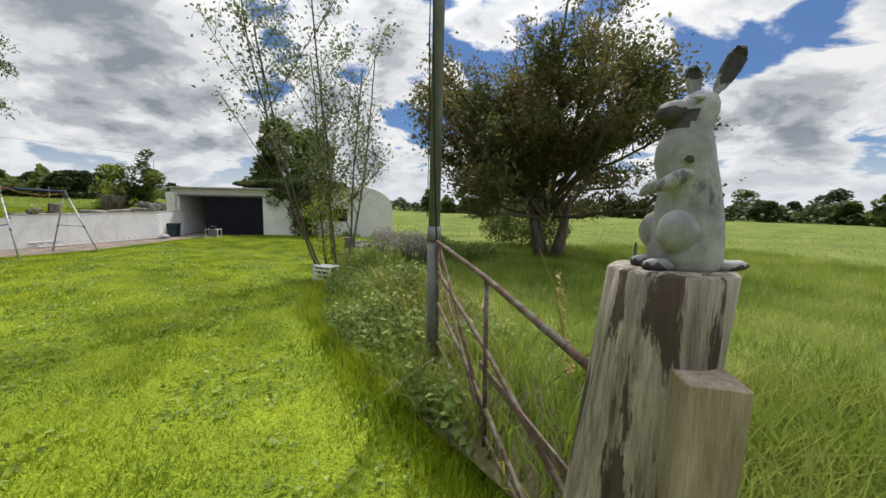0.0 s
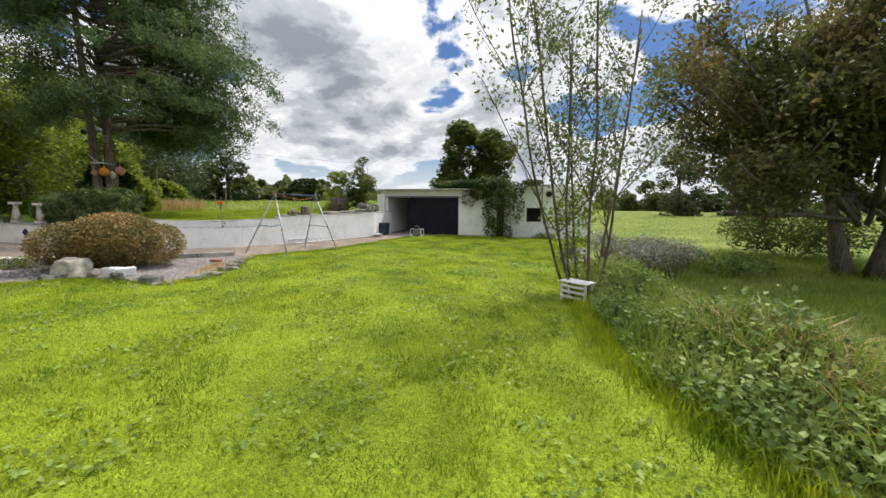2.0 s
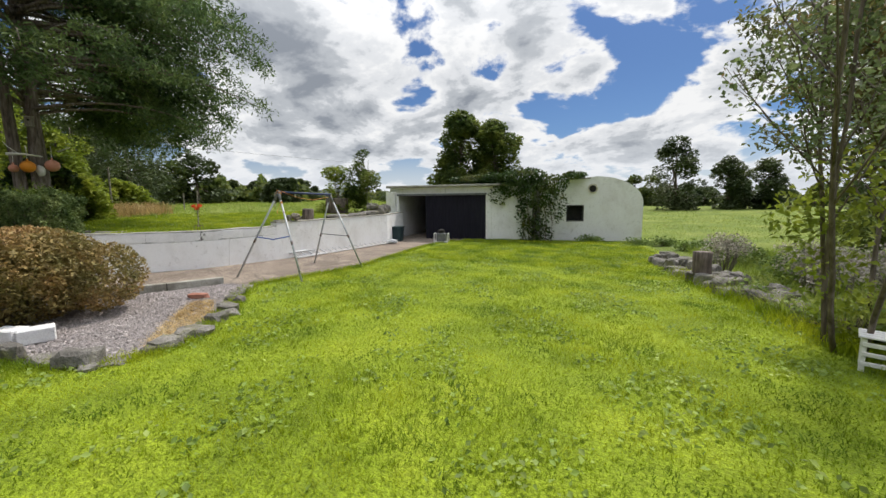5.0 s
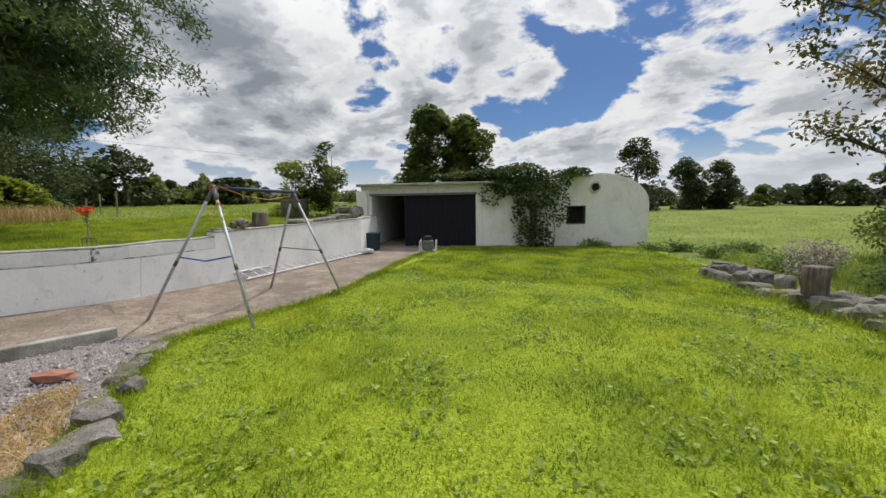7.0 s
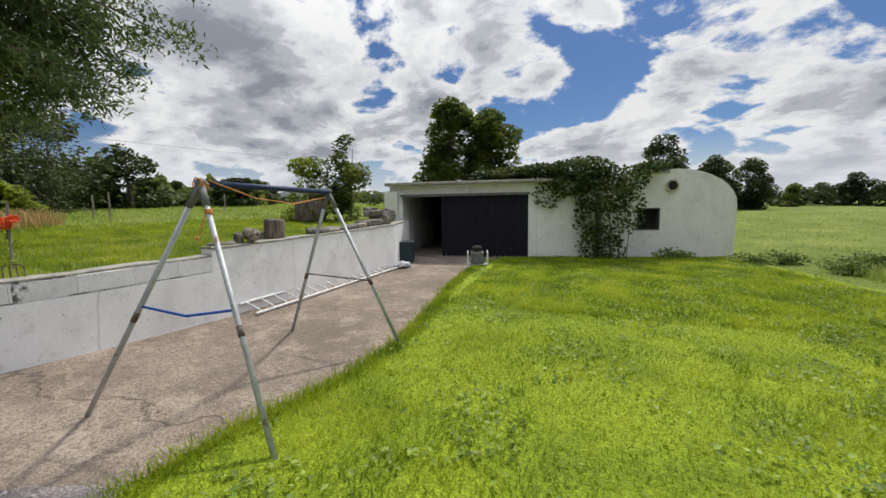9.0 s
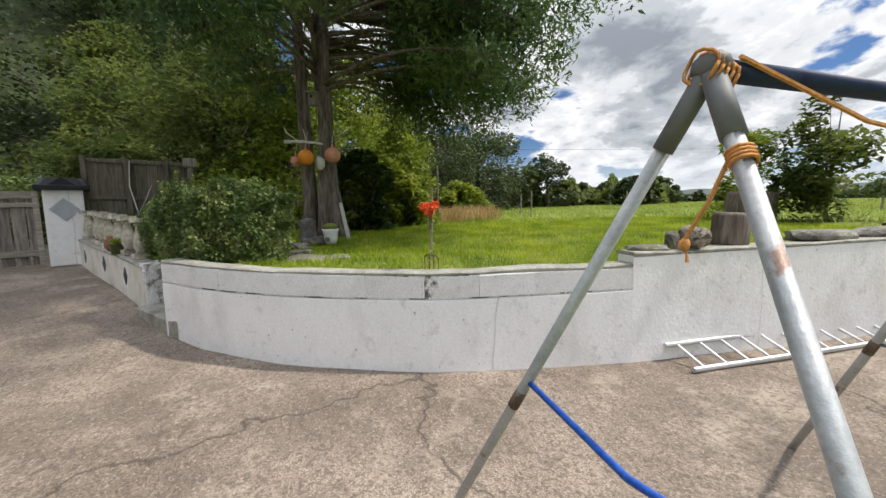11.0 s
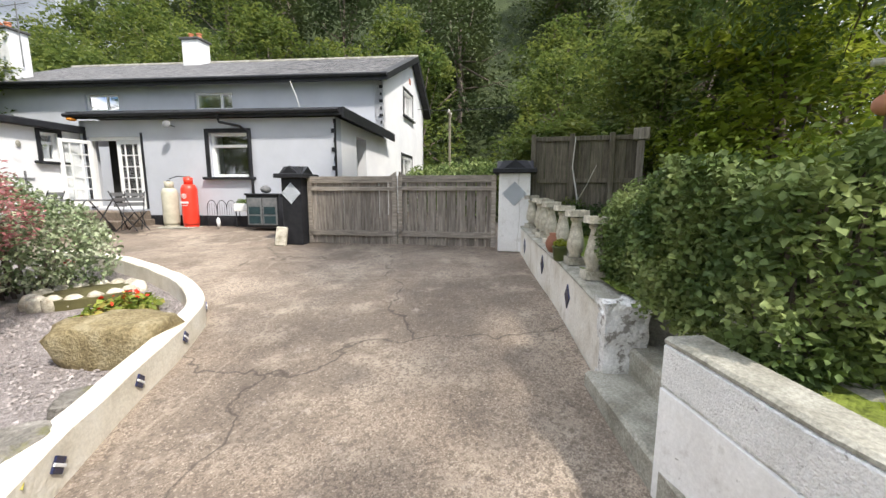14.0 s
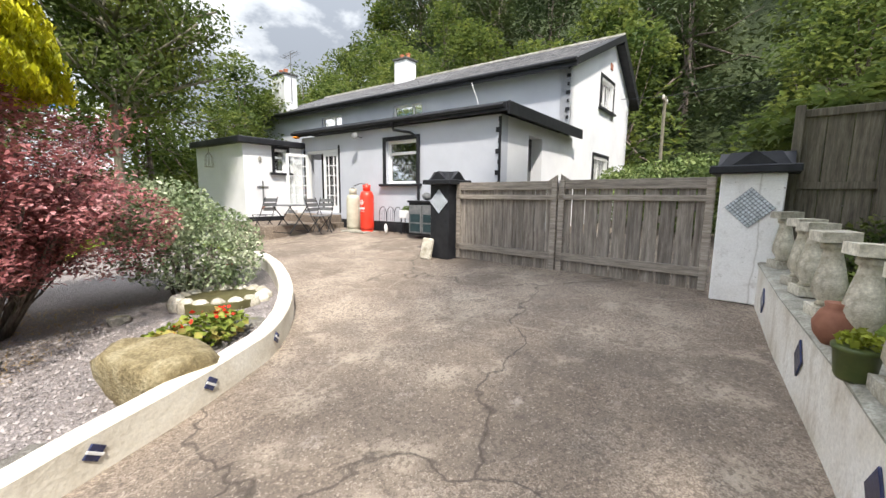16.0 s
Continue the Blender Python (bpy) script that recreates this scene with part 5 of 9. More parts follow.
        for r in range(1, 5):
            box(lw_ - 0.12, 0.03, 0.025, sgn * lw_ / 2, 0, 0.16 + (H - 0.25) * r / 5, 0, lb)
        box(lw_ - 0.1, 0.01, H - 0.2, sgn * lw_ / 2, 0, 0.12, 0, gb)
        m = Matrix.Translation((hinge, 0.08, z0 + 0.06)) @ pose(0, 0, 0, 0, 0, ang if k else 0)
        if k:
            m = Matrix.Translation((hinge, 0.04, z0 + 0.06)) @ pose(0, 0, 0, 0, 0, 106)
        for q in (lb, gb):
            bmesh.ops.transform(q, matrix=m, verts=q.verts)
        leaf = part("leaf", put(lb), "pvc", doors)
        gl = part("pane", put(gb), "glass", leaf)
        gl.visible_shadow = False
    # near-black sheet paints the room's shade behind the French doors
    part("room_shade", put(box(x1 - x0, 0.02, z1 - z0, (x0 + x1) / 2, 0.6, z0)), "dark", doors, "near-black panel standing for the dim room behind the doors")
    part("door_step", put(box(1.75, 0.8, 0.6, (x0 + x1) / 2 - 0.03, -0.42, 0.3, 0.02)), "concrete", e, "concrete doorstep")
    part("door_step", put(box(3.2, 2.5, 0.38, (x0 + x1) / 2 + 0.6, -1.25, 0.3, 0.02)), "concrete", e, "concrete doorstep")
    return e, F


HOUSE, HF = build_house()


# ---- gate posts and gate ----
GATE_A, GATE_B = Vector((-20.0, 4.13, 0)), Vector((-18.16, 0.46, 0))      # hung at the white post, and at the dark one


def mosaic_diamond(parent, m, size, name="diamond", n=9):
    d = part(name, box(size, 0.012, size, 0, 0, -size / 2, rot=m @ pose(0, 0, 0, 0, 45)), "grout", parent, "grey mosaic diamond")
    me = bpy.data.meshes.new("tile")
    b = box(size / n * 0.8, 0.008, size / n * 0.8, 0, -0.008, -size / n * 0.4, 0.001)
    b.to_mesh(me)
    b.free()
    me.materials.append(M["mosaic"])
    for i in range(n):
        for j in range(n):
            o = new("tile", me)
            o.parent = d
            o.matrix_basis = m @ pose(0, 0, 0, 0, 45) @ Matrix.Translation(((i + 0.5) / n * size - size / 2, 0, (j + 0.5) / n * size - size / 2))


def gate_post(x, y, turn, body, label, w, h, diamond):
    z = float(zg(x, y)) - 0.01
    e = empty("gate_post", x, y, z, turn, label=label, category="gate post", group="gate posts")
    part("shaft", box(w, w, h, 0, 0, 0, 0.012), body, e)
    part("cap_slab", box(w + 0.22, w + 0.22, 0.09, 0, 0, h, 0.012), "black", e, "black painted cap slab")
    b = box(w + 0.04, w + 0.04, 0.15, 0, 0, h + 0.09)
    for v in b.verts:
        if v.co.z > h + 0.2:
            v.co.x *= 0.72
            v.co.y *= 0.72
    part("cap_top", b, "black", e)
    for k in range(4):
        t = bmesh.new()
        v = [t.verts.new(c) for c in ((-0.2, -w / 2 - 0.05, h + 0.09), (0.2, -w / 2 - 0.05, h + 0.09), (0, -w / 2 - 0.05, h + 0.25), (0, 0, h + 0.25), (-0.2, 0, h + 0.09), (0.2, 0, h + 0.09))]
        t.faces.new((v[0], v[1], v[2])); t.faces.new((v[0], v[2], v[3], v[4])); t.faces.new((v[1], v[5], v[3], v[2]))
        bmesh.ops.transform(t, matrix=pose(0, 0, 0, 0, 0, 90 * k), verts=t.verts)
        part("cap_gablet", t, "black", e)
    mosaic_diamond(e, Matrix.Translation((0, -w / 2 - 0.008, diamond)), 0.32)
    return e


GT = math.degrees(math.atan2((GATE_B - GATE_A).y, (GATE_B - GATE_A).x))


def build_gate():
    d = (GATE_B - GATE_A).normalized()
    turn = GT + 180
    pR = GATE_A - d * 0.32
    pL = GATE_B + d * 0.23
    gate_post(pR.x, pR.y, turn, "whitewash", "white rendered gate post with a black cap and mosaic diamond", 0.58, 1.48, 1.1)
    gate_post(pL.x, pL.y, turn, "black", "black painted gate post with a black cap and mosaic diamond", 0.46, 1.42, 1.1)
    L = (GATE_B - GATE_A).length
    rng = random.Random(9)
    for side in (0, 1):
        s0, s1 = (0.03, L / 2 - 0.01) if side == 0 else (L / 2 + 0.01, L - 0.03)
        c = GATE_A + d * ((s0 + s1) / 2)
        e = empty("wooden_gate", c.x, c.y, float(zg(c.x, c.y)) + 0.03, GT + 180, label="weathered grey boarded wooden driveway gate, shut", category="gate", group="driveway gates")
        w = s1 - s0
        n = 10
        top = 1.40
        for i in range(n):
            bw = w / n
            part("board", box(bw - (rng.uniform(0.012, 0.032) if side == 0 else rng.uniform(0.004, 0.016)), 0.022, top - rng.uniform(0, 0.025), -w / 2 + bw * (i + 0.5), 0.02, 0.0, 0.003), "old_wood", e)
        for z, hh in ((0.17, 0.12), (1.12, 0.08)):
            part("rail", box(w, 0.05, hh, 0, -0.018, z, 0.005), "rail_wood", e)
        part("rail", box(w, 0.035, 0.14, 0, -0.012, top - 0.12, 0.005), "rail_wood", e)
        part("stile", box(0.09, 0.05, top + 0.02, -w / 2 + 0.05, -0.018, 0, 0.005), "rail_wood", e)
        part("stile", box(0.09, 0.05, top + 0.02, w / 2 - 0.05, -0.018, 0, 0.005), "rail_wood", e)
        a = math.degrees(math.atan2(0.8, w - 0.2))
        part("brace", box(math.hypot(0.8, w - 0.2), 0.03, 0.09, 0, 0.05, -0.045, 0.004, rot=Matrix.Translation((0, 0, 0.7)) @ pose(0, 0, 0, 0, a if side else -a)), "rail_wood", e)
        p = bmesh.new()
        x = w / 2 - 0.02 if side == 1 else -w / 2 + 0.02
        q = x - 0.18 if side == 1 else x + 0.18
        vs = [p.verts.new((q, -0.02, top)), p.verts.new((x, -0.02, top)), p.verts.new((x, -0.02, top + 0.11)), p.verts.new((q, 0.02, top)), p.verts.new((x, 0.02, top)), p.verts.new((x, 0.02, top + 0.11))]
        p.faces.new(vs[:3]); p.faces.new(vs[3:][::-1])
        for i, j in ((0, 1), (1, 2), (2, 0)):
            p.faces.new((vs[i], vs[j], vs[j + 3], vs[i + 3]))
        bmesh.ops.recalc_face_normals(p, faces=p.faces)
        part("peak", p, "old_wood", e)


build_gate()


# ---- large trees ----
def build_sapling():
    e = empty("sapling_tree", -2.5, 9.8, float(zg(-2.5, 9.8)), label="slender multi-stemmed tree with thin pale leaves", category="tree")
    rng = random.Random(4)
    segs, tips = [], []
    for i in range(7):
        a = 2 * math.pi * i / 7 + rng.uniform(-.25, .25)
        p = Vector((0.26 * math.cos(a), 0.26 * math.sin(a), -0.05))
        lean = (0.20, 0.40, 0.56)[i % 3] * (0.35 if math.cos(a) < -0.2 and math.sin(a) > -0.5 else 1.0)
        d = Vector((lean * math.cos(a) - 0.03, lean * math.sin(a) - 0.14, 1))
        branch(rng, p, d, rng.uniform(4.2, 5.9), 0.027, 2, segs, tips, spread=0.6, up=0.3, wander=0.06, kids=(6, 8), shrink=0.30)
    wood("branching_stem", segs, "bark", e, least=0.0015)
    c = cloud_points(tips, 8, 0.12)
    rad = np.hypot(c[:, 0], c[:, 1])
    c = c[(c[:, 2] > 1.6 + 0.8 * np.clip(rad - 0.4, 0, 3)) & (RNG.uniform(0, 1, len(c)) < 0.6)]
    foliage("crown", c, 0.068, "leaf_sapling", e, flat=0.2, aspect=0.6)
    low = [(0.0, 0.1, 0.4, 0.45, 0.4, 0.4), (-0.25, 0.2, 1.0, 0.4, 0.4, 0.5), (-0.1, 0.2, 1.7, 0.5, 0.5, 0.5), (-0.55, 0.2, 1.45, 0.35, 0.35, 0.3)]
    foliage("undergrowth", crown_points(1000, low, 0.2), 0.09, "leaf_lime", e)


def build_cherry():
    e = empty("cherry_tree", 3.2, 16.2, -0.3, label="spreading dark-leaved tree with bronze tips standing in the field", category="tree")
    rng = random.Random(11)
    segs, tips = [], []
    for i in range(4):
        a = i * 1.6 + 0.4
        branch(rng, Vector((0.35 * math.cos(a), 0.35 * math.sin(a), -0.1)), Vector((0.25 * math.cos(a), 0.25 * math.sin(a), 1)), 2.4, 0.24, 0, segs, [], wander=0.05)
    for i in range(60):
        a, el = rng.uniform(0, 6.28), rng.uniform(-0.3, 1.2)
        h = rng.uniform(1.3, 3.6)
        branch(rng, Vector((0.3 * math.cos(a), 0.3 * math.sin(a), h)), Vector((math.cos(a) * math.cos(el), math.sin(a) * math.cos(el), math.sin(el) + 0.12)),
               rng.uniform(3.2, 4.9) * (0.95 if el < 0.8 else 1.15), 0.07, 2, segs, tips, spread=0.5, up=0.10, wander=0.12, kids=(4, 6), shrink=0.36)
    for i in range(14):
        a = rng.uniform(2.2, 4.1)
        branch(rng, Vector((-0.3, 0, rng.uniform(1.6, 3.4))), Vector((math.cos(a), math.sin(a), rng.uniform(0.1, 0.8))), rng.uniform(4.3, 5.4), 0.06, 2, segs, tips, spread=0.5, up=0.12, wander=0.1, kids=(4, 6), shrink=0.34)
    wood("trunk", segs, "bark", e, least=0.006)
    t = [v for v in tips if v.z > 1.0]
    foliage("crown", cloud_points(t, 7, 0.22), 0.15, "leaf_cherry", e, flat=0.35, droop=0.3, aspect=0.5)


def build_conifer():
    x, y = -19.1, 9.4
    e = empty("conifer_tree", x, y, float(garden_z(x, y)), label="tall twin-trunked cypress with drooping dark green sprays", category="tree")
    rng = random.Random(21)
    segs = []
    segs.append(([Vector((0.0, 0.1, -0.2)), Vector((0.0, 0.12, 0.5)), Vector((0.02, 0.12, 2)), Vector((0.05, 0.14, 4)), Vector((0, 0.15, 9)), Vector((0.1, 0.1, 15))], 0.25, 0.07))
    segs.append(([Vector((-0.05, -0.26, -0.2)), Vector((-0.05, -0.27, 1.2)), Vector((-0.1, -0.32, 4)), Vector((-0.15, -0.45, 9)), Vector((-0.2, -0.5, 13))], 0.17, 0.05))
    for k, (fx, fy) in enumerate(((0.22, 0.3), (0.25, -0.05), (0.05, -0.42), (-0.2, 0.25), (0.1, 0.42))):
        segs.append(([Vector((fx * 1.25, fy * 1.2, -0.2)), Vector((fx * 0.8, fy * 0.85, 0.35)), Vector((fx * 0.3, fy * 0.5, 1.4))], 0.13, 0.06))
    pts = []
    for i in range(290):
        h = 3.0 + 11.6 * (i / 290) ** 0.9
        a = rng.uniform(0, 6.28) if i % 3 else rng.uniform(0.7, 2.6)
        reach = (5.2 if h > 4 else 4.0) * (0.68 if math.sin(a) < -0.3 else 1.0) * (1 - max(0, h - 7) / 10.5) * rng.uniform(0.6, 1.1)
        sag = -0.08 - 0.16 * rng.random()
        p = Vector((0, 0, h))
        line = [p]
        for k in range(1, 9):
            f = k / 8
            line.append(Vector((math.cos(a) * reach * f, math.sin(a) * reach * f, h + 0.55 * math.sin(f * 2.2) + sag * reach * f * f)))
        segs.append((line, 0.05, 0.01))
        for k in range(3, 9):
            if h < 5.5 and k < 5:
                continue
            c = line[k]
            for m in range(5):
                side = Vector((-math.sin(a), math.cos(a), 0)) * rng.uniform(-0.75, 0.75) * (0.4 + k / 9)
                q = c + side + Vector((0, 0, rng.uniform(-0.1, 0.1)))
                for j in range(9):
                    f = j / 9
                    pts.append((q.x + rng.gauss(0, 0.10) + math.cos(a) * 0.3 * f, q.y + rng.gauss(0, 0.10) + math.sin(a) * 0.3 * f, q.z - 0.42 * f * rng.uniform(0.4, 1.3)))
    for i in range(26):
        a, h, reach = rng.uniform(0.9, 2.3), rng.uniform(3.6, 6.0), rng.uniform(3.2, 5.0)
        line = [Vector((math.cos(a) * reach * f, math.sin(a) * reach * f, h + 0.3 * math.sin(f * 2.2) - 1.1 * f * f)) for f in [k / 8 for k in range(9)]]
        segs.append((line, 0.045, 0.01))
        for k in range(4, 9):
            for m in range(6):
                q = line[k] + Vector((-math.sin(a), math.cos(a), 0)) * rng.uniform(-0.6, 0.6) + Vector((0, 0, rng.uniform(-0.15, 0.1)))
                for j in range(9):
                    pts.append((q.x + rng.gauss(0, 0.10), q.y + rng.gauss(0, 0.10) + 0.2 * j / 9, q.z - 0.45 * j / 9 * rng.uniform(0.4, 1.3)))
    wood("trunk", segs, "bark", e)
    foliage("crown", np.repeat(np.array(pts), 3, 0) + RNG.normal(0, 0.09, (len(pts) * 3, 3)), 0.14, "leaf_conifer", e, flat=0.3, aspect=0.3, droop=0.5)
    return e


build_sapling()
build_cherry()
CONIFER = build_conifer()


def polar(cx, cy, deg, r):
    """A place r metres from (cx, cy), deg degrees left of +y."""
    return cx - math.sin(radians(deg)) * r, cy + math.cos(radians(deg)) * r


# trees behind the shed
for x, y, h, w, m, s in ((-17.6, 36.0, 8.7, 5.4, "leaf_wood", 1), (-14.8, 36.5, 7.6, 5.6, "leaf_wood", 2)):
    leafy_tree("tree", x, y, 0.3, h, w, m, s, 9000, 0.34, "full dark green tree behind the shed", trunk=0.22)
leafy_tree("sycamore_sapling", -17.0, 21.3, 1.0, 3.3, 2.5, "leaf_wood", 6, 3200, 0.17, "young broad-leaved sycamore beside the wall", trunk=0.05, n_blobs=22, base=0.12)
leafy_tree("sycamore_sapling", -18.2, 20.5, 1.0, 2.3, 2.9, "leaf_lime", 8, 2600, 0.15, "low bushy sycamore regrowth by the wall", trunk=0.05, n_blobs=14, base=0.05)


def far_woods():
    """Hedgerow trees round the fields."""
    rng = random.Random(31)
    k = 0
    for deg0, deg1, r0, r1, h0, h1, step in ((-62, -20, 75, 95, 3.0, 5.8, 2.6), (-14, 4, 80, 90, 4, 7, 2.4), (32, 44, 75, 120, 2.4, 4.4, 2.2), (45, 58, 52, 74, 2.8, 5.2, 2.4), (58, 64, 45, 60, 5, 7.5, 2.6), (64, 80, 34, 50, 7, 10, 3.2), (-100, -62, 60, 90, 4, 7, 4)):
        d = deg0
        while d < deg1:
            r = rng.uniform(r0, r1)
            x, y = polar(-7, 7, d, r)
            h = rng.uniform(h0, h1)
            leafy_tree("hedgerow_tree", x, y, float(land(x, y)) - 0.2, h, h * rng.uniform(0.8, 1.25), "leaf_far" if rng.random() < 0.7 else "leaf_wood", 100 + k, 2000, 0.55,
                       "distant hedgerow tree in full leaf", trunk=0.2, group="hedgerow trees", n_blobs=18, base=0.08)
            d += step * rng.uniform(0.6, 1.3)
            k += 1
    # two rounded trees standing out
    for deg, r, h, w in ((-9.2, 58, 9.4, 6.8), (-14.6, 62, 6.8, 6.0), (-18, 64, 6.4, 5.6)):
        x, y = polar(-7.7, 7.4, deg, r)
        leafy_tree("field_tree", x, y, float(land(x, y)), h, w, "leaf_far", 300 + k, 5000, 0.42, "rounded dark tree across the field", trunk=0.25, n_blobs=30, base=0.06)
        k += 1


def hill_woods():
    """The wood on the slope behind the house."""
    rng = random.Random(41)
    k = 0
    for row, d in enumerate((15.5, 22, 30, 40, 52, 66)):
        s = -26.0
        while s < 62:
            p = house_xy(s + rng.uniform(-2, 2), d + rng.uniform(-2, 2))
            h = rng.uniform(7.5, 11) + row * 0.5
            leafy_tree("woodland_tree", p.x, p.y, float(land(p.x, p.y)) - 0.3, h, h * rng.uniform(0.75, 1.05), "leaf_wood" if rng.random() < 0.7 else "leaf_far", 500 + k, 4600 if row < 3 else 2600,
                       0.36 if row < 3 else 0.5, "tall leafy woodland tree on the hillside", trunk=0.24, group="hillside wood", n_blobs=30, base=0.08)
            s += rng.uniform(5.0, 7.5)
            k += 1


def hedgerow(deg0, deg1, r, h, n, mat):
    """An unbroken far hedge, too fine to count."""
    a = radians(1) * RNG.uniform(deg0, deg1, n)
    rr = r + RNG.normal(0, 2.0, n)
    x, y = -7 - np.sin(a) * rr, 7 + np.cos(a) * rr
    top = h * (0.75 + 0.2 * np.sin(a * 60) + 0.15 * np.sin(a * 151 + 1))
    z = land(x, y) + top * RNG.uniform(0, 1, n) ** 0.7
    V, F = leaves(np.stack([x, y, z], 1), 0.8, flat=0.4, aspect=0.8)
    tagged(link("hedgerow", mesh_np("hedgerow", V, F), mat), label="long dark hedgerow along the far field edge", category="hedge", kind="stuff")


far_woods()
hill_woods()
hedgerow(-100, -10, 84, 3.4, 9000, "leaf_far")
hedgerow(-10, 45, 95, 3.0, 6000, "leaf_far")
hedgerow(44, 82, 62, 4.0, 5000, "leaf_wood")
for k, (s_, d_, h_) in enumerate(((19, 10, 9), (22, 13, 11), (27, 12, 11), (32, 10, 11), (24, 8, 8), (18, 16, 12.5), (22, 19, 14), (27, 18, 14), (33, 18, 14), (40, 18, 13))):
    q_ = house_xy(s_, d_)
    leafy_tree("woodland_tree", q_.x, q_.y, float(land(q_.x, q_.y)) - 0.2, h_, h_ * 0.8, "leaf_wood", 820 + k, 5200, 0.32, "tall leafy tree beyond the end of the house", trunk=0.2, group="hillside wood", base=0.05)


def far_hill():
    b = bmesh.new()
    n = 60
    rows = []
    for i in range(n + 1):
        a = radians(8 + 55 * i / n)
        h = 46 * math.sin(math.pi * i / n) ** 0.8 * (0.75 + 0.25 * math.sin(i * 0.4)) + 2
        r = 900
        x, y = -7 - math.sin(a) * r, 7 + math.cos(a) * r
        X, Y = -7 - math.sin(a) * (r + 500), 7 + math.cos(a) * (r + 500)
        rows.append([b.verts.new((x, y, -2)), b.verts.new(((2 * x + X) / 3, (2 * y + Y) / 3, h * 0.7)), b.verts.new((X, Y, h))])
    for p, q in zip(rows, rows[1:]):
        for j in (0, 1):
            b.faces.new((p[j], q[j], q[j + 1], p[j + 1]))
    tagged(part("backdrop_hill", b, "hill_far", smooth=True), label="low blue-green hill on the horizon", category="hill", kind="structure")


far_hill()


# ---- by the field gate ----
def build_field_gate():
    # round post with the hare on it
    px, py, top, r = 0.925, 2.60, 1.375, 0.122
    e = empty("round_post", px, py, -0.1, label="thick weathered round timber post with peeling bark streaks", category="post")
    b = bmesh.new()
    rings = []
    for k in range(13):
        f = k / 12
        z = f * (top + 0.1)
        rr = r * (1.16 - 0.16 * f)
        cx, cy = -0.16 * (1 - f) ** 1.0, -0.02 * (1 - f)
        rings.append([b.verts.new((cx + rr * (1 + 0.035 * noise.noise(Vector((math.cos(a) * 3, math.sin(a) * 3, z * 0.8)))) * math.cos(a),
                                   cy + rr * (1 + 0.035 * noise.noise(Vector((math.cos(a) * 3, math.sin(a) * 3, z * 0.8)))) * math.sin(a), z)) for a in [2 * math.pi * i / 36 for i in range(36)]])
    for p, q in zip(rings, rings[1:]):
        for i in range(36):
            b.faces.new((p[i], p[(i + 1) % 36], q[(i + 1) % 36], q[i]))
    rim = [b.verts.new((v.co.x * 0.93, v.co.y * 0.93, v.co.z + 0.006)) for v in rings[-1]]
    for i in range(36):
        b.faces.new((rings[-1][i], rings[-1][(i + 1) % 36], rim[(i + 1) % 36], rim[i]))
    b.faces.new(rim)
    part("timber", b, "weathered", e, smooth=True)
    # square sawn post in front
    q = empty("square_post", 0.935, 2.455, -0.1, -6, label="square sawn timber post beside the round one", category="post")
    part("timber", box(0.105, 0.10, 1.305, 0, 0, 0, 0.003, rot=Matrix.Translation((-0.05, 0, 0)) @ pose(0, 0, 0, 0, 2.2)), "sawn", q)
    # the hare, one plain shape
    h = bmesh.new()

    def loft(rows, n=28):
        """Rings of (x, y, z, rx, ry) joined into one smooth body."""
        rings = []
        for x, y, z, rx, ry in rows:
            rings.append([h.verts.new((x + rx * math.cos(a), y + ry * math.sin(a), z)) for a in [2 * math.pi * i / n for i in range(n)]])
        for p, q_ in zip(rings, rings[1:]):
            for i in range(n):
                h.faces.new((p[i], p[(i + 1) % n], q_[(i + 1) % n], q_[i]))
        h.faces.new(rings[0][::-1])
        h.faces.new(rings[-1])
    body = ((0.0, -0.010, 0.066), (0.012, -0.010, 0.076), (0.035, -0.010, 0.082), (0.08, -0.008, 0.079), (0.13, -0.009, 0.075), (0.172, -0.010, 0.069), (0.214, -0.016, 0.066), (0.256, -0.027, 0.066),
            (0.290, -0.029, 0.062), (0.312, -0.027, 0.055), (0.328, -0.025, 0.049), (0.342, -0.022, 0.051), (0.37, -0.014, 0.051), (0.39, -0.008, 0.046), (0.408, -0.002, 0.033), (0.418, 0.0, 0.014))
    loft([(x_, 0, z_, r_, r_ * (0.9 if z_ < 0.33 else 0.82)) for z_, x_, r_ in body])
    sphere(0.048, (-0.056, -0.046, 0.095), (1.0, 0.7, 1.05), 3, 0.03, 2, 4, h)            # haunches
    sphere(0.048, (-0.050, 0.046, 0.092), (1.0, 0.7, 1.05), 3, 0.03, 2, 4, h)
    sphere(0.026, (-0.088, -0.036, 0.016), (1.6, 0.8, 0.65), 2, 0.2, 3, 5, h)             # feet
    sphere(0.026, (-0.082, 0.036, 0.016), (1.6, 0.8, 0.65), 2, 0.2, 3, 15, h)
    sphere(0.022, (0.085, -0.02, 0.016), (2.2, 1.2, 0.7), 2, 0.25, 3, 6, h)               # tail
    sphere(0.018, (-0.072, -0.046, 0.213), (2.9, 0.9, 0.95), 3, 0.05, 2, 7, h, pose(0, 0, 0, 0, -28))    # forelegs
    sphere(0.017, (-0.066, 0.044, 0.205), (2.7, 0.9, 0.95), 3, 0.05, 2, 8, h, pose(0, 0, 0, 0, -28))
    sphere(0.036, (-0.058, 0, 0.366), (1.25, 0.85, 0.86), 3, 0.05, 3, 10, h, pose(0, 0, 0, 0, -8))       # muzzle
    sphere(0.012, (-0.050, -0.055, 0.256), (1.3, 0.35, 0.8), 2, 0.3, 3, 2, h)              # bead, coloured dark below for the shade of a chest hole
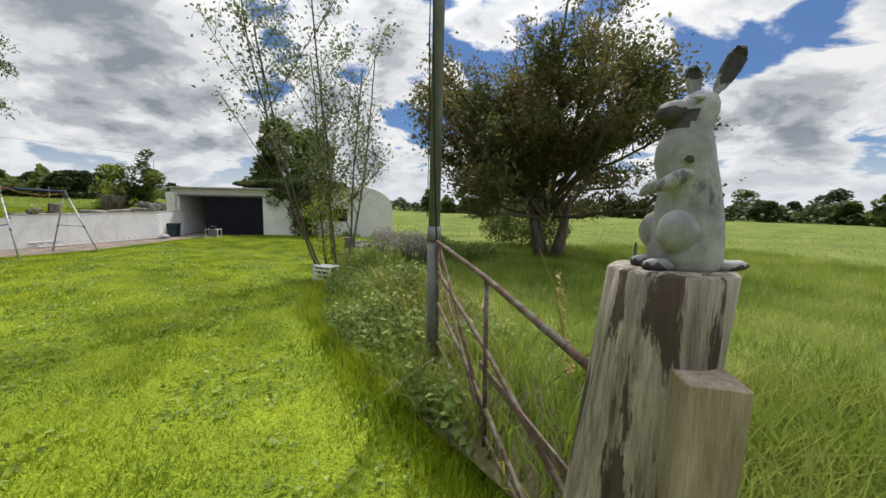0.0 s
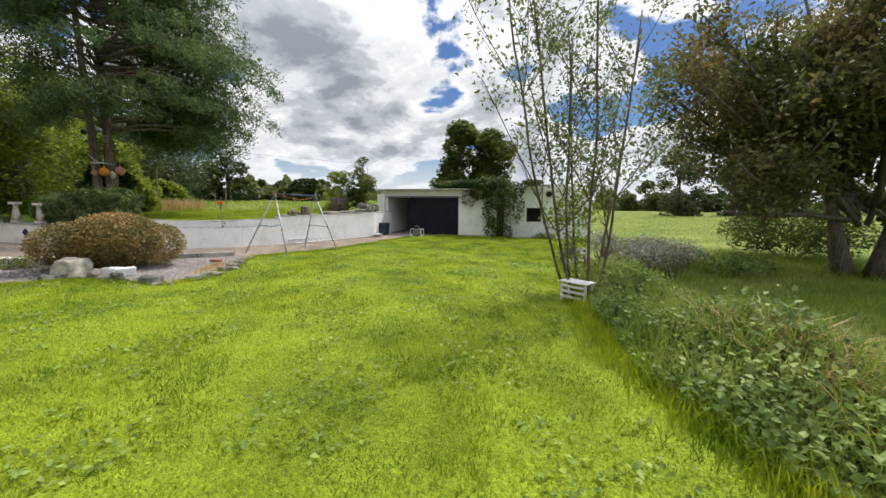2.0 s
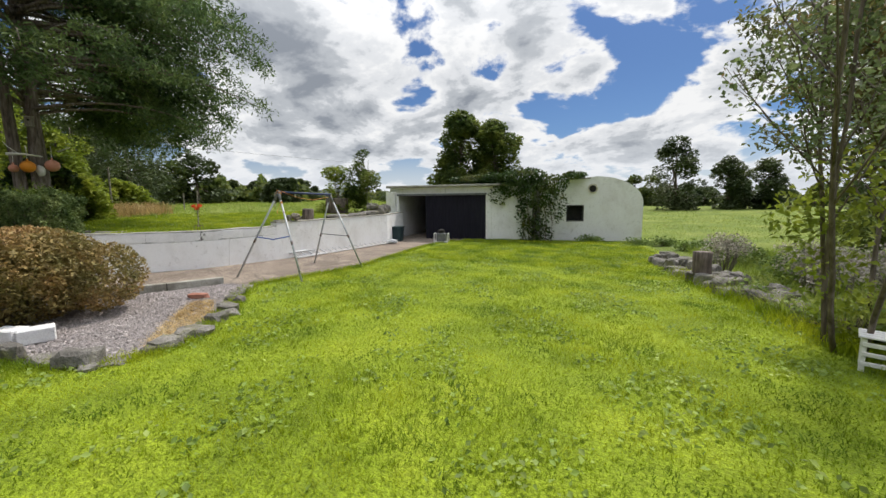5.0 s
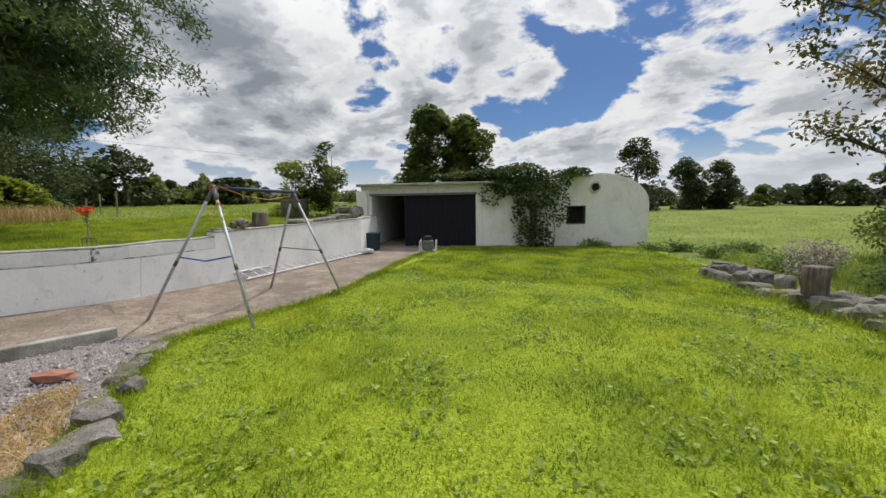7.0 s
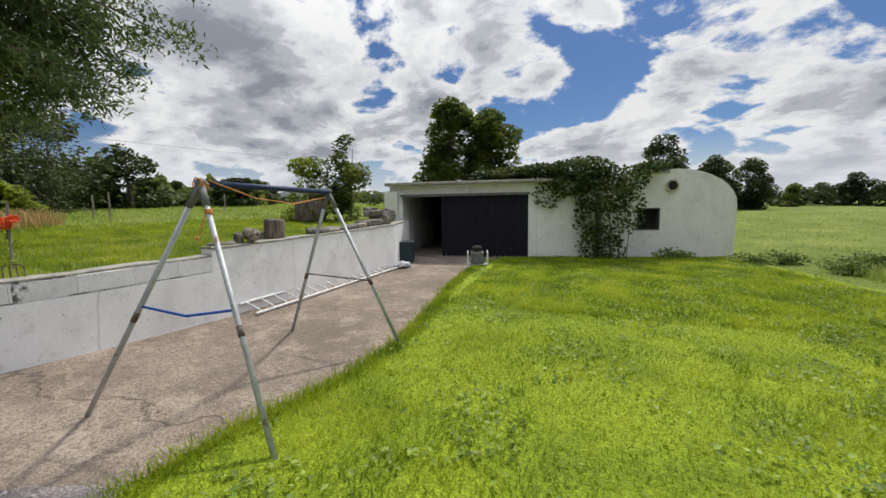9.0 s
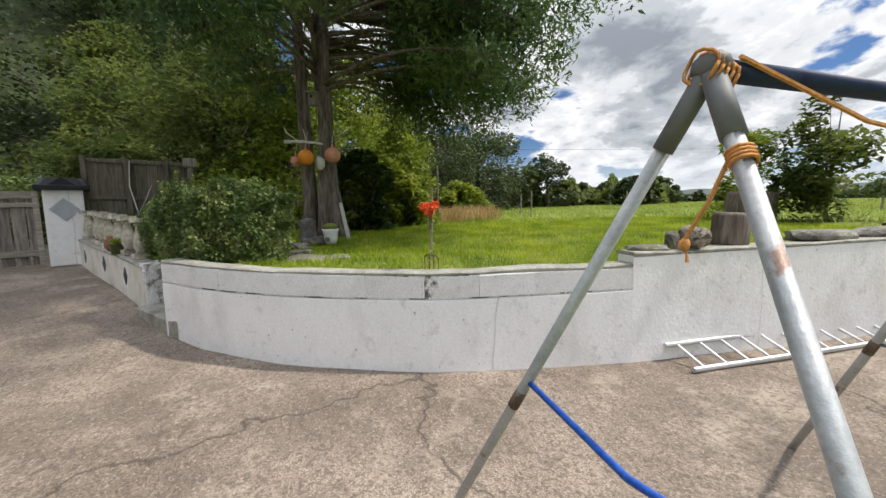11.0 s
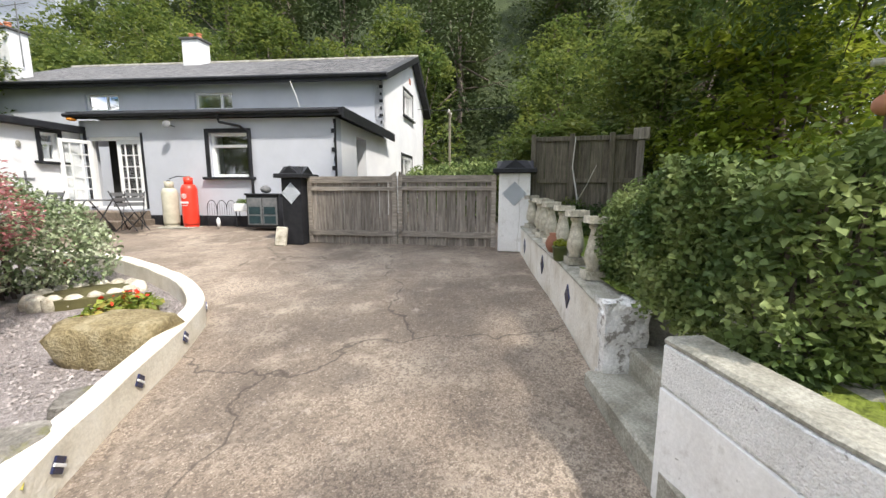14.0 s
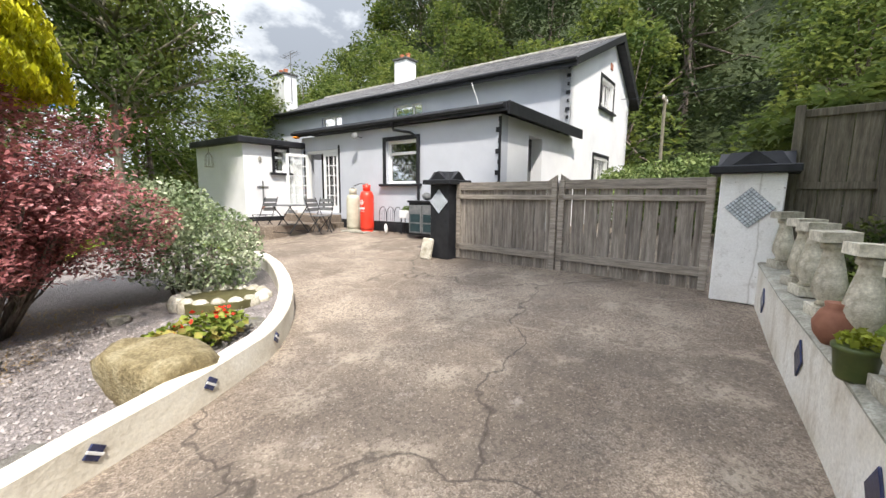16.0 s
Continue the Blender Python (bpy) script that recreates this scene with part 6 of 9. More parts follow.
    for side in (-1, 1):
        sphere(0.009, (-0.030, side * 0.040, 0.393), (1.5, 0.6, 0.7), 2, 0, 2, 1, h)      # brow over the eye
    for y, lean, cx, cz, lz, wz in ((-0.014, 29, 0.046, 0.458, 0.062, 0.021), (0.022, -6, -0.008, 0.440, 0.042, 0.018)):
        b = bmesh.new()
        bmesh.ops.create_icosphere(b, subdivisions=4, radius=1.0)
        for v in b.verts:
            hollow = -0.35 if v.co.y < -0.2 and abs(v.co.x) < 0.65 and abs(v.co.z) < 0.8 else 1.0
            ragged = 1 + 0.12 * noise.noise(v.co * 5)
            v.co = Vector((v.co.x * wz * (1 + 0.35 * v.co.z) * ragged, v.co.y * 0.010 * hollow, v.co.z * lz * ragged))
        bmesh.ops.transform(b, matrix=Matrix.Translation((cx, y, cz)) @ pose(0, 0, 0, 0, lean), verts=b.verts)
        join(h, b)
    hare = tagged(part("hare_statue", h, "rabbit", None, smooth=True), label="weathered grey sitting hare statue on a timber post", category="statue")
    hare.data.materials.append(M["rabbit_dark"])
    for p_ in hare.data.polygons:
        c_ = p_.center
        muzzle = ((c_.x + 0.080) / 0.046) ** 2 + ((c_.z - 0.352) / 0.026) ** 2 < 1
        ear = c_.z > 0.43 and c_.x > 0.028 or c_.z > 0.452
        hole = abs(c_.x + 0.050) < 0.02 and abs(c_.z - 0.256) < 0.013 and c_.y < -0.0565
        under = c_.z < 0.02 and (c_.x < -0.085 or c_.x > 0.08)
        if muzzle or ear or hole or under:
            p_.material_index = 1
    hare.matrix_world = pose(px + 0.03, py - 0.01, top + 0.002, 0, 0, 4) @ Matrix.Scale(0.87, 4)
    # tall steel pole with cables
    x, y = 0.135, 5.17
    p = empty("steel_pole", x, y, -0.1, label="tall grey-painted steel pole with cables tied along it", category="pole")
    part("tube", tube([(0, 0, 0), (0.0, 0, 1.4)], 0.058, n=16), "pole_paint", p, smooth=True)
    part("tube", tube([(0.0, 0, 1.36), (0.02, 0.04, 6.5)], 0.052, 0.05, n=16), "pole_paint", p, smooth=True)
    part("collar", tube([(0, 0, 1.28), (0, 0, 1.42)], 0.064, n=16), "pole_paint", p, smooth=True)
    part("cable", tube([(-0.055, -0.03, 6.4), (-0.058, -0.035, 4.2), (-0.062, -0.03, 3.0), (-0.05, -0.045, 2.4), (-0.06, -0.03, 1.5)], 0.007, n=5), "black", p)
    part("cable", tube([(-0.035, -0.05, 6.4), (-0.02, -0.06, 4.5), (-0.03, -0.06, 3.2), (0.0, -0.062, 2.0), (0.03, -0.06, 1.3), (0.035, -0.055, 0.7)], 0.007, n=5), "black", p)
    # rusty field gate between the pole and the post
    A, B = Vector((0.17, 5.1, 0)), Vector((0.95, 2.72, 0))
    g = empty("field_gate", 0, 0, 0, label="rusty tubular steel field gate with bent bars", category="gate")
    def P(f, z):
        q_ = A.lerp(B, f)
        return (q_.x, q_.y, z)
    part("top_bar", tube([P(0, 1.19), P(0.5, 1.11), P(1, 0.985)], 0.017, n=10), "rust", g, smooth=True)
    part("bar", tube([P(0, 0.94), P(0.5, 0.72), P(1, 0.42)], 0.014, n=8), "rust", g, smooth=True)
    part("bar", tube([P(0, 0.66), P(0.4, 0.46), P(0.75, 0.22), P(1, 0.05)], 0.014, n=8), "rust", g, smooth=True)
    part("bar", tube([P(0.02, 0.30), P(0.98, 0.12)], 0.012, n=8), "rust", g, smooth=True)
    part("upright", tube([P(0.52, 1.10), P(0.54, 0.08)], 0.014, n=8), "rust", g, smooth=True)
    part("upright", tube([P(0.02, 1.2), P(0.02, 0.1)], 0.016, n=8), "rust", g, smooth=True)
    part("brace", tube([P(0.03, 1.18), P(0.28, 0.75), P(0.52, 0.30)], 0.011, n=8), "rust", g, smooth=True)
    part("brace", tube([P(0.03, 1.0), P(0.35, 0.5), P(0.6, 0.1)], 0.009, n=8), "rust", g, smooth=True)
    flat = box((B - A).length * 0.5, 0.012, 0.045, 0, 0, 0, 0.002)
    bmesh.ops.transform(flat, matrix=Matrix.Translation(Vector(P(0.74, 0.56))) @ pose(0, 0, 0, 0, 0, math.degrees(math.atan2((B - A).y, (B - A).x))) , verts=flat.verts)
    part("flat_bar", flat, "rust", g, "flat rusty steel bar")
    # tall dry grass stalk
    s = empty("grass_stalk", 1.08, 3.9, 0.0, label="tall dry seeding grass stalk", category="grass stalk")
    part("stem", tube([(0, 0, 0), (-0.02, 0, 0.6), (-0.12, 0, 1.05), (-0.22, 0, 1.28)], 0.005, 0.002, n=4), "dry_blade", s)
    pts = np.array([(-0.01 - 0.10 * f + RNG.normal(0, .01), RNG.normal(0, .01), 0.55 + 0.6 * f) for f in np.linspace(0, 1, 60)])
    foliage("seed_head", pts, 0.035, "dry_blade", s)


build_field_gate()


# ---- brambles, stool, rockery ----
def bank_z(x, y):
    """The bramble bank that runs from the gate towards the sapling."""
    ax, ay, bx, by = 0.9, 3.7, -2.4, 10.2
    dx, dy = bx - ax, by - ay
    t = np.clip(((x - ax) * dx + (y - ay) * dy) / (dx * dx + dy * dy), 0, 1)
    nx, ny = dy / math.hypot(dx, dy), -dx / math.hypot(dx, dy)          # towards the field
    c = (x - ax - t * dx) * nx + (y - ay - t * dy) * ny
    h = 0.42 * np.exp(-((c - 0.25) / 0.62) ** 2) * (0.65 + 0.35 * np.sin(t * 14 + 1)) + 0.12 * np.exp(-((c - 1.2) / 1.2) ** 2)
    u = ((x - ax) * dx + (y - ay) * dy) / (dx * dx + dy * dy)
    return zg(x, y) + h * np.clip((1.16 - u) / 0.2, 0.0, 1.0)


BANK = curve_round([(1.1, 2.95), (0.45, 3.85), (-0.35, 4.95), (-1.15, 5.9), (-1.75, 7.2), (-2.2, 8.6), (-2.35, 9.6), (-3.0, 11.2), (-3.3, 13.0), (-2.2, 13.2), (-1.3, 10.0), (-0.1, 7.7), (0.9, 5.9), (0.9, 4.2), (1.25, 3.0)], 2)
sheet("bramble_bank_ground", BANK, lambda x, y: bank_z(x, y), 0.12, "soil", label="low earth bank under brambles", category="ground")


def build_brambles():
    x, y = scatter(BANK, 85000)
    keep = (RNG.uniform(0, 1, len(x)) < np.where(y < 9.5, 1.0, 0.3)) & ((y > 5.1) | (x < 0.12 + (5.1 - y) * 0.30))
    x, y = x[keep], y[keep]
    z = bank_z(x, y) + np.abs(RNG.normal(0.08, 0.09, len(x))) * (1 + 0.6 * np.sin(x * 3.1 + y * 1.7) * np.sin(y * 2.3 - x))
    e = empty("bramble_patch", 0, 0, 0, label="sprawling bank of brambles, nettles and ivy", category="brambles")
    V, F = leaves(np.stack([x, y, z], 1), 0.064, flat=0.8, aspect=0.7, fold=0.3)
    tagged(link("leaves", mesh_np("leaves", V, F), "leaf_bramble", e), kind="stuff")
    b = bmesh.new()
    rng = random.Random(13)
    for i in range(50):
        f = rng.random()
        px, py = 0.9 + (-3.2) * f + rng.uniform(-.2, 1.0), 3.7 + 6.3 * f + rng.uniform(-.3, .5)
        a, l = rng.uniform(0, 6.28), rng.uniform(0.5, 1.2)
        z0 = float(bank_z(np.array(px), np.array(py)))
        tube([(px, py, z0), (px + 0.4 * l * math.cos(a), py + 0.4 * l * math.sin(a), z0 + rng.uniform(.15, .4)), (px + l * math.cos(a), py + l * math.sin(a), z0 + rng.uniform(0, .15))], 0.004, 0.002, n=3, bm=b)
    tagged(part("cane_tangle", b, "rust", e), kind="stuff")
    x, y = scatter(BANK, 22000)
    V, F = blades(x, y, bank_z(x, y), 0.30, 0.012, lean=0.8)
    tagged(link("grass", mesh_np("grass", V, F), "field_blade", e), kind="stuff")
    x, y = scatter([(0.1, 5.0), (-1.2, 7.6), (0.2, 7.6), (0.9, 5.3)], 1800)
    V, F = blades(x, y, bank_z(x, y) + 0.05, 0.22, 0.01, lean=1.6)
    tagged(link("dead_grass", mesh_np("dead_grass", V, F), "dry_blade", e), kind="stuff")


build_brambles()


def build_stool():
    e = empty("slatted_stool", -2.5, 9.2, float(zg(-2.5, 9.2)) + 0.02, -22, label="low white weathered slatted stool in the grass", category="stool")
    for i in range(4):
        part("slat", box(0.5, 0.06, 0.02, 0, -0.12 + i * 0.08, 0.36, 0.004), "white_paint", e)
    for x in (-0.21, 0.21):
        for y in (-0.11, 0.11):
            part("leg", box(0.04, 0.04, 0.36, x, y, 0, 0.004), "white_paint", e)
    for z in (0.1, 0.19, 0.28):
        part("side_slat", box(0.44, 0.02, 0.04, 0, -0.13, z, 0.004), "white_paint", e)


build_stool()


def stones(places, group, label, seed):
    rng = random.Random(seed)
    for i, (x, y, z, sx, sy, sz, turn) in enumerate(places):
        ob = part("stone", rock(sx, sy, sz, seed + i * 1.7), "stone")
        ob.matrix_world = pose(x, y, z, rng.uniform(-6, 6), rng.uniform(-6, 6), turn)
        tagged(ob, label=label, category="stone", group=group)


def along_line(pts, n, rng, jitter, size, height):
    tot = resample(pts, 0.05)
    out = []
    for i in range(n):
        x, y = tot[int((i + 0.5) / n * (len(tot) - 1))]
        s = rng.uniform(0.7, 1.3) * size
        x, y = x + rng.uniform(-jitter, jitter), y + rng.uniform(-jitter, jitter)
        out.append((x, y, float(zg(x, y)) - 0.02, s, s * rng.uniform(0.6, 0.9), height * rng.uniform(0.6, 1.3), rng.uniform(0, 360)))
    return out


rng5 = random.Random(55)
ROCKERY = [(-4.0, 15.9), (-3.75, 15.0), (-3.5, 14.0), (-3.3, 13.2), (-3.1, 12.4), (-2.8, 11.5), (-2.3, 10.7)]
pl = along_line(ROCKERY, 24, rng5, 0.08, 0.42, 0.26) + along_line([(x + 0.3, y + 0.1) for x, y in ROCKERY], 18, rng5, 0.12, 0.36, 0.32)
pl += [(x + 0.1, y, z + 0.2, sx * .8, sy * .8, sz * .7, a) for x, y, z, sx, sy, sz, a in along_line([(-3.9, 15.9), (-3.5, 14.5)], 6, rng5, 0.1, 0.4, 0.25)]
stones(pl, "rockery stones", "rough grey rockery stone at the lawn's edge", 3)


def build_stump():
    x, y = -3.35, 13.25
    e = empty("stump_planter", x, y, float(zg(x, y)), label="cut log standing upright among rockery stones", category="log")
    b = bmesh.new()
    lathe([(0.18, 0), (0.16, 0.2), (0.15, 0.5), (0.17, 0.66), (0.13, 0.67)], 16, b)
    for v in b.verts:
        v.co.x *= 1 + 0.2 * noise.noise(v.co * 5)
        v.co.y *= 1 + 0.2 * noise.noise(v.co * 5 + Vector((3, 0, 0)))
    part("timber", b, "bark", e, smooth=True)
    for k, (x, y, n, r) in enumerate(((-2.7, 14.7, 1400, 0.45), (-1.6, 13.6, 1500, 0.6), (-1.0, 12.7, 1200, 0.55), (-1.9, 12.0, 700, 0.4))):
        shrub("seeding_weed", x, y, float(zg(x, y)), [(0, 0, 0.75, r, r, 0.22), (0.25, 0.1, 0.6, r * .7, r * .7, 0.2), (-.2, -.1, .5, r * .7, r * .7, .25)], n, 0.05, "seed_head",
              "dry plant gone to fluffy white seed", stems=14, category="weed", bark="bark_pale", seed=k, group="seeding weeds", shell=0.2)
    for k, (x, y) in enumerate(((-1.5, 14.5), (-0.8, 15.6), (-2.2, 16.6), (0.3, 14.0))):
        shrub("field_shrub", x, y, float(zg(x, y)), [(0, 0, 0.3, 0.7, 0.6, 0.3), (0.4, 0.2, 0.25, 0.5, 0.5, 0.25)], 1200, 0.09, "leaf_bramble", "low scrubby growth at the field edge", stems=5, seed=k + 9, group="field shrubs", shell=0.2)


build_stump()
# bush and willow at the far side of the lawn
shrub("field_bush", 2.6, 19.6, -0.25, [(0, 0, 1.1, 1.6, 1.5, 1.0), (1.1, .3, .8, 1.2, 1.2, .8), (-1.0, .2, .8, 1.0, 1.0, .7)], 6000, 0.12, "leaf_wood", "dark green bush at the edge of the field", stems=9, seed=71, shell=0.35)


# ---- ivy on the shed ----
def build_ivy():
    e = empty("ivy_mass", -9.2, 20.1, -0.2, label="heavy mass of ivy and creeper over the shed roof and wall", category="ivy")
    blobs = [(1.1, -0.1, 0.5, 0.55, 0.3, 0.6), (1.2, -0.15, 1.2, 0.75, 0.35, 0.7), (1.3, 0.0, 1.9, 0.9, 0.5, 0.55), (0.4, 0.1, 2.2, 0.9, 0.6, 0.35), (-0.6, 0.5, 2.55, 0.9, 0.7, 0.3),
             (-1.5, 0.9, 2.6, 0.9, 0.8, 0.22), (-0.2, -0.1, 1.9, 0.5, 0.25, 0.4), (0.7, 0.4, 2.6, 1.0, 0.8, 0.4), (1.8, 0.2, 2.3, 0.7, 0.5, 0.4), (2.1, 0.35, 1.4, 0.35, 0.3, 0.7), (1.5, .1, .3, .5, .3, .4), (2.6, 0.8, 2.65, 0.5, 0.5, 0.15), (-1.4, 0.1, 2.62, 0.7, 0.4, 0.16), (-0.5, 0.0, 2.62, 0.7, 0.4, 0.22), (0.5, -0.1, 2.55, 0.8, 0.4, 0.3), (-2.2, 0.6, 2.62, 0.5, 0.5, 0.12)]
    foliage("leaf_mass", crown_points(11000, blobs, 0.5), 0.10, "leaf_ivy", e, flat=0.2, aspect=0.8)
    b = bmesh.new()
    for i in range(6):
        x = 0.8 + 0.22 * i
        tube([(x, -0.15, 0), (x + 0.05, -0.2, 0.8), (x - 0.1, -0.1, 1.6), (x - 0.3, 0.2, 2.3)], 0.02, 0.008, n=5, bm=b)
    part("vine", b, "bark", e)


build_ivy()
for k, (x, y) in enumerate(((-4.3, 20.3), (-3.4, 20.9), (-2.4, 20.2), (-2.9, 19.3), (-6.0, 20.9), (-1.5, 21.0))):
    shrub("rough_grass_clump", x, y, float(zg(x, y)), [(0, 0, 0.15, 0.5, 0.4, 0.2), (0.3, 0.1, 0.1, 0.4, 0.4, 0.15)], 500, 0.1, "leaf_bramble", "clump of docks and rough grass", stems=3, category="weeds", seed=k, group="rough clumps", shell=0.1)


# ---- things by the shed ----
def build_shed_things():
    e = empty("wheelie_bin", -13.2, 18.0, float(zg(-13.2, 18.0)), 12, label="dark green plastic recycling box by the wall", category="bin")
    b = box(0.5, 0.42, 0.55, 0, 0, 0)
    for v in b.verts:
        if v.co.z > 0.3:
            v.co.x *= 1.15
            v.co.y *= 1.12
    bmesh.ops.bevel(b, geom=b.edges[:], offset=0.02, segments=1, affect="EDGES")
    part("body", b, "green_bin", e)
    part("lid", box(0.62, 0.52, 0.05, 0, 0, 0.55, 0.015), "green_bin", e)
    e = empty("mower", -11.0, 17.7, float(zg(-11.0, 17.7)), 15, label="small dark garden roller machine on a pale frame", category="machine")
    part("body", box(0.34, 0.3, 0.34, 0, 0, 0.1, 0.04), "paint_grey", e)
    part("cover", lathe([(0.14, 0), (0.13, 0.1), (0.05, 0.14)], 14, at=(0, 0, 0.44)), "dark", e)
    for x in (-0.24, 0.26):
        part("frame_side", tube([(x, -0.2, 0), (x, -0.2, 0.42), (x, 0.2, 0.42), (x, 0.2, 0)], 0.015, n=6), "white_paint", e)
    part("base", box(0.5, 0.3, 0.04, 0, 0, 0.08, 0.01), "alu", e)
    # ladder lying against the foot of the wall
    A, B = Vector((-13.0, 12.45, float(zg(-13, 12.45)))), Vector((-12.88, 16.9, float(zg(-12.9, 16.9))))
    l = empty("ladder", 0, 0, 0, label="aluminium ladder lying on edge along the wall", category="ladder")
    up = Vector((-0.30, 0, 0.15))
    for o in (Vector((0, 0, 0.03)), up):
        part("stile", tube([A + o, B + o], 0.024, n=8), "alu", l)
    for i in range(17):
        p = A.lerp(B, (i + 0.5) / 17)
        part("rung", tube([p + Vector((0, 0, 0.03)), p + up], 0.013, n=6), "alu", l)
    c = sphere(0.16, (-12.85, 17.15, float(zg(-12.85, 17.15)) + 0.07), (1.3, 1.5, 0.5), 3, 0.6, 4, 3)
    tagged(part("crumpled_sheet", c, "cloth", smooth=True), label="crumpled pale cloth at the end of the ladder", category="cloth")


build_shed_things()


# ---- swing frame ----
def build_swing():
    ap, bp = Vector((-11.22, 10.33, 1.74)), Vector((-11.2, 11.85, 1.70))
    feet = [(ap, Vector((-10.27, 9.9, 0.0)), 0.3), (ap, Vector((-12.1, 9.9, 0.0)), 0.3), (bp, Vector((-10.4, 11.95, 0)), 0.3), (bp, Vector((-12.02, 12.07, 0)), 0.3)]
    e = empty("swing_frame", 0, 0, 0, label="old galvanised swing frame with a blue top bar, no swings", category="swing frame")
    for top, f, _ in feet:
        f = Vector((f.x, f.y, float(zg(f.x, f.y)) + 0.0))
        d = (f - top).normalized()
        leg = part("leg", tube([top + d * 0.05, f], 0.0195, n=12), "galv", e, smooth=True)
        part("socket", tube([top - d * 0.0, top + d * 0.2], 0.026, n=12), "paint_grey", leg, "grey cast socket", smooth=True)
        j = top.lerp(f, 0.56)
        part("rust_band", tube([j - d * 0.03, j + d * 0.05], 0.0215, n=12), "rust", leg, "rusty joint", smooth=True)
    part("top_bar", tube([ap + Vector((0, -0.02, 0.0)), bp + Vector((0, 0.02, 0))], 0.026, n=14), "blue_tube", e, "dark blue painted top bar", smooth=True)
    for p in (ap, bp):
        part("knuckle", sphere(0.038, p + Vector((0, 0, 0.005)), (1.2, 1.0, 0.9), 2), "paint_grey", e, smooth=True)
    # stay tubes: a blue one in front, a dark one behind
    def on(i, f):
        top, ft, _ = feet[i]
        return top.lerp(Vector((ft.x, ft.y, float(zg(ft.x, ft.y)))), f)
    part("stay", tube([on(1, 0.52), on(1, 0.52).lerp(on(0, 0.5), 0.5) + Vector((0, -0.0, -0.05)), on(0, 0.49)], 0.010, n=8), "blue_rope", e, "bright blue stay hose", smooth=True)
    part("stay", tube([on(3, 0.55), on(2, 0.56)], 0.009, n=8), "paint_grey", e, smooth=True)
    # orange rope lashings
    b = bmesh.new()
    for k in range(5):
        o = ap + Vector((0.0, 0.0, 0.0))
        pts = [o + Vector((0.042 * math.cos(a), (-0.03 + 0.015 * k) + 0.006 * math.sin(3 * a), 0.038 * math.sin(a) - 0.006 * k)) for a in [2 * math.pi * i / 14 for i in range(15)]]
        tube(pts, 0.0045, n=5, bm=b)
    d = (Vector((-10.27, 9.9, 0)) - ap).normalized()
    for k in range(4):
        o = ap + d * (0.24 + 0.009 * k)
        q = d.to_track_quat("Z", "Y")
        tube([o + q @ Vector((0.024 * math.cos(a), 0.024 * math.sin(a), 0)) for a in [2 * math.pi * i / 12 for i in range(13)]], 0.0045, n=5, bm=b)
    lash = part("rope_lashing", b, "orange_rope", e, "orange rope lashing", smooth=True)
    o = ap + d * 0.26
    part("loose_end", tube([o + Vector((-0.03, 0, 0)), o + Vector((-0.05, -0.02, -0.08)), o + Vector((-0.10, -0.03, -0.17)), o + Vector((-0.09, -0.03, -0.22))], 0.005, n=5), "orange_rope", lash)
    part("knot", sphere(0.013, o + Vector((-0.10, -0.03, -0.18)), (1, 1, 1.3), 2, 0.3, 5), "orange_rope", lash)
    part("slack_rope", tube([ap + Vector((0.03, 0.05, 0.02)), ap.lerp(bp, 0.3) + Vector((0.05, 0, -0.10)), ap.lerp(bp, 0.6) + Vector((0.05, 0, -0.14)), bp + Vector((0, -0.06, -0.06))], 0.006, n=5), "orange_rope", lash)


build_swing()


# ---- on and behind the wall ----
def log_piece(x, y, z, r, l, turn, seed, name, label, mat="bark"):
    b = lathe([(r * 0.95, 0), (r, 0.1 * l), (r * 0.97, 0.9 * l), (r * 0.9, l)], 14)
    for v in b.verts:
        v.co.x *= 1 + 0.15 * noise.noise(v.co * 6 + Vector((seed, 0, 0)))
        v.co.y *= 1 + 0.15 * noise.noise(v.co * 6 + Vector((0, seed, 0)))
    ob = part(name, b, mat, smooth=True)
    ob.matrix_world = pose(x, y, z, *turn)
    tagged(ob, label=label, category="log")


log_piece(-13.55, 12.95, 1.12, 0.10, 0.36, (90, 0, 60), 2, "log", "short pale log lying on the wall", "weathered")
log_piece(-13.50, 13.45, 1.0, 0.17, 0.33, (0, 4, 20), 5, "log_stump", "split bark-covered log standing on the wall", "bark")
stones([(-13.5, 12.4, 0.99, 0.42, 0.2, 0.06, 85), (-13.5, 12.72, 0.99, 0.14, 0.12, 0.18, 10), (-13.35, 14.6, 1.0, 0.9, 0.3, 0.12, 85), (-13.3, 15.6, 1.0, 0.9, 0.3, 0.13, 88), (-13.35, 16.4, 1.02, 0.8, 0.35, 0.16, 84), (-13.4, 17.0, 1.02, 0.5, 0.35, 0.3, 40),
        (-13.6, 17.5, 1.03, 0.5, 0.35, 0.34, 70), (-13.45, 16.8, 1.25, 0.5, 0.3, 0.14, 20), (-13.7, 18.0, 1.05, 0.5, 0.4, 0.35, 10), (-14.1, 13.9, .93, .5, .3, .16, 30), (-13.8, 17.3, 1.3, .4, .3, .16, 60)], "wall-top stones", "flat grey stone laid on the wall top", 61)
log_piece(-17.9, 20.0, 0.95, 0.55, 0.75, (0, 3, 20), 8, "tree_stump", "broad old tree stump in the field")


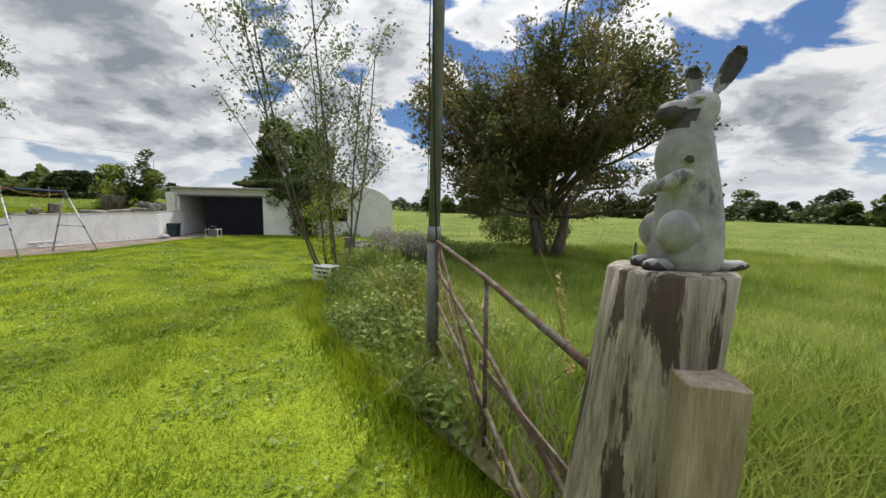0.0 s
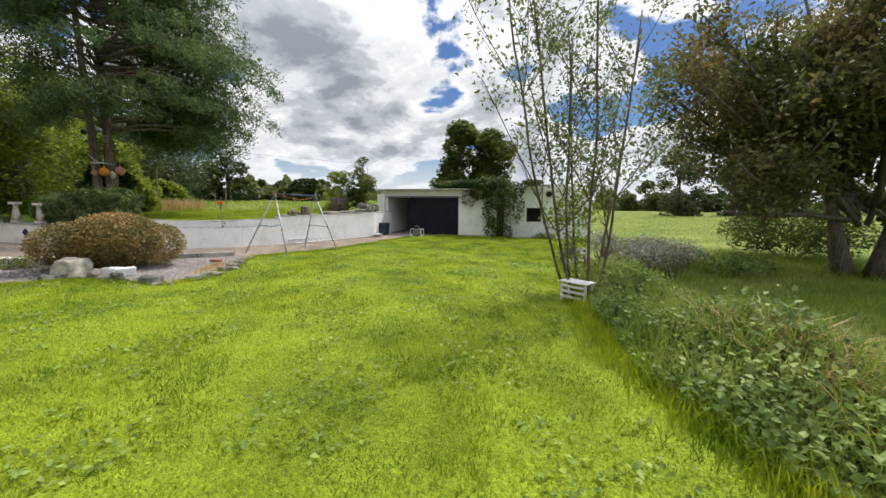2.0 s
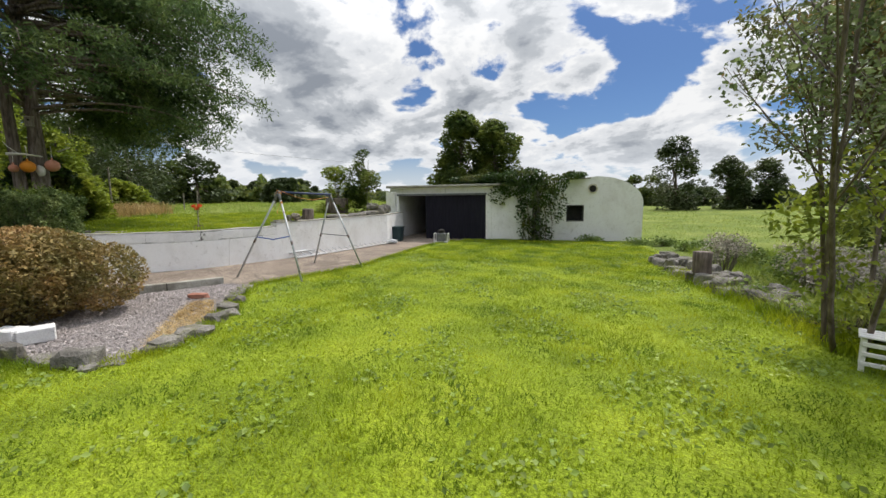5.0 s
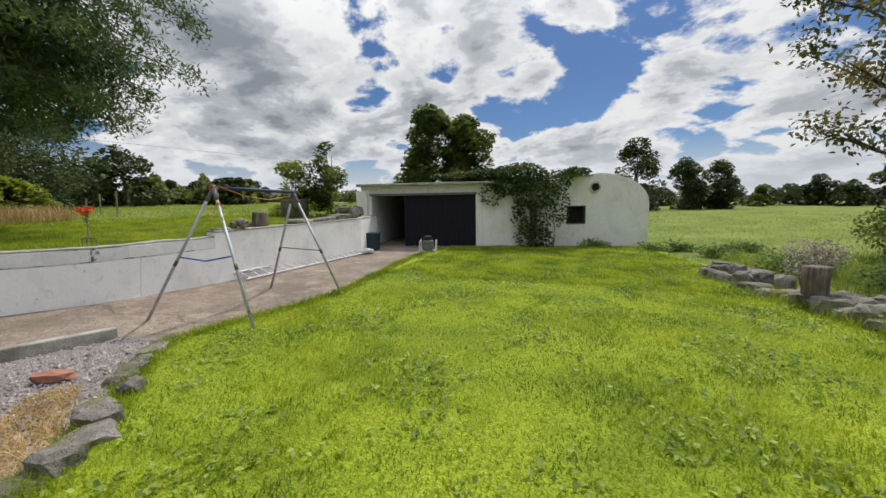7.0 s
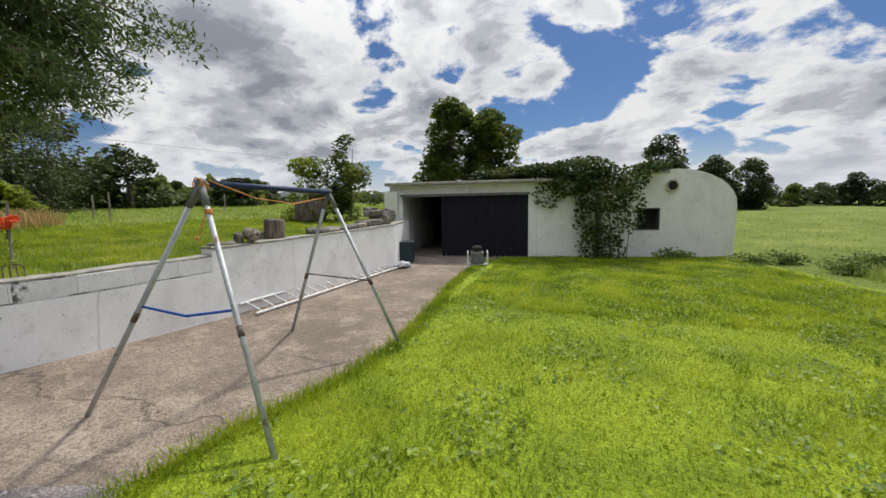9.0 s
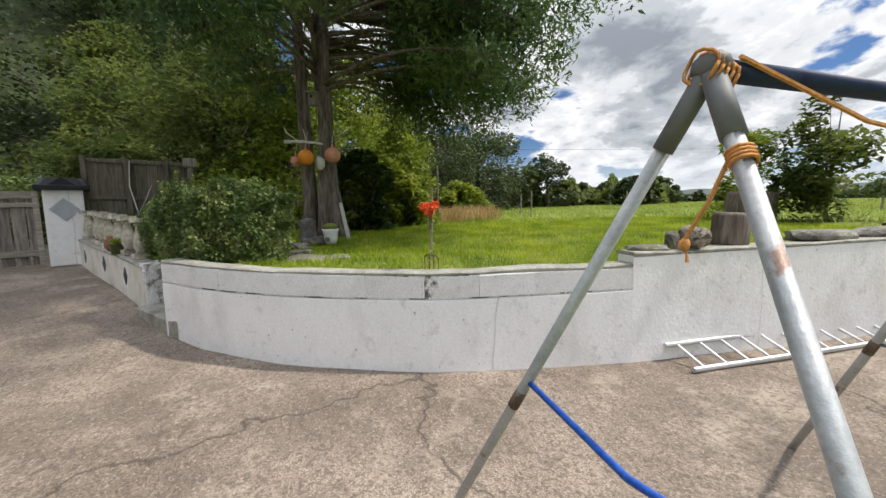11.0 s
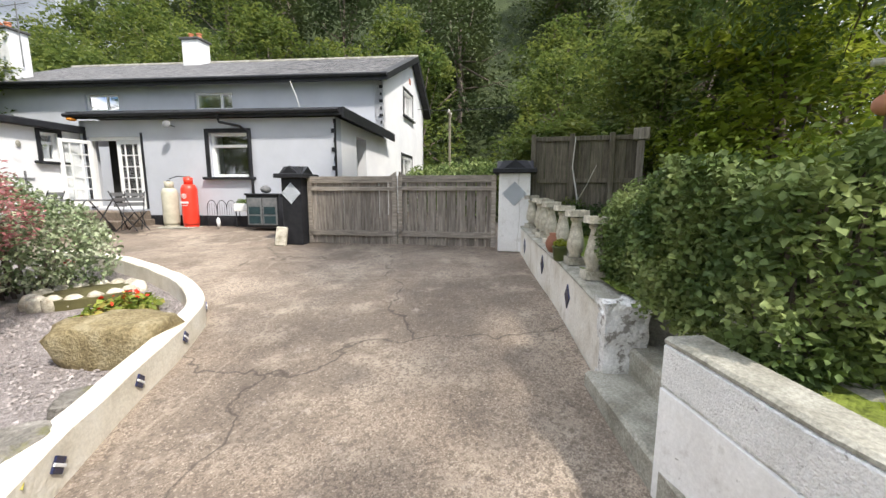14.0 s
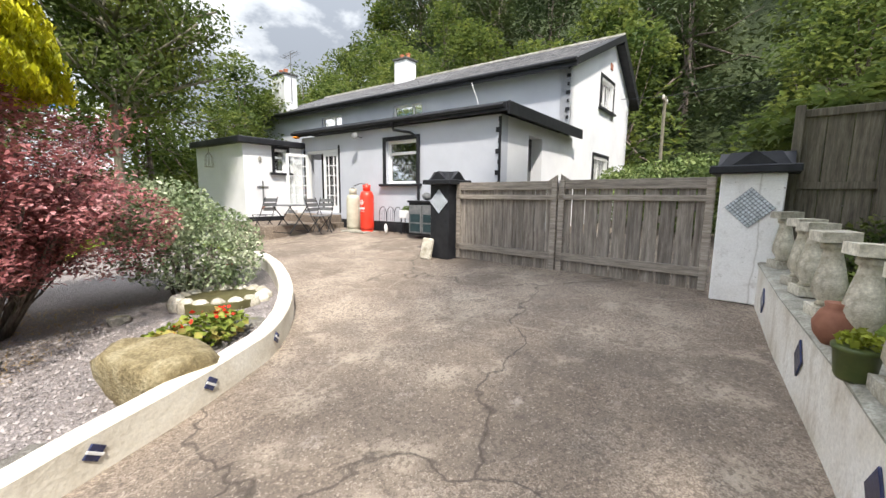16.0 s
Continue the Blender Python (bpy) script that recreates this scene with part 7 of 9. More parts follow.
def build_fork():
    x, y = -13.93, 10.36
    e = empty("garden_fork", x, y, 0.9, 20, label="garden fork upended in the grass with orange poppies tied on", category="garden fork")
    part("shaft", tube([(0, 0, 0.08), (0.01, 0.01, 0.5), (0.04, 0.0, 0.74)], 0.012, n=8), "old_wood", e)
    part("fork_head", tube([(-0.11, 0, -0.06), (-0.11, 0, 0.10), (-0.06, 0, 0.125), (0.06, 0, 0.125), (0.11, 0, 0.10), (0.11, 0, -0.06)], 0.007, n=6), "rust", e)
    for i in (-1, 1):
        part("tine", tube([(i * 0.035, 0, 0.12), (i * 0.037, 0, -0.06)], 0.006, n=6), "rust", e)
    for k, (dx, dz) in enumerate(((-0.075, 0.55), (0.075, 0.56), (0.005, 0.50))):
        b = bmesh.new()
        sphere(0.042, (dx, -0.01, dz + 0.02), (1.1, 1.0, 0.85), 3, 0.9, 3.5, k + 2, b)
        part("poppy", b, "poppy", e, "orange-red artificial poppy")
        part("poppy_stem", tube([(0.01, 0, 0.36), (dx * 0.5, -0.01, dz - 0.1), (dx, -0.01, dz)], 0.004, n=4), "pot_green", e)
    foliage("bindweed", np.array([(RNG.normal(0, .02), RNG.normal(0, .02), z) for z in np.linspace(.12, .5, 26)]), 0.05, "leaf_lime", e)


build_fork()


def fence_post(x, y, z, h, r=0.04):
    e = empty("fence_post", x, y, z, label="thin weathered wooden fence post in the field", category="fence post", group="field fence posts")
    part("stake", tube([(0, 0, -0.1), (0.02, 0.01, h)], r, r * 0.85, n=7), "old_wood", e)


for x, y, h in ((-24.0, 13.3, 2.1), (-26.5, 18.5, 1.2), (-29.2, 19.4, 1.1), (-22.0, 25.0, 1.1), (-30, 27, 1.2), (-25, 33, 1.2), (-20, 30, 1.2)):
    fence_post(x, y, float(garden_z(x, y)), h)
for x, y, h in ((5.6, 14.5, 0.7),):
    fence_post(x, y, float(far_field_z(x, y)), h, 0.05)


# ---- decorations on the conifer ----
def build_tree_things():
    for (x, y, z, r, m, lab) in ((-18.62, 9.62, 2.58, 0.155, "buoy_faded", "faded orange net buoy hung on the tree"), (-18.55, 9.12, 2.52, 0.15, "buoy_orange", "bright orange net buoy hung on the tree"), (-18.75, 8.92, 2.47, 0.10, "buoy_faded", "small faded orange buoy hung on the tree")):
        e = empty("buoy", x, y, z, label=lab, category="buoy", group="buoys")
        b = sphere(r, (0, 0, 0), (1, 1, 1), 3)
        part("ball", b, m, e, smooth=True)
        part("eye", lathe([(0.02, 0), (0.025, 0.03), (0.015, 0.06)], 8, at=(0, 0, r - 0.01)), m, e)
        part("cord", tube([(0, 0, r + .04), (-0.1, 0.05, r + 0.35)], 0.006, n=4), "bone", e)
    b = tube([(-18.5, 8.75, 2.80), (-18.6, 9.1, 2.83), (-18.65, 9.45, 2.8)], 0.035, 0.02, n=7)
    tube([(-18.6, 9.0, 2.83), (-18.55, 8.8, 2.98), (-18.6, 8.75, 3.1)], 0.015, 0.006, n=5, bm=b)
    tube([(-18.6, 9.15, 2.83), (-18.5, 9.1, 3.05)], 0.015, 0.006, n=5, bm=b)
    tube([(-18.6, 9.75, 2.95), (-18.4, 9.95, 3.08)], 0.02, 0.01, n=5, bm=b)
    tagged(part("driftwood_branch", b, "bone", smooth=True), label="bleached driftwood branch fixed to the trunk", category="driftwood")
    b = sphere(0.1, (-18.62, 9.38, 2.42), (0.7, 0.9, 1.4), 2, 0.4, 4, 3)
    tagged(part("animal_skull", b, "bone", smooth=True), label="bleached sheep skull hung on the trunk", category="skull")
    e = empty("bird_box", -18.72, 9.32, 3.55, 60, label="small grey wooden bird box on the trunk", category="bird box")
    part("body", box(0.16, 0.14, 0.24, 0, 0, 0, 0.006), "old_wood", e)
    part("lid", box(0.2, 0.2, 0.02, 0, -0.02, 0.24, 0.004, rot=pose(0, 0, 0, 6)), "old_wood", e)
    # solid near-black disc; the entrance hole's shade is only colour
    part("hole", lathe([(0.025, 0), (0.025, 0.01)], 10, at=(0, 0, 0)), "dark", e).matrix_basis = pose(0, -0.068, 0.16, 90)
    tagged(part("glass_float", sphere(0.09, (-18.8, 8.75, 3.85), (1, 1, 1), 3), "green_bin", smooth=True), label="green glass fishing float hanging in the tree", category="float")
    # planter like an animal's head, board and stones at the foot of the tree
    e = empty("animal_planter", -17.7, 9.5, 0.88, 60, label="white animal-face planter with moss at the tree's foot", category="planter")
    part("pot", lathe([(0.10, 0), (0.14, 0.10), (0.16, 0.28), (0.19, 0.34), (0.17, 0.34)], 16), "white_paint", e, smooth=True)
    part("plant", sphere(0.16, (0, 0, 0.38), (1, 1, 0.6), 2, 0.3, 5), "moss", e)
    part("snout", lathe([(0.05, 0), (0.05, 0.05)], 12), "paint_grey", e).matrix_basis = pose(0, -0.12, 0.12, 90)
    e.scale = (0.8, 0.8, 0.8)
    p = box(0.07, 0.03, 0.75, 0, 0, 0, 0.004)
    ob = part("leaning_board", p, "bone")
    ob.matrix_world = pose(-18.55, 9.85, 0.9, 0, -10, 70)
    tagged(ob, label="bleached board leaning on the trunk", category="board")
    stones([(-17.5, 8.9, 0.84, 0.7, 0.4, 0.11, 20), (-17.9, 9.2, 0.86, 0.5, 0.4, 0.15, 10), (-15.45, 9.2, 0.83, 0.5, 0.36, 0.1, 75), (-15.5, 9.52, 0.82, 0.4, 0.3, 0.09, 40), (-18.5, 9.1, 0.86, 0.35, 0.3, 0.5, 0), (-16.2, 9.05, .84, .4, .3, .1, 0)],
           "garden stones", "flat pale stone edging a garden bed", 91)


build_tree_things()


# ---- the low wall with balusters, the steps and the hedge ----
BWALL = [(-16.25, 7.18), (-17.47, 6.38), (-18.75, 5.47), (-20.12, 4.56)]


def build_baluster_wall():
    pts = resample(BWALL, 0.3)
    top = lambda x, y: 0.79 + 0.24 * min(1, max(0, (-16.2 - x) / 4.0))
    w = part("wall_low", run_wall(pts[::-1], 0.30, lift(zg, -0.1), top, rough=0.02), "stained_wash")
    tagged(w, label="low cream-washed wall set with dark blue tiles", category="wall", kind="structure")
    part("capping", run_wall(offset_path(pts[::-1], -0.015), 0.33, lambda x, y: top(x, y) + 0.004, lambda x, y: top(x, y) + 0.03, rough=0.02), "cap", w)
    d = Vector((BWALL[-1][0] - BWALL[0][0], BWALL[-1][1] - BWALL[0][1], 0)).normalized()
    nrm = Vector((d.y, -d.x, 0))
    if nrm.dot(Vector((-15, 3, 0)) - Vector((*BWALL[1], 0))) < 0:
        nrm = -nrm
    ang = math.degrees(math.atan2(d.y, d.x))
    for x, y, z in ((-17.09, 6.63, 0.61), (-18.15, 5.896, 0.70), (-19.44, 5.012, 0.735)):
        b = box(0.14, 0.012, 0.14, 0, 0, -0.07, 0.003, rot=pose(0, 0, 0, 0, 45))
        bmesh.ops.transform(b, matrix=Matrix.Translation((x + nrm.x * 0.008, y + nrm.y * 0.008, z)) @ pose(0, 0, 0, 0, 0, ang) @ Matrix.Diagonal((0.95, 1, 1.3, 1)), verts=b.verts)
        part("tile", b, "blue_tile", w, "dark blue glazed diamond tile")
    # broken pier at the wall's end
    pc = Vector((*BWALL[0], 0)) - nrm * 0.145 - d * 0.05
    e = empty("wall_pier", pc.x, pc.y, float(zg(-16.3, 7.2)) - 0.05, ang, label="crumbling white pier at the end of the low wall", category="pier")
    b = box(0.18, 0.30, 0.68, 0, 0, 0)
    bmesh.ops.subdivide_edges(b, edges=b.edges[:], cuts=13, use_grid_fill=True)
    for v in b.verts:
        if v.co.z > 0.5:
            v.co += Vector((noise.noise(v.co * 17), noise.noise(v.co * 15 + Vector((9, 0, 0))), noise.noise(v.co * 13 + Vector((0, 9, 0))))) * 0.05 * (v.co.z - 0.5) / 0.18
        v.co += Vector((noise.noise(v.co * 7), noise.noise(v.co * 7 + Vector((5, 0, 0))), noise.noise(v.co * 6 + Vector((0, 5, 0))))) * 0.02
    part("masonry", b, "flaked", e, smooth=False)
    # steps up to the garden
    sd = Vector((-15.25, 7.95, 0)) - Vector((-16.15, 7.28, 0))
    sa = math.degrees(math.atan2(sd.y, sd.x))
    for k in range(3):
        c = (Vector((-16.15, 7.28, 0)) + Vector((-15.25, 7.95, 0))) / 2 + Vector((-sd.y, sd.x, 0)).normalized() * (0.02 + 0.30 * k)
        z = float(zg(-15.7, 7.5)) - 0.05
        b = box(1.24, 0.34, 0.2 + 0.2 * k, 0, 0, 0, 0.02)
        ob = part("step", b, "cap")
        ob.matrix_world = pose(c.x, c.y, z, 0, 0, sa)
        tagged(ob, label="mossy concrete garden step", category="step", group="garden steps")
    back = part("wall_step_back", run_wall([(-16.42, 7.38), (-16.5, 7.64), (-15.95, 8.0), (-15.35, 8.4)], 0.2, lift(zg, -0.1), lambda x, y: 0.88, rough=0.01), "cap")
    tagged(back, label="mossy concrete retaining edge above the steps", category="wall", kind="structure")
    # balusters
    prof = [(0.088, 0), (0.088, 0.07), (0.066, 0.075), (0.052, 0.10), (0.062, 0.115), (0.086, 0.16), (0.084, 0.21), (0.066, 0.31), (0.048, 0.40), (0.046, 0.43), (0.062, 0.44), (0.062, 0.47), (0.092, 0.482), (0.092, 0.545)]
    first = None
    for i, (f, tilt) in enumerate(((0.15, 2), (0.28, 0), (0.415, 2), (0.54, -2), (0.66, 1), (0.73, 0), (0.90, -2))):
        x, y = pts[0][0] + (pts[-1][0] - pts[0][0]) * f, pts[0][1] + (pts[-1][1] - pts[0][1]) * f
        x, y = x - nrm.x * 0.15, y - nrm.y * 0.15
        m = pose(x, y, top(x, y) + 0.03, tilt, tilt * .5, ang + i * 3)
        if first is None:
            first = empty("baluster", 0, 0, 0, label="weathered cast-stone baluster standing on the wall", category="baluster", group="balusters")
            part("shaft", lathe(prof[2:12], 18), "cast_stone", first, smooth=True)
            part("foot", lathe(prof[:2], 4, square=True), "cast_stone", first)
            part("head", lathe(prof[12:], 4, square=True), "cast_stone", first)
            first.matrix_world = m @ Matrix.Scale(1.06, 4)
        else:
            o = copy_thing(first, m)
    # head blocks bridging some balusters, a terracotta jar and a green pot
    def spot(f, back=0.15):
        x, y = pts[0][0] + (pts[-1][0] - pts[0][0]) * f, pts[0][1] + (pts[-1][1] - pts[0][1]) * f
        return x - nrm.x * back, y - nrm.y * back, top(x, y) + 0.03
    x, y, z = spot(0.42, 0.06)
    e = empty("clay_jar", x, y, z, label="small round terracotta jar on the wall", category="jar")
    part("body", lathe([(0.05, 0), (0.09, 0.06), (0.10, 0.12), (0.07, 0.19), (0.05, 0.21), (0.055, 0.24), (0.045, 0.24)], 16), "clay", e, smooth=True)
    x, y, z = spot(0.315, 0.03)
    e = empty("plant_pot", x, y, z, label="olive glazed pot with a small leafy plant", category="plant pot")
    part("pot", lathe([(0.06, 0), (0.072, 0.02), (0.085, 0.14), (0.093, 0.145), (0.093, 0.165), (0.078, 0.165)], 18), "pot_green", e, smooth=True)
    foliage("plant", crown_points(130, [(0, 0, 0.19, 0.085, 0.085, 0.05)], 0.2), 0.045, "leaf_lime", e)


build_baluster_wall()


def build_hedge():
    x, y = -16.02, 8.26
    e = empty("hedge_bush", x, y, 0.85, 36, label="dense clipped box-shaped green hedge behind the wall end", category="hedge")
    rng = random.Random(17)
    b = bmesh.new()
    for i in range(14):
        px, py = rng.uniform(-.4, .4), rng.uniform(-.35, .35)
        tube([(px * .5, py * .5, -0.1), (px, py, 0.5), (px * 1.2, py * 1.2, 0.9)], 0.018, 0.006, n=5, bm=b)
    part("branching_stem", b, "bark", e)
    n = 30000
    p = RNG.uniform(-1, 1, (n, 3))
    m = np.max(np.abs(p), 1)
    p = p / m[:, None] * (1 - 0.22 * RNG.uniform(0, 1, n) ** 2)[:, None]
    r = np.linalg.norm(p, axis=1)
    p = p * (1 - 0.22 * np.clip(r - 1.1, 0, 1))[:, None]
    p = p * np.array([0.66, 0.60, 0.50]) + np.array([0, 0, 0.45])
    p += 0.06 * np.stack([np.sin(p[:, 1] * 7 + p[:, 2] * 5), np.sin(p[:, 0] * 6 + 1), np.sin(p[:, 0] * 5 + p[:, 1] * 6)], 1)
    p += 0.035 * np.stack([np.sin(p[:, 1] * 19 + p[:, 2] * 23), np.sin(p[:, 0] * 21 + p[:, 2] * 17), np.sin(p[:, 0] * 16 + p[:, 1] * 22)], 1) + RNG.normal(0, 0.02, p.shape)
    foliage("foliage", p, 0.042, "leaf_hedge", e, flat=0.3, aspect=0.7)
    tips = []
    for i in range(60):
        px, py = rng.uniform(-.62, .62), rng.uniform(-.55, .55)
        for k in range(9):
            tips.append((px + rng.gauss(0, .02), py + rng.gauss(0, .02), 0.90 + (0.012 + 0.02 * (i % 7) / 6) * k))
    tagged(foliage("new_shoot", np.array(tips), 0.045, "leaf_lime", e, label="yellow-green new shoots"), kind="stuff")
    # lower end of the hedge over the low wall
    e = empty("hedge_bush", -16.95, 7.38, 0.85, 36, label="smaller clipped green hedge beside the balusters", category="hedge")
    foliage("foliage", crown_points(20000, [(0, 0, 0.4, 0.5, 0.45, 0.55), (0.35, 0, 0.4, 0.45, 0.4, 0.5), (-.35, 0, .35, .4, .36, .45)], 0.6), 0.042, "leaf_hedge", e)


build_hedge()


# ---- the kerbs, gravel bed and its plants ----
def build_kerb():
    k = part("kerb_white", run_wall(offset_path(resample(KERB, 0.2)[::-1], 0.03), -0.17, lift(zg, -0.08), lambda x, y: float(zg(x, y)) + 0.25, rough=0.018), "cream")
    tagged(k, label="low cream-painted curved kerb wall", category="kerb", kind="structure")
    pts = resample(KERB, 0.1)
    for (x, y) in ((-13.44, 5.3), (-14.01, 4.62), (-14.51, 4.06), (-14.95, 3.4)):
        i = min(range(len(pts)), key=lambda j: (pts[j][0] - x) ** 2 + (pts[j][1] - y) ** 2)
        a, b_ = pts[max(0, i - 2)], pts[min(len(pts) - 1, i + 2)]
        ang = math.degrees(math.atan2(b_[1] - a[1], b_[0] - a[0]))
        nx, ny = -math.sin(radians(ang)), math.cos(radians(ang))
        if nx * (-17 - x) + ny * (6 - y) < 0:
            nx, ny = -nx, -ny
        t = box(0.085, 0.012, 0.085, 0, 0, -0.04, 0.002, rot=pose(0, 0, 0, 0, 38))
        bmesh.ops.transform(t, matrix=Matrix.Translation((pts[i][0] + nx * 0.038, pts[i][1] + ny * 0.038, float(zg(x, y)) + 0.14)) @ pose(0, 0, 0, 0, 0, ang), verts=t.verts)
        part("tile", t, "blue_tile", k, "dark blue and white tile set in the kerb")
        t = box(0.10, 0.008, 0.018, 0, 0, -0.009, 0.002, rot=pose(0, 0, 0, 0, 38))
        bmesh.ops.transform(t, matrix=Matrix.Translation((pts[i][0] + nx * 0.045, pts[i][1] + ny * 0.045, float(zg(x, y)) + 0.14)) @ pose(0, 0, 0, 0, 0, ang), verts=t.verts)
        part("tile_stripe", t, "white_paint", k)
    pl = resample(PLANK, 0.9)
    for i, (p, q) in enumerate(zip(pl, pl[1:])):
        b = run_wall([p, (p[0] + (q[0] - p[0]) * 0.985, p[1] + (q[1] - p[1]) * 0.985)], -0.10, lift(zg, -0.05), lift(zg, 0.16), rough=0.01)
        ob = part("kerb_stone", b, "cap")
        tagged(ob, label="grey concrete kerb stone along the gravel", category="kerb stone", group="kerb stones")
    edge = [p for p in LAWN_EDGE if 6.0 < p[1] < 9.4]
    rng = random.Random(77)
    stones(along_line(edge, 17, rng, 0.06, 0.29, 0.15) + along_line([(-9.2, 6.2), (-10.3, 5.95), (-11.2, 5.2)], 7, rng, 0.08, 0.34, 0.2), "gravel edging stones", "flat grey stone edging the gravel bed", 33)
    b = rock(0.55, 0.45, 0.46, 4.0, 3, 0.2)
    ob = part("boulder", b, "cast_stone", smooth=True)
    ob.matrix_world = pose(-11.05, 5.65, float(zg(-11.05, 5.65)) - 0.03, 0, 0, 30)
    tagged(ob, label="large pale rounded boulder beside the gravel", category="boulder")
    for x, y, a in ((-10.75, 6.15, 20), (-10.55, 6.3, 70)):
        ob = part("concrete_block", box(0.3, 0.2, 0.16, 0, 0, 0, 0.012), "block")
        ob.matrix_world = pose(x, y, float(zg(x, y)) + 0.03, 0, 0, a)
        tagged(ob, label="loose pale concrete block on the gravel", category="block", group="loose blocks")
    ob = part("broken_brick", rock(0.3, 0.12, 0.08, 6.0), "brick_red")
    ob.matrix_world = pose(-10.93, 8.33, float(zg(-10.95, 8.15)) + 0.03, 0, 0, 30)
    tagged(ob, label="broken red brick lying on the gravel", category="brick")
    # straw-like dead grass on the edge
    x, y = scatter([(-10.6, 8.35), (-9.75, 7.75), (-9.2, 7.05), (-9.35, 6.7), (-9.8, 7.1), (-10.3, 7.6), (-10.75, 8.1)], 16000)
    V, F = blades(x, y, zg(x, y) + 0.03, 0.035, 0.006, lean=2.8)
    tagged(link("dead_grass", mesh_np("dead_grass", V, F), "dry_blade"), label="dry yellow straw on the gravel edge", category="straw", kind="stuff")
    # loose gravel
    x, y = scatter(GRAVEL, 60000)
    keep = (y > 2.0) & (y < 9.3)
    x, y = x[keep], y[keep]
    n = len(x)
    s = RNG.uniform(0.008, 0.02, n)[:, None]
    d = RNG.normal(size=(n, 4, 3)) * 0.35
    base = np.array([(1, 0, 0), (-.5, .87, 0), (-.5, -.87, 0), (0, 0, 0.9)])
    V = (np.stack([x, y, zg(x, y) + 0.036], 1)[:, None, :] + (base[None] + d) * s[:, :, None]).reshape(-1, 3)
    I = np.arange(n)[:, None] * 4
    F = np.concatenate([I + np.array([[0, 1, 3]]), I + np.array([[1, 2, 3]]), I + np.array([[2, 0, 3]])])
    tagged(link("gravel", mesh_np("gravel", V, F), "pebble"), label="loose pale angular gravel", category="gravel", kind="stuff")


build_kerb()


def build_front_garden():
    Z = lambda x, y: float(zg(x, y))
    # rounded rock by the kerb and the geranium behind it
    ob = part("rock", rock(0.85, 0.55, 0.42, 9.0, 3, 0.2), "boulder", smooth=True)
    ob.matrix_world = pose(-14.12, 3.72, Z(-14.1, 3.7) - 0.02, 0, 0, 130)
    tagged(ob, label="mossy brown rounded rock beside the kerb", category="rock")
    e = shrub("geranium", -14.3, 3.02, Z(-14.3, 3.0), [(0, 0, 0.2, 0.3, 0.3, 0.16), (0.2, 0.15, 0.18, 0.25, 0.25, 0.13), (-0.15, -0.2, 0.2, 0.25, 0.25, 0.13)], 700, 0.075, "leaf_geranium", "low geranium with yellow-green and reddening leaves", stems=6, category="flower", seed=3, shell=0.3, flat=0.8, aspect=0.85)
    foliage("bloom", crown_points(34, [(-0.1, -0.1, 0.33, 0.25, 0.25, 0.06), (0.25, 0.2, 0.25, 0.2, 0.2, 0.06)], 0.3), 0.05, "red_flower", e, "scattered red blooms", aspect=0.9)["kind"] = "stuff"
    # ring-shaped stone planter
    e = empty("stone_planter", -14.3, 1.55, Z(-14.3, 1.5), label="shallow scalloped cast-stone planter ring", category="planter")
    for i in range(16):
        a = 2 * math.pi * i / 16
        part("scallop", sphere(0.115, (0.5 * math.cos(a), 0.38 * math.sin(a), 0.05), (0.95, 0.8, 1.1), 2, 0.15, 3, i), "cast_stone", e, smooth=True)
    part("soil", lathe([(0.5, 0), (0.5, 0.12)], 20), "soil", e)
    e2 = shrub("begonia", -14.2, 0.45, Z(-14.3, 1.5) + 0.05, [(0, 0, 0.15, 0.2, 0.2, 0.14)], 160, 0.06, "leaf_bramble", "small bedding plant with a bright red flower", stems=5, category="flower", seed=5, shell=0.2)
    foliage("bloom", crown_points(24, [(-0.1, 0, 0.3, 0.08, 0.08, 0.05)], 0.2), 0.06, "red_flower", e2, "bright red bloom")
    stones([(-14.65, 2.6, Z(-14.6, 2.6) + .02, 0.35, 0.25, 0.08, 20), (-13.3, 1.9, Z(-13.3, 1.9) + .02, 0.2, 0.16, 0.1, 10), (-12.9, 3.4, Z(-13, 3.4) + .02, 0.14, 0.12, 0.06, 40), (-12.7, 2.9, Z(-13, 3) + .02, 0.2, 0.16, 0.1, 80)], "garden bed stones", "small pale stone lying on the gravel bed", 81)
    # variegated shrub
    vs = shrub("variegated_shrub", -13.78, 0.75, Z(-13.8, .8), [(0, 0, 0.55, 0.75, 0.7, 0.5), (0.3, 0.3, 0.85, 0.5, 0.5, 0.35), (-0.3, 0.2, 0.4, 0.55, 0.5, 0.38), (0.2, -0.3, 0.9, 0.5, 0.5, 0.35), (-.35, -.2, .55, .5, .5, .35)], 8200, 0.052, "leaf_variegated",
          "rounded shrub with cream-edged green leaves", stems=10, seed=23, shell=0.65)
    vs.scale = (1.2, 1.2, 1.32)
    # red maple
    e = empty("red_maple", -12.1, 1.9, Z(-12.1, 1.9), label="wide Japanese maple with feathery dark red leaves", category="tree")
    rng = random.Random(29)
    segs, tips = [], []
    for i in range(20):
        a = rng.uniform(0, 6.28)
        branch(rng, Vector((0.22 * math.cos(a), 0.22 * math.sin(a), 0)), Vector((0.55 * math.cos(a), 0.55 * math.sin(a), 1.0)), rng.uniform(1.3, 2.1), 0.03, 2, segs, tips, spread=0.55, up=0.16, wander=0.12, kids=(4, 6), shrink=0.45)
    wood("trunk", segs, "bark", e, least=0.003)
    c = cloud_points(tips, 6, 0.09, 0.5)
    c = c[(c[:, 2] > 0.55)]
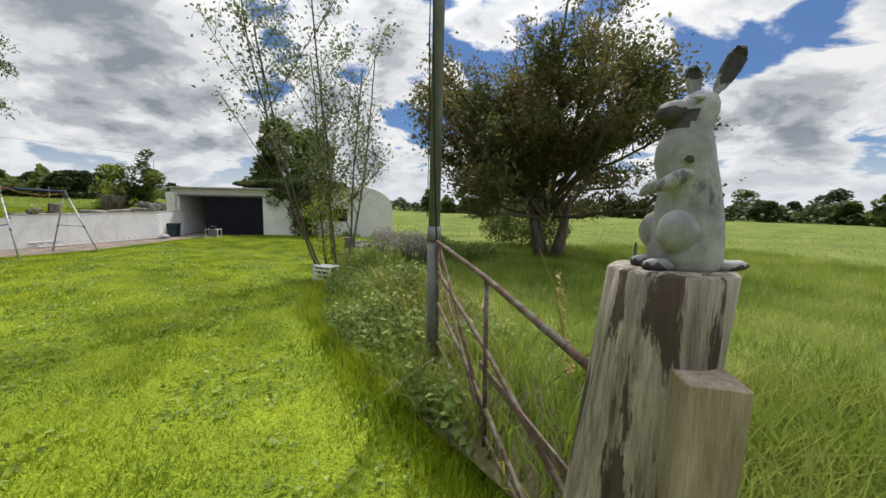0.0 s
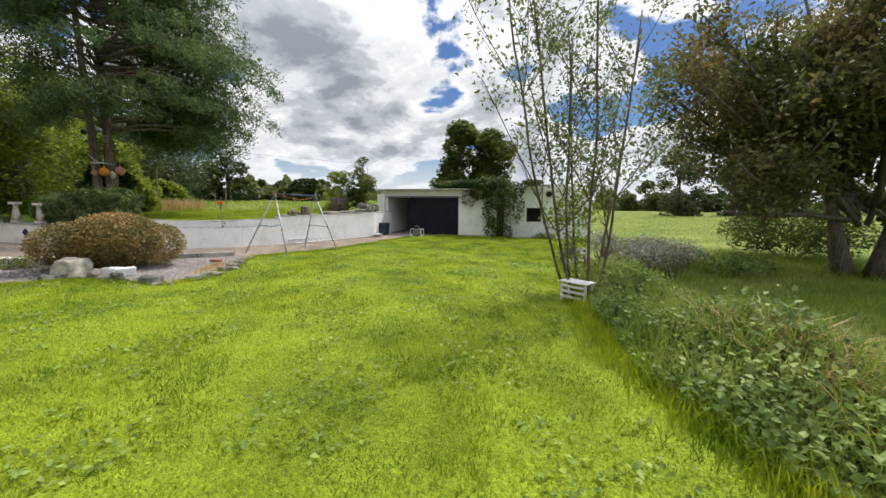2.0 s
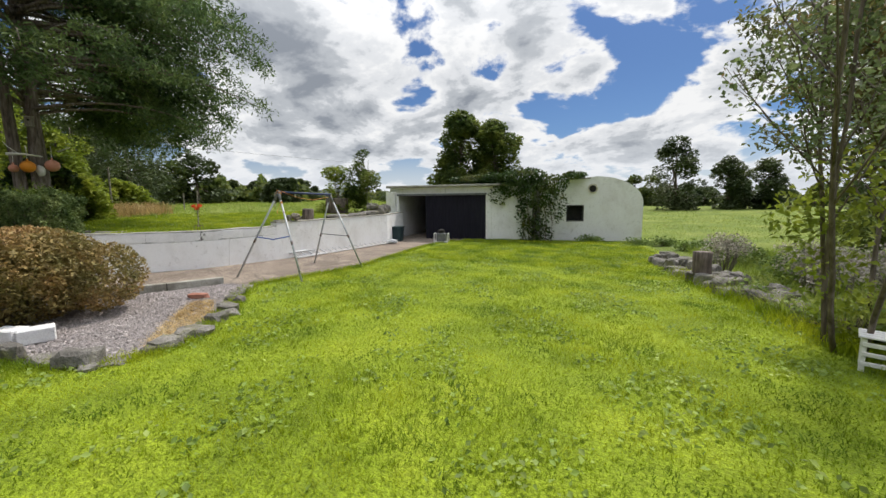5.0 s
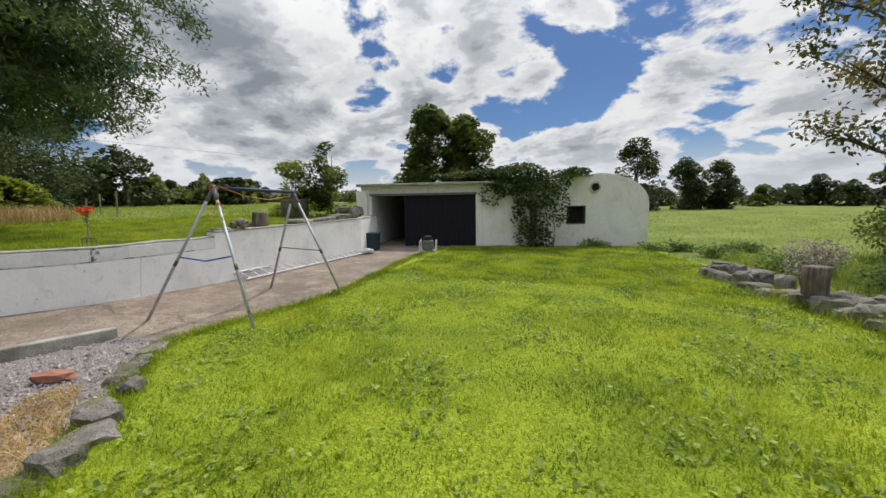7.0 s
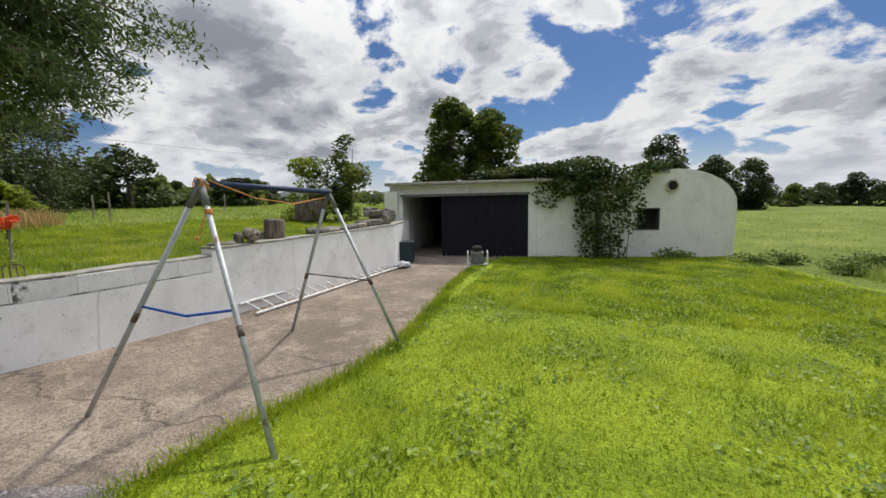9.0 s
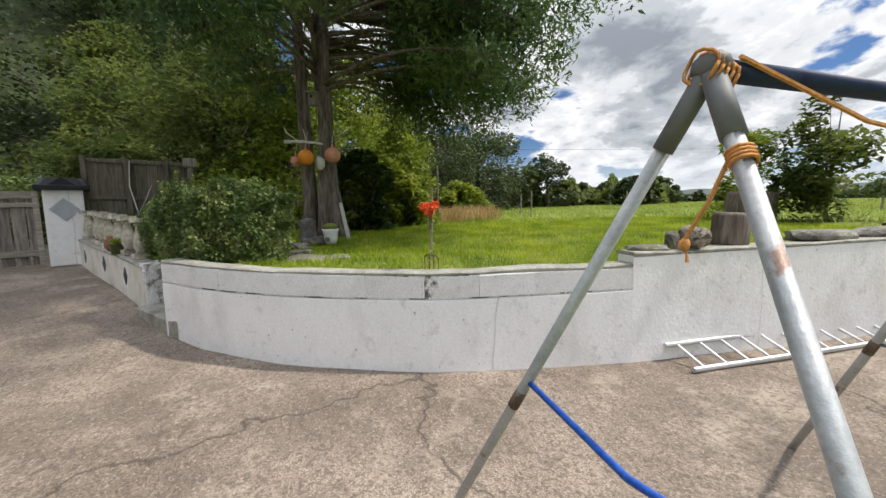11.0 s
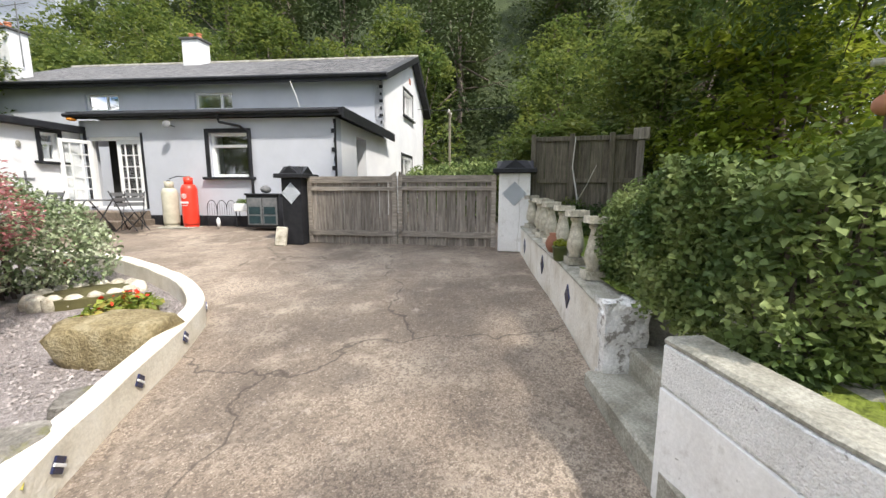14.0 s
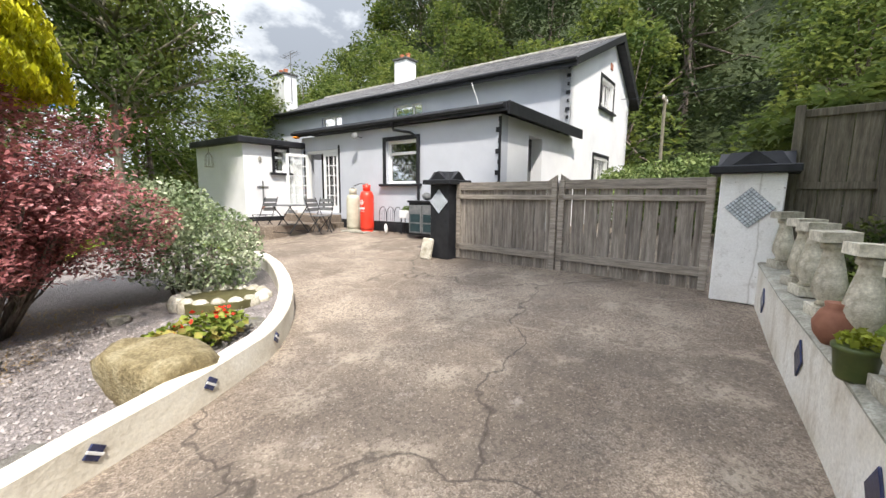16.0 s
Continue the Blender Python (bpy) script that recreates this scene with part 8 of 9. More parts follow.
    foliage("crown", c, 0.06, "leaf_maple", e, flat=0.7, aspect=0.45, droop=0.15)
    blobs = [(1.2 * math.cos(a), 1.2 * math.sin(a), 1.2 + 0.35 * math.sin(a * 3), 0.62, 0.62, 0.42) for a in [i * 0.63 for i in range(10)]] + [(0.6 * math.cos(a), 0.6 * math.sin(a), 2.0, 0.6, 0.6, 0.4) for a in (0, 1.3, 2.6, 3.9, 5.2)] + [(0, 0, 2.4, .6, .6, .3)]
    foliage("outer_spray", crown_points(22000, blobs, 0.6), 0.055, "leaf_maple", e, flat=1.6, aspect=0.55, droop=0.1)
    e.scale = (1.03, 1.03, 1.03)
    # spirea by the drive
    sp = shrub("spirea_bush", -11.75, 6.55, Z(-11.75, 6.55), [(0, 0, 0.55, 1.0, 0.95, 0.55), (0.4, 0.7, 0.55, 0.7, 0.6, 0.5), (-0.4, -0.6, 0.6, 0.75, 0.7, 0.5), (0.5, -0.2, 0.8, 0.65, 0.65, 0.45), (-0.3, 0.5, 0.8, 0.6, 0.6, 0.42), (0.1, 0.05, 1.0, 0.7, 0.7, 0.3)], 36000, 0.055,
          "leaf_spirea", "broad rounded shrub with bronze, red and green leaves", stems=16, seed=37, shell=0.6)
    sp.scale = (0.95, 0.95, 0.95)
    shrub("bedding_plant", -13.2, 5.35, Z(-13.2, 5.4), [(0, 0, 0.15, 0.22, 0.22, 0.15), (0.15, 0.2, 0.15, 0.2, 0.2, 0.15)], 420, 0.05, "leaf_geranium", "small plant with reddening leaves behind the kerb", stems=6, seed=39, shell=0.3)
    stones([(-13.35, 5.05, Z(-13.4, 5), 0.4, 0.3, 0.3, 30), (-13.7, 4.6, Z(-13.7, 4.6), 0.3, 0.25, 0.2, 70)], "kerb rocks", "white-splashed rough stone behind the kerb", 44)
    # golden conifer and darker shrub beneath
    e = empty("golden_conifer", -12.15, 2.5, Z(-12.15, 2.5), label="broad rounded golden-yellow garden conifer", category="tree")
    part("trunk", tube([(0, 0, -0.1), (0, 0, 3.6)], 0.12, 0.03, n=8), "bark", e)
    n = 42000
    f = RNG.uniform(0, 1, n)
    a = RNG.uniform(0, 2 * np.pi, n)
    r = 1.08 * np.sqrt(np.clip(1 - f ** 1.7, 0, 1)) * (0.82 + 0.18 * RNG.uniform(0, 1, n)) * (1 + 0.08 * np.sin(a * 9 + f * 20))
    pts = np.stack([r * np.cos(a), r * np.sin(a), 2.62 - Z(-12.15, 2.5) + 1.65 * f], 1)
    V, F = leaves(pts, 0.08, flat=0.0, aspect=0.4, droop=-1.4)
    link("crown", mesh_np("crown", V, F), "leaf_golden", e)
    shrub("dark_shrub", -12.0, 3.3, Z(-12.0, 3.3), [(0, 0, 2.25, 0.6, 0.5, 0.35), (0.5, 0.3, 2.1, 0.6, 0.6, 0.4), (0.2, 0.2, 1.5, 0.5, 0.5, 0.5)], 7000, 0.07, "leaf_hedge", "dark green leafy shrub under the golden conifer", stems=8, seed=47, shell=0.4)
    # tree over the front garden
    e = empty("ash_tree", -11.3, -5.0, Z(-11.3, -5.0), label="tall slender garden tree with bare pale lower branches", category="tree")
    rng = random.Random(53)
    segs, tips = [], []
    branch(rng, Vector((0, 0, -0.1)), Vector((-0.08, 0, 1)), 4.2, 0.15, 0, segs, [], wander=0.04)
    segs.append(([Vector((-0.2, 0, 2.6)), Vector((-0.9, 0.2, 4.2)), Vector((-1.3, 0.3, 6.0))], 0.07, 0.03))
    segs.append(([Vector((-0.3, 0, 3.2)), Vector((-0.3, 0.2, 4.6)), Vector((0.2, 0.3, 6.4))], 0.06, 0.03))
    for i in range(30):
        a = rng.uniform(0, 6.28)
        h = rng.uniform(3.0, 6.0)
        branch(rng, Vector((-0.3, 0.1, h)), Vector((math.cos(a), math.sin(a), 0.45)), rng.uniform(1.5, 2.5), 0.05, 1, segs, tips, spread=0.5, up=0.1, kids=(5, 7), shrink=0.5)
    wood("trunk", segs, "bark_pale", e, least=0.005)
    foliage("crown", cloud_points(tips, 16, 0.26), 0.14, "leaf_wood", e, droop=0.3)
    # trees closing the garden behind
    for k, (x, y, h, w) in enumerate(((-8.6, -3.6, 7.5, 5.0), (-7.0, -8.5, 8.0, 6.0), (-10.6, -11.0, 8.5, 6.0), (-13.5, -15.0, 8.0, 6.0), (-5.5, -1.5, 6.0, 4.0), (-8.8, -16, 10, 7), (-2.0, -9, 8, 6), (3.5, -12, 9, 7))):
        leafy_tree("garden_tree", x, y, Z(x, y) - 0.1, h, w, "leaf_wood", 700 + k, 8000, 0.2, "leafy garden tree behind the front beds", trunk=0.14, group="garden trees", n_blobs=36, base=0.05)
    x, y = scatter([(-13.3, 1.0), (-11.4, 1.0), (-11.4, 3.4), (-12.9, 3.6)], 1500)
    V, F = blades(x, y, zg(x, y) + 0.03, 0.03, 0.008, lean=4.0)
    tagged(link("leaf_litter", mesh_np("leaf_litter", V, F), "dry_blade"), label="brown leaf litter under the maple", category="leaf litter", kind="stuff")


build_front_garden()


# ---- things in front of the house ----
def hp(s, d, z):
    """A place in front of the house: s along the front, d metres out from it."""
    p = H0 + HU * s + HN * d
    return p.x, p.y, z


HTURN = math.degrees(math.atan2(HU.y, HU.x)) + 180
HZ = float(zg(-17.3, -3.9))


def build_house_things():
    for s, d, m, h, lab in ((3.86, 0.35, "red_gas", 1.12, "tall red gas cylinder with white lettering"), (4.41, 0.35, "beige_gas", 1.02, "tall faded beige gas cylinder")):
        x, y, z = hp(s, d, HZ)
        e = empty("gas_cylinder", x, y, z, HTURN, label=lab, category="gas cylinder", group="gas cylinders")
        part("body", lathe([(0.18, 0.06), (0.19, 0.12), (0.19, h - 0.14), (0.15, h - 0.03), (0.08, h)], 24), m, e, smooth=True)
        part("foot_ring", lathe([(0.17, 0), (0.17, 0.07)], 20), m, e)
        part("collar", lathe([(0.10, h - 0.02), (0.11, h + 0.16), (0.095, h + 0.16)], 18), m, e, smooth=True)
        part("valve", lathe([(0.03, h), (0.03, h + 0.14), (0.05, h + 0.15), (0.05, h + 0.19), (0.02, h + 0.2)], 10), "brick_red" if m == "red_gas" else "paint_grey", e)
        if m == "red_gas":
            ring = bmesh.new()
            for k in range(10):
                a = 2 * math.pi * k / 10
                box(0.035, 0.006, 0.02, 0.052 * math.cos(a), -0.193, h * 0.72 + 0.052 * math.sin(a) - 0.01, 0, ring)
            sphere(0.022, (0, -0.192, h * 0.72), (1, 0.3, 1), 2, bm=ring)
            part("emblem", ring, "white_paint", e, "plain white round emblem")
            bars = bmesh.new()
            box(0.22, 0.006, 0.05, 0, -0.193, h * 0.55, 0, bars)
            box(0.2, 0.006, 0.012, 0, -0.193, h * 0.50, 0, bars)
            part("lettering_bar", bars, "white_paint", e, "plain white lettering bar")
    x, y, z = hp(4.14, 0.42, HZ - 0.01)
    ob = part("paving_slab", box(0.9, 0.5, 0.05, 0, 0, 0, 0.01), "cap")
    ob.matrix_world = pose(x, y, z - 0.03, 0, 0, HTURN)
    tagged(ob, label="concrete slab under the gas cylinders", category="slab")
    x, y, z = hp(4.14, 0.25, HZ)
    hose = empty("gas_hose", x, y, z, HTURN, label="black gas hose joining the cylinders to the wall", category="hose")
    part("hose", tube([(-0.3, -0.05, 1.25), (-0.1, 0.0, 1.32), (0.2, 0, 1.3), (0.3, -0.05, 1.2)], 0.012, n=6), "black", hose)
    # folding table and chairs
    x, y, z = hp(5.0, 1.9, HZ)
    t = empty("bistro_table", x, y, z, HTURN + 8, label="dark folding bistro table", category="table")
    part("tabletop", box(0.75, 0.75, 0.03, 0, 0, 0.70, 0.01), "paint_grey", t)
    for s_ in (-0.3, 0.3):
        part("leg", tube([(s_, -0.32, 0), (s_, 0.3, 0.7)], 0.014, n=6), "black", t)
        part("leg", tube([(s_, 0.32, 0), (s_, -0.3, 0.7)], 0.014, n=6), "black", t)
    part("cross_bar", tube([(-0.3, 0.32, 0.02), (0.3, 0.32, 0.02)], 0.01, n=6), "black", t)
    part("cross_bar", tube([(-0.3, -0.32, 0.02), (0.3, -0.32, 0.02)], 0.01, n=6), "black", t)
    first = None
    for s_, d_, a in ((4.35, 1.5, 100), (5.75, 2.2, -80), (4.75, 1.1, 30)):
        x, y, z = hp(s_, d_, HZ)
        m = pose(x, y, z, 0, 0, HTURN + a)
        if first is None:
            first = empty("folding_chair", 0, 0, 0, label="dark slatted folding garden chair", category="chair", group="garden chairs")
            for i in range(5):
                part("seat_slat", box(0.4, 0.06, 0.015, 0, -0.16 + i * 0.08, 0.44, 0.003), "paint_grey", first)
            for i in range(3):
                part("back_slat", box(0.4, 0.015, 0.09, 0, 0.24 + 0.03 * i, 0.56 + i * 0.12, 0.003), "paint_grey", first)
            for s2 in (-0.2, 0.2):
                part("leg", tube([(s2, -0.22, 0), (s2, 0.1, 0.44), (s2, 0.33, 0.92)], 0.012, n=6), "black", first)
                part("leg", tube([(s2, 0.25, 0), (s2, -0.2, 0.45)], 0.012, n=6), "black", first)
            first.matrix_world = m
        else:
            copy_thing(first, m)
    # hoop-backed ornaments, planter, store
    for k, s_ in enumerate((3.26, 2.98, 2.72)):
        x, y, z = hp(s_, 0.35, HZ)
        e = empty("hoop_trellis", x, y, z, HTURN, label="black wire hoop leaning on the house wall", category="trellis", group="wire hoops")
        arc = [(-0.13, 0, 0.0), (-0.13, 0, 0.5)] + [(-0.13 * math.cos(a), 0, 0.5 + 0.2 * math.sin(a)) for a in [math.pi * i / 8 for i in range(1, 8)]] + [(0.13, 0, 0.5), (0.13, 0, 0.0)]
        part("hoop", tube(arc, 0.009, n=6), "black", e)
        for dx in (-0.065, 0, 0.065):
            part("wire", tube([(dx, 0, 0.15), (dx, 0, 0.62)], 0.004, n=5), "black", e)
        part("cross_wire", tube([(-0.13, 0, 0.25), (0.13, 0, 0.25)], 0.006, n=5), "black", e)
    x, y, z = hp(2.95, 0.55, HZ)
    g = part("ornament", sphere(0.06, (0, 0, 0.14), (0.8, 0.8, 2.2), 2, 0.3, 4), "white_paint", smooth=True)
    g.matrix_world = pose(x, y, z, 0, 0, 0)
    tagged(g, label="small white garden ornament by the wall", category="ornament")
    x, y, z = hp(2.42, 0.3, HZ)
    e = empty("trough_planter", x, y, z, HTURN, label="white trough planter with green plants on a dark stand", category="planter")
    part("trough", box(0.42, 0.22, 0.2, 0, 0, 0.42, 0.015), "white_paint", e)
    for a in (-0.17, 0.17):
        part("leg", tube([(a, -0.08, 0), (a, -0.08, 0.42)], 0.012, n=6), "black", e)
        part("leg", tube([(a, 0.08, 0), (a, 0.08, 0.42)], 0.012, n=6), "black", e)
    foliage("plant", crown_points(260, [(0, 0, 0.66, 0.2, 0.1, 0.08)], 0.2), 0.05, "leaf_hedge", e)
    x, y, z = hp(1.72, 0.4, HZ)
    e = empty("glass_cabinet", x, y, z, HTURN, label="dark outdoor storage cabinet with glazed doors", category="cabinet")
    part("body", box(0.85, 0.4, 0.8, 0, 0, 0.03, 0.01), "black", e)
    part("top", box(0.92, 0.46, 0.05, 0, 0, 0.83, 0.01), "black", e)
    for a in (-0.2, 0.2):
        dr = part("door", box(0.38, 0.02, 0.68, a, -0.215, 0.09, 0.006), "paint_grey", e)
        for zz in (0.13, 0.36):
            part("pane", box(0.30, 0.008, 0.19, a, -0.23, zz), "green_bin", dr)
    ob = part("watering_can", sphere(0.11, (0, 0, 0.1), (1.3, 0.8, 0.9), 2, 0.1), "paint_grey", smooth=True)
    ob.matrix_world = pose(x, y, z + 0.88, 0, 0, 0)
    tagged(ob, label="dark metal pot on the storage cabinet", category="pot")
    x, y = -17.62, 0.22
    ob = part("leaning_stone", box(0.24, 0.1, 0.42, 0, 0, 0, 0.025), "cast_stone")
    ob.matrix_world = pose(x, y, float(zg(x, y)) - 0.01, -12, 3, HTURN)
    tagged(ob, label="pale stone slab leaning on the gate post", category="stone slab")
    # fittings on the walls
    def wall_empty(name, s, d, z, **tags):
        x, y, _ = hp(s, d, 0)
        return empty(name, x, y, z, HTURN, **tags)
    e = wall_empty("satellite_dish", 4.4, 0.18, 3.38, label="small grey satellite dish under the gutter", category="satellite dish")
    dsh = lathe([(0.01, 0), (0.07, 0.01), (0.10, 0.035), (0.096, 0.04)], 20)
    bmesh.ops.transform(dsh, matrix=pose(0, -0.08, 0, 70, 0, 20), verts=dsh.verts)
    part("dish", dsh, "paint_grey", e, smooth=True)
    part("bracket", tube([(0, 0.18, 0), (0, -0.06, 0)], 0.015, n=6), "paint_grey", e)
    p = house_xy(0.03, 1.6)
    e = empty("wall_lamp", p.x, p.y, 3.5, HTURN - 90, label="dark swan-neck lamp over the side door", category="wall lamp")
    part("arm", tube([(0, 0, 0), (0, -0.15, 0.08), (0, -0.26, 0.02)], 0.012, n=6), "black", e)
    part("shade", lathe([(0.07, -0.07), (0.04, 0.0), (0.02, 0.03)], 14, at=(0, -0.26, 0.0)), "black", e)
    p = house_xy(0.01, 7.9)
    e = empty("alarm_box", p.x, p.y, 6.42, HTURN - 90, label="red alarm box high on the gable", category="alarm box")
    part("case", box(0.3, 0.1, 0.24, 0, -0.04, 0, 0.02), "brick_red", e)
    # cross and lantern on the wing
    p = house_xy(7.18, -1.36)
    e = empty("wall_cross", p.x, p.y, 1.4, HTURN - 90, label="iron cross ornament with a red pot on the wing wall", category="ornament")
    part("upright", box(0.03, 0.03, 0.75, 0, -0.02, 0), "paint_grey", e)
    part("arm", box(0.36, 0.03, 0.03, 0, -0.02, 0.56), "paint_grey", e)
    part("pot", lathe([(0.04, 0), (0.06, 0.1), (0.05, 0.1)], 12, at=(0, -0.06, -0.12)), "brick_red", e)
    p = house_xy(7.18, -1.42)
    e = empty("wall_plaque", p.x, p.y, 2.72, HTURN - 90, label="small oval plaque on the wing wall", category="plaque")
    part("oval", sphere(0.07, (0, -0.01, 0.07), (0.8, 0.25, 1.2), 2), "cap", e)
    p = house_xy(8.6, -2.2)
    e = empty("hanging_lantern", p.x, p.y, 2.55, 0, label="white wire lantern hanging from the eaves", category="lantern")
    b = bmesh.new()
    for i in range(8):
        a = 2 * math.pi * i / 8
        tube([(0.12 * math.cos(a), 0.12 * math.sin(a), 0), (0.10 * math.cos(a), 0.10 * math.sin(a), 0.32), (0.0, 0.0, 0.46)], 0.008, n=4, bm=b)
    part("cage", b, "cap", e)
    part("ring", lathe([(0.125, 0), (0.125, 0.02)], 16), "cap", e)
    part("hook", tube([(0, 0, 0.46), (0, 0, 0.85)], 0.006, n=4), "black", e)
    p = house_xy(7.1, -0.25)
    e = empty("hanging_light", p.x, p.y, 3.55, 0, label="orange lamp where the roofs meet", category="lamp")
    part("case", sphere(0.07, (0, 0, 0), (1.6, 1, 0.6), 2), "buoy_orange", e)
    # television aerial on the far chimney
    q = house_xy(14.85, 4.75)
    e = empty("aerial", q.x, q.y, 6.6, HTURN, label="television aerial strapped to the chimney", category="aerial")
    part("mast", tube([(0, 0, 0), (0, 0, 2.4)], 0.02, n=6), "paint_grey", e)
    part("boom", tube([(-0.7, 0, 2.25), (0.6, 0, 2.35)], 0.014, n=6), "paint_grey", e)
    for i in range(9):
        part("element", tube([(-0.62 + i * 0.14, -0.28, 2.25 + i * 0.01), (-0.62 + i * 0.14, 0.28, 2.25 + i * 0.01)], 0.007, n=4), "paint_grey", e)
    part("boom", tube([(-0.5, 0, 1.75), (0.4, 0, 1.78)], 0.012, n=6), "paint_grey", e)
    # loose white cable on the upper wall
    q = house_xy(2.85, 3.75)
    e = empty("loose_cable", q.x, q.y, 3.9, HTURN, label="loose white cable hanging from the gutter", category="cable")
    part("cable", tube([(0.05, -0.1, 0.05), (0.0, -0.14, 0.6), (-0.1, -0.2, 1.05), (-0.28, -0.25, 1.55)], 0.014, n=5), "white_paint", e)
    # car roofs behind the gate
    for s_, d_, mat, lab in ((-4.5, 7.0, "car_paint", "silver car parked behind the gate"), (-8.5, 8.0, "black", "dark car parked behind the gate")):
        q = house_xy(s_, d_)
        e = empty("car", q.x, q.y, HZ + 0.1, HTURN + 20, label=lab, category="car")
        b = bmesh.new()
        box(4.3, 1.75, 0.62, 0, 0, 0.32, 0.12, b)
        cab = box(2.5, 1.55, 0.62, -0.2, 0, 0.90)
        for v in cab.verts:
            if v.co.z > 1.2:
                v.co.x = -0.2 + (v.co.x + 0.2) * 0.68
                v.co.y *= 0.82
        bmesh.ops.bevel(cab, geom=cab.edges[:], offset=0.08, segments=2, affect="EDGES")
        join(b, cab)
        part("body", b, mat, e, smooth=False)
        for yy in (-0.62, 0.62):
            part("roof_rail", tube([(-0.9, yy * .9, 1.56), (0.5, yy * .9, 1.56)], 0.02, n=6), "alu", e)
        for xx in (-1.35, 1.35):
            for yy in (-0.86, 0.86):
                wl = part("wheel", lathe([(0.2, -0.1), (0.32, -0.09), (0.32, 0.09), (0.2, 0.1)], 20), "black", e)
                wl.matrix_basis = pose(xx, yy, 0.32, 90)
        for yy in (-0.74, 0.74):
            part("side_window", box(1.5, 0.02, 0.34, -0.2, yy * 1.0, 1.0, 0.01, rot=None), "black", e)
    # utility pole
    x, y = -28.6, -3.5
    e = empty("utility_pole", x, y, float(land(x, y)), 30, label="wooden utility pole before the wood", category="utility pole")
    part("pole", tube([(0, 0, -0.3), (0, 0, 5.55 - float(land(x, y)))], 0.07, 0.055, n=10), "bark_pale", e)
    part("crossarm", box(1.0, 0.07, 0.07, 0, 0, 5.35 - float(land(x, y)), 0.01), "old_wood", e)
    for a in (-0.5, 0.5):
        part("insulator", lathe([(0.04, 0), (0.05, 0.06), (0.03, 0.12)], 8, at=(a * 0.8, 0, 5.42 - float(land(x, y)))), "bone", e)
    w = bmesh.new()
    tube([(x, y, 5.55), (-24, -14, 6.6), (-10, -22, 7.0)], 0.012, n=4, bm=w)
    tube([(x, y, 5.55), (-42, 20, 6.5), (-46, 60, 8)], 0.012, n=4, bm=w)
    tagged(part("overhead_wire", w, "black"), label="thin dark overhead wires on poles", category="wire")
    for k, (x, y, r) in enumerate(((-24.6, 0.6, 1.0), (-25.6, -1.2, 1.2), (-26.4, -3.2, 1.2), (-23.9, 2.4, 1.0))):
        shrub("laurel_bush", x, y, float(zg(x, y)) - 0.1, [(0, 0, 1.0, r, r, 0.9), (0.5, 0.4, 1.5, r * 0.7, r * 0.7, 0.6), (-0.4, -0.5, 1.4, r * 0.7, r * 0.7, 0.6)], 5000, 0.12, "leaf_hedge", "dense green laurel bush beyond the driveway gate", stems=7, seed=60 + k,
              group="laurel bushes", shell=0.6)
    # fence panel and box post behind the balusters
    x, y = -20.82, 5.55
    e = empty("garden_fence", x, y, 0.95, 114, label="dark weathered timber fence panel among the trees", category="fence")
    for i in range(9):
        part("board", box(0.2, 0.022, 1.74, -0.86 + i * 0.205, 0.01, 0.03, 0.004), "fence_wood", e)
    for zz in (0.12, 0.9, 1.68):
        part("rail", box(1.86, 0.04, 0.08, -0.04, -0.022, zz, 0.004), "fence_wood", e)
    for xx in (-0.98, -0.28, 0.42, 0.9):
        part("post", box(0.085, 0.085, 1.9, xx, -0.085, -0.1, 0.006), "fence_wood", e)
    shrub("ivy_clump", -20.35, 5.45, 0.9, [(0, 0, 0.35, 0.3, 0.35, 0.35), (-0.2, 0.45, 0.3, 0.3, 0.35, 0.3), (0.3, 0.3, 0.2, 0.35, 0.3, 0.2)], 2600, 0.06, "leaf_ivy", "ivy growing up the foot of the fence", stems=6, category="ivy", seed=72, shell=0.3)
    e = empty("post_box", -21.05, 6.42, 0.8, 100, label="weathered post with a small wooden box on top", category="post")
    part("post", box(0.12, 0.12, 1.8, 0, 0, 0, 0.006), "old_wood", e)
    part("box", box(0.26, 0.2, 0.2, 0, 0, 1.8, 0.01), "old_wood", e)
    b = bmesh.new()
    tube([(0, 0, 0), (0.05, 0, 0.9), (-0.15, 0, 1.6), (-0.2, 0.1, 2.3)], 0.025, 0.008, n=5, bm=b)
    tube([(0.04, 0, 0.8), (0.35, 0, 1.2), (0.6, 0, 1.6)], 0.015, 0.006, n=5, bm=b)
    ob = part("bare_branch", b, "bone", smooth=True)
    ob.matrix_world = pose(-20.45, 5.5, 0.85, 0, 0, 60) @ Matrix.Scale(0.8, 4)
    tagged(ob, label="pale bare dead branch standing by the fence", category="branch")


build_house_things()


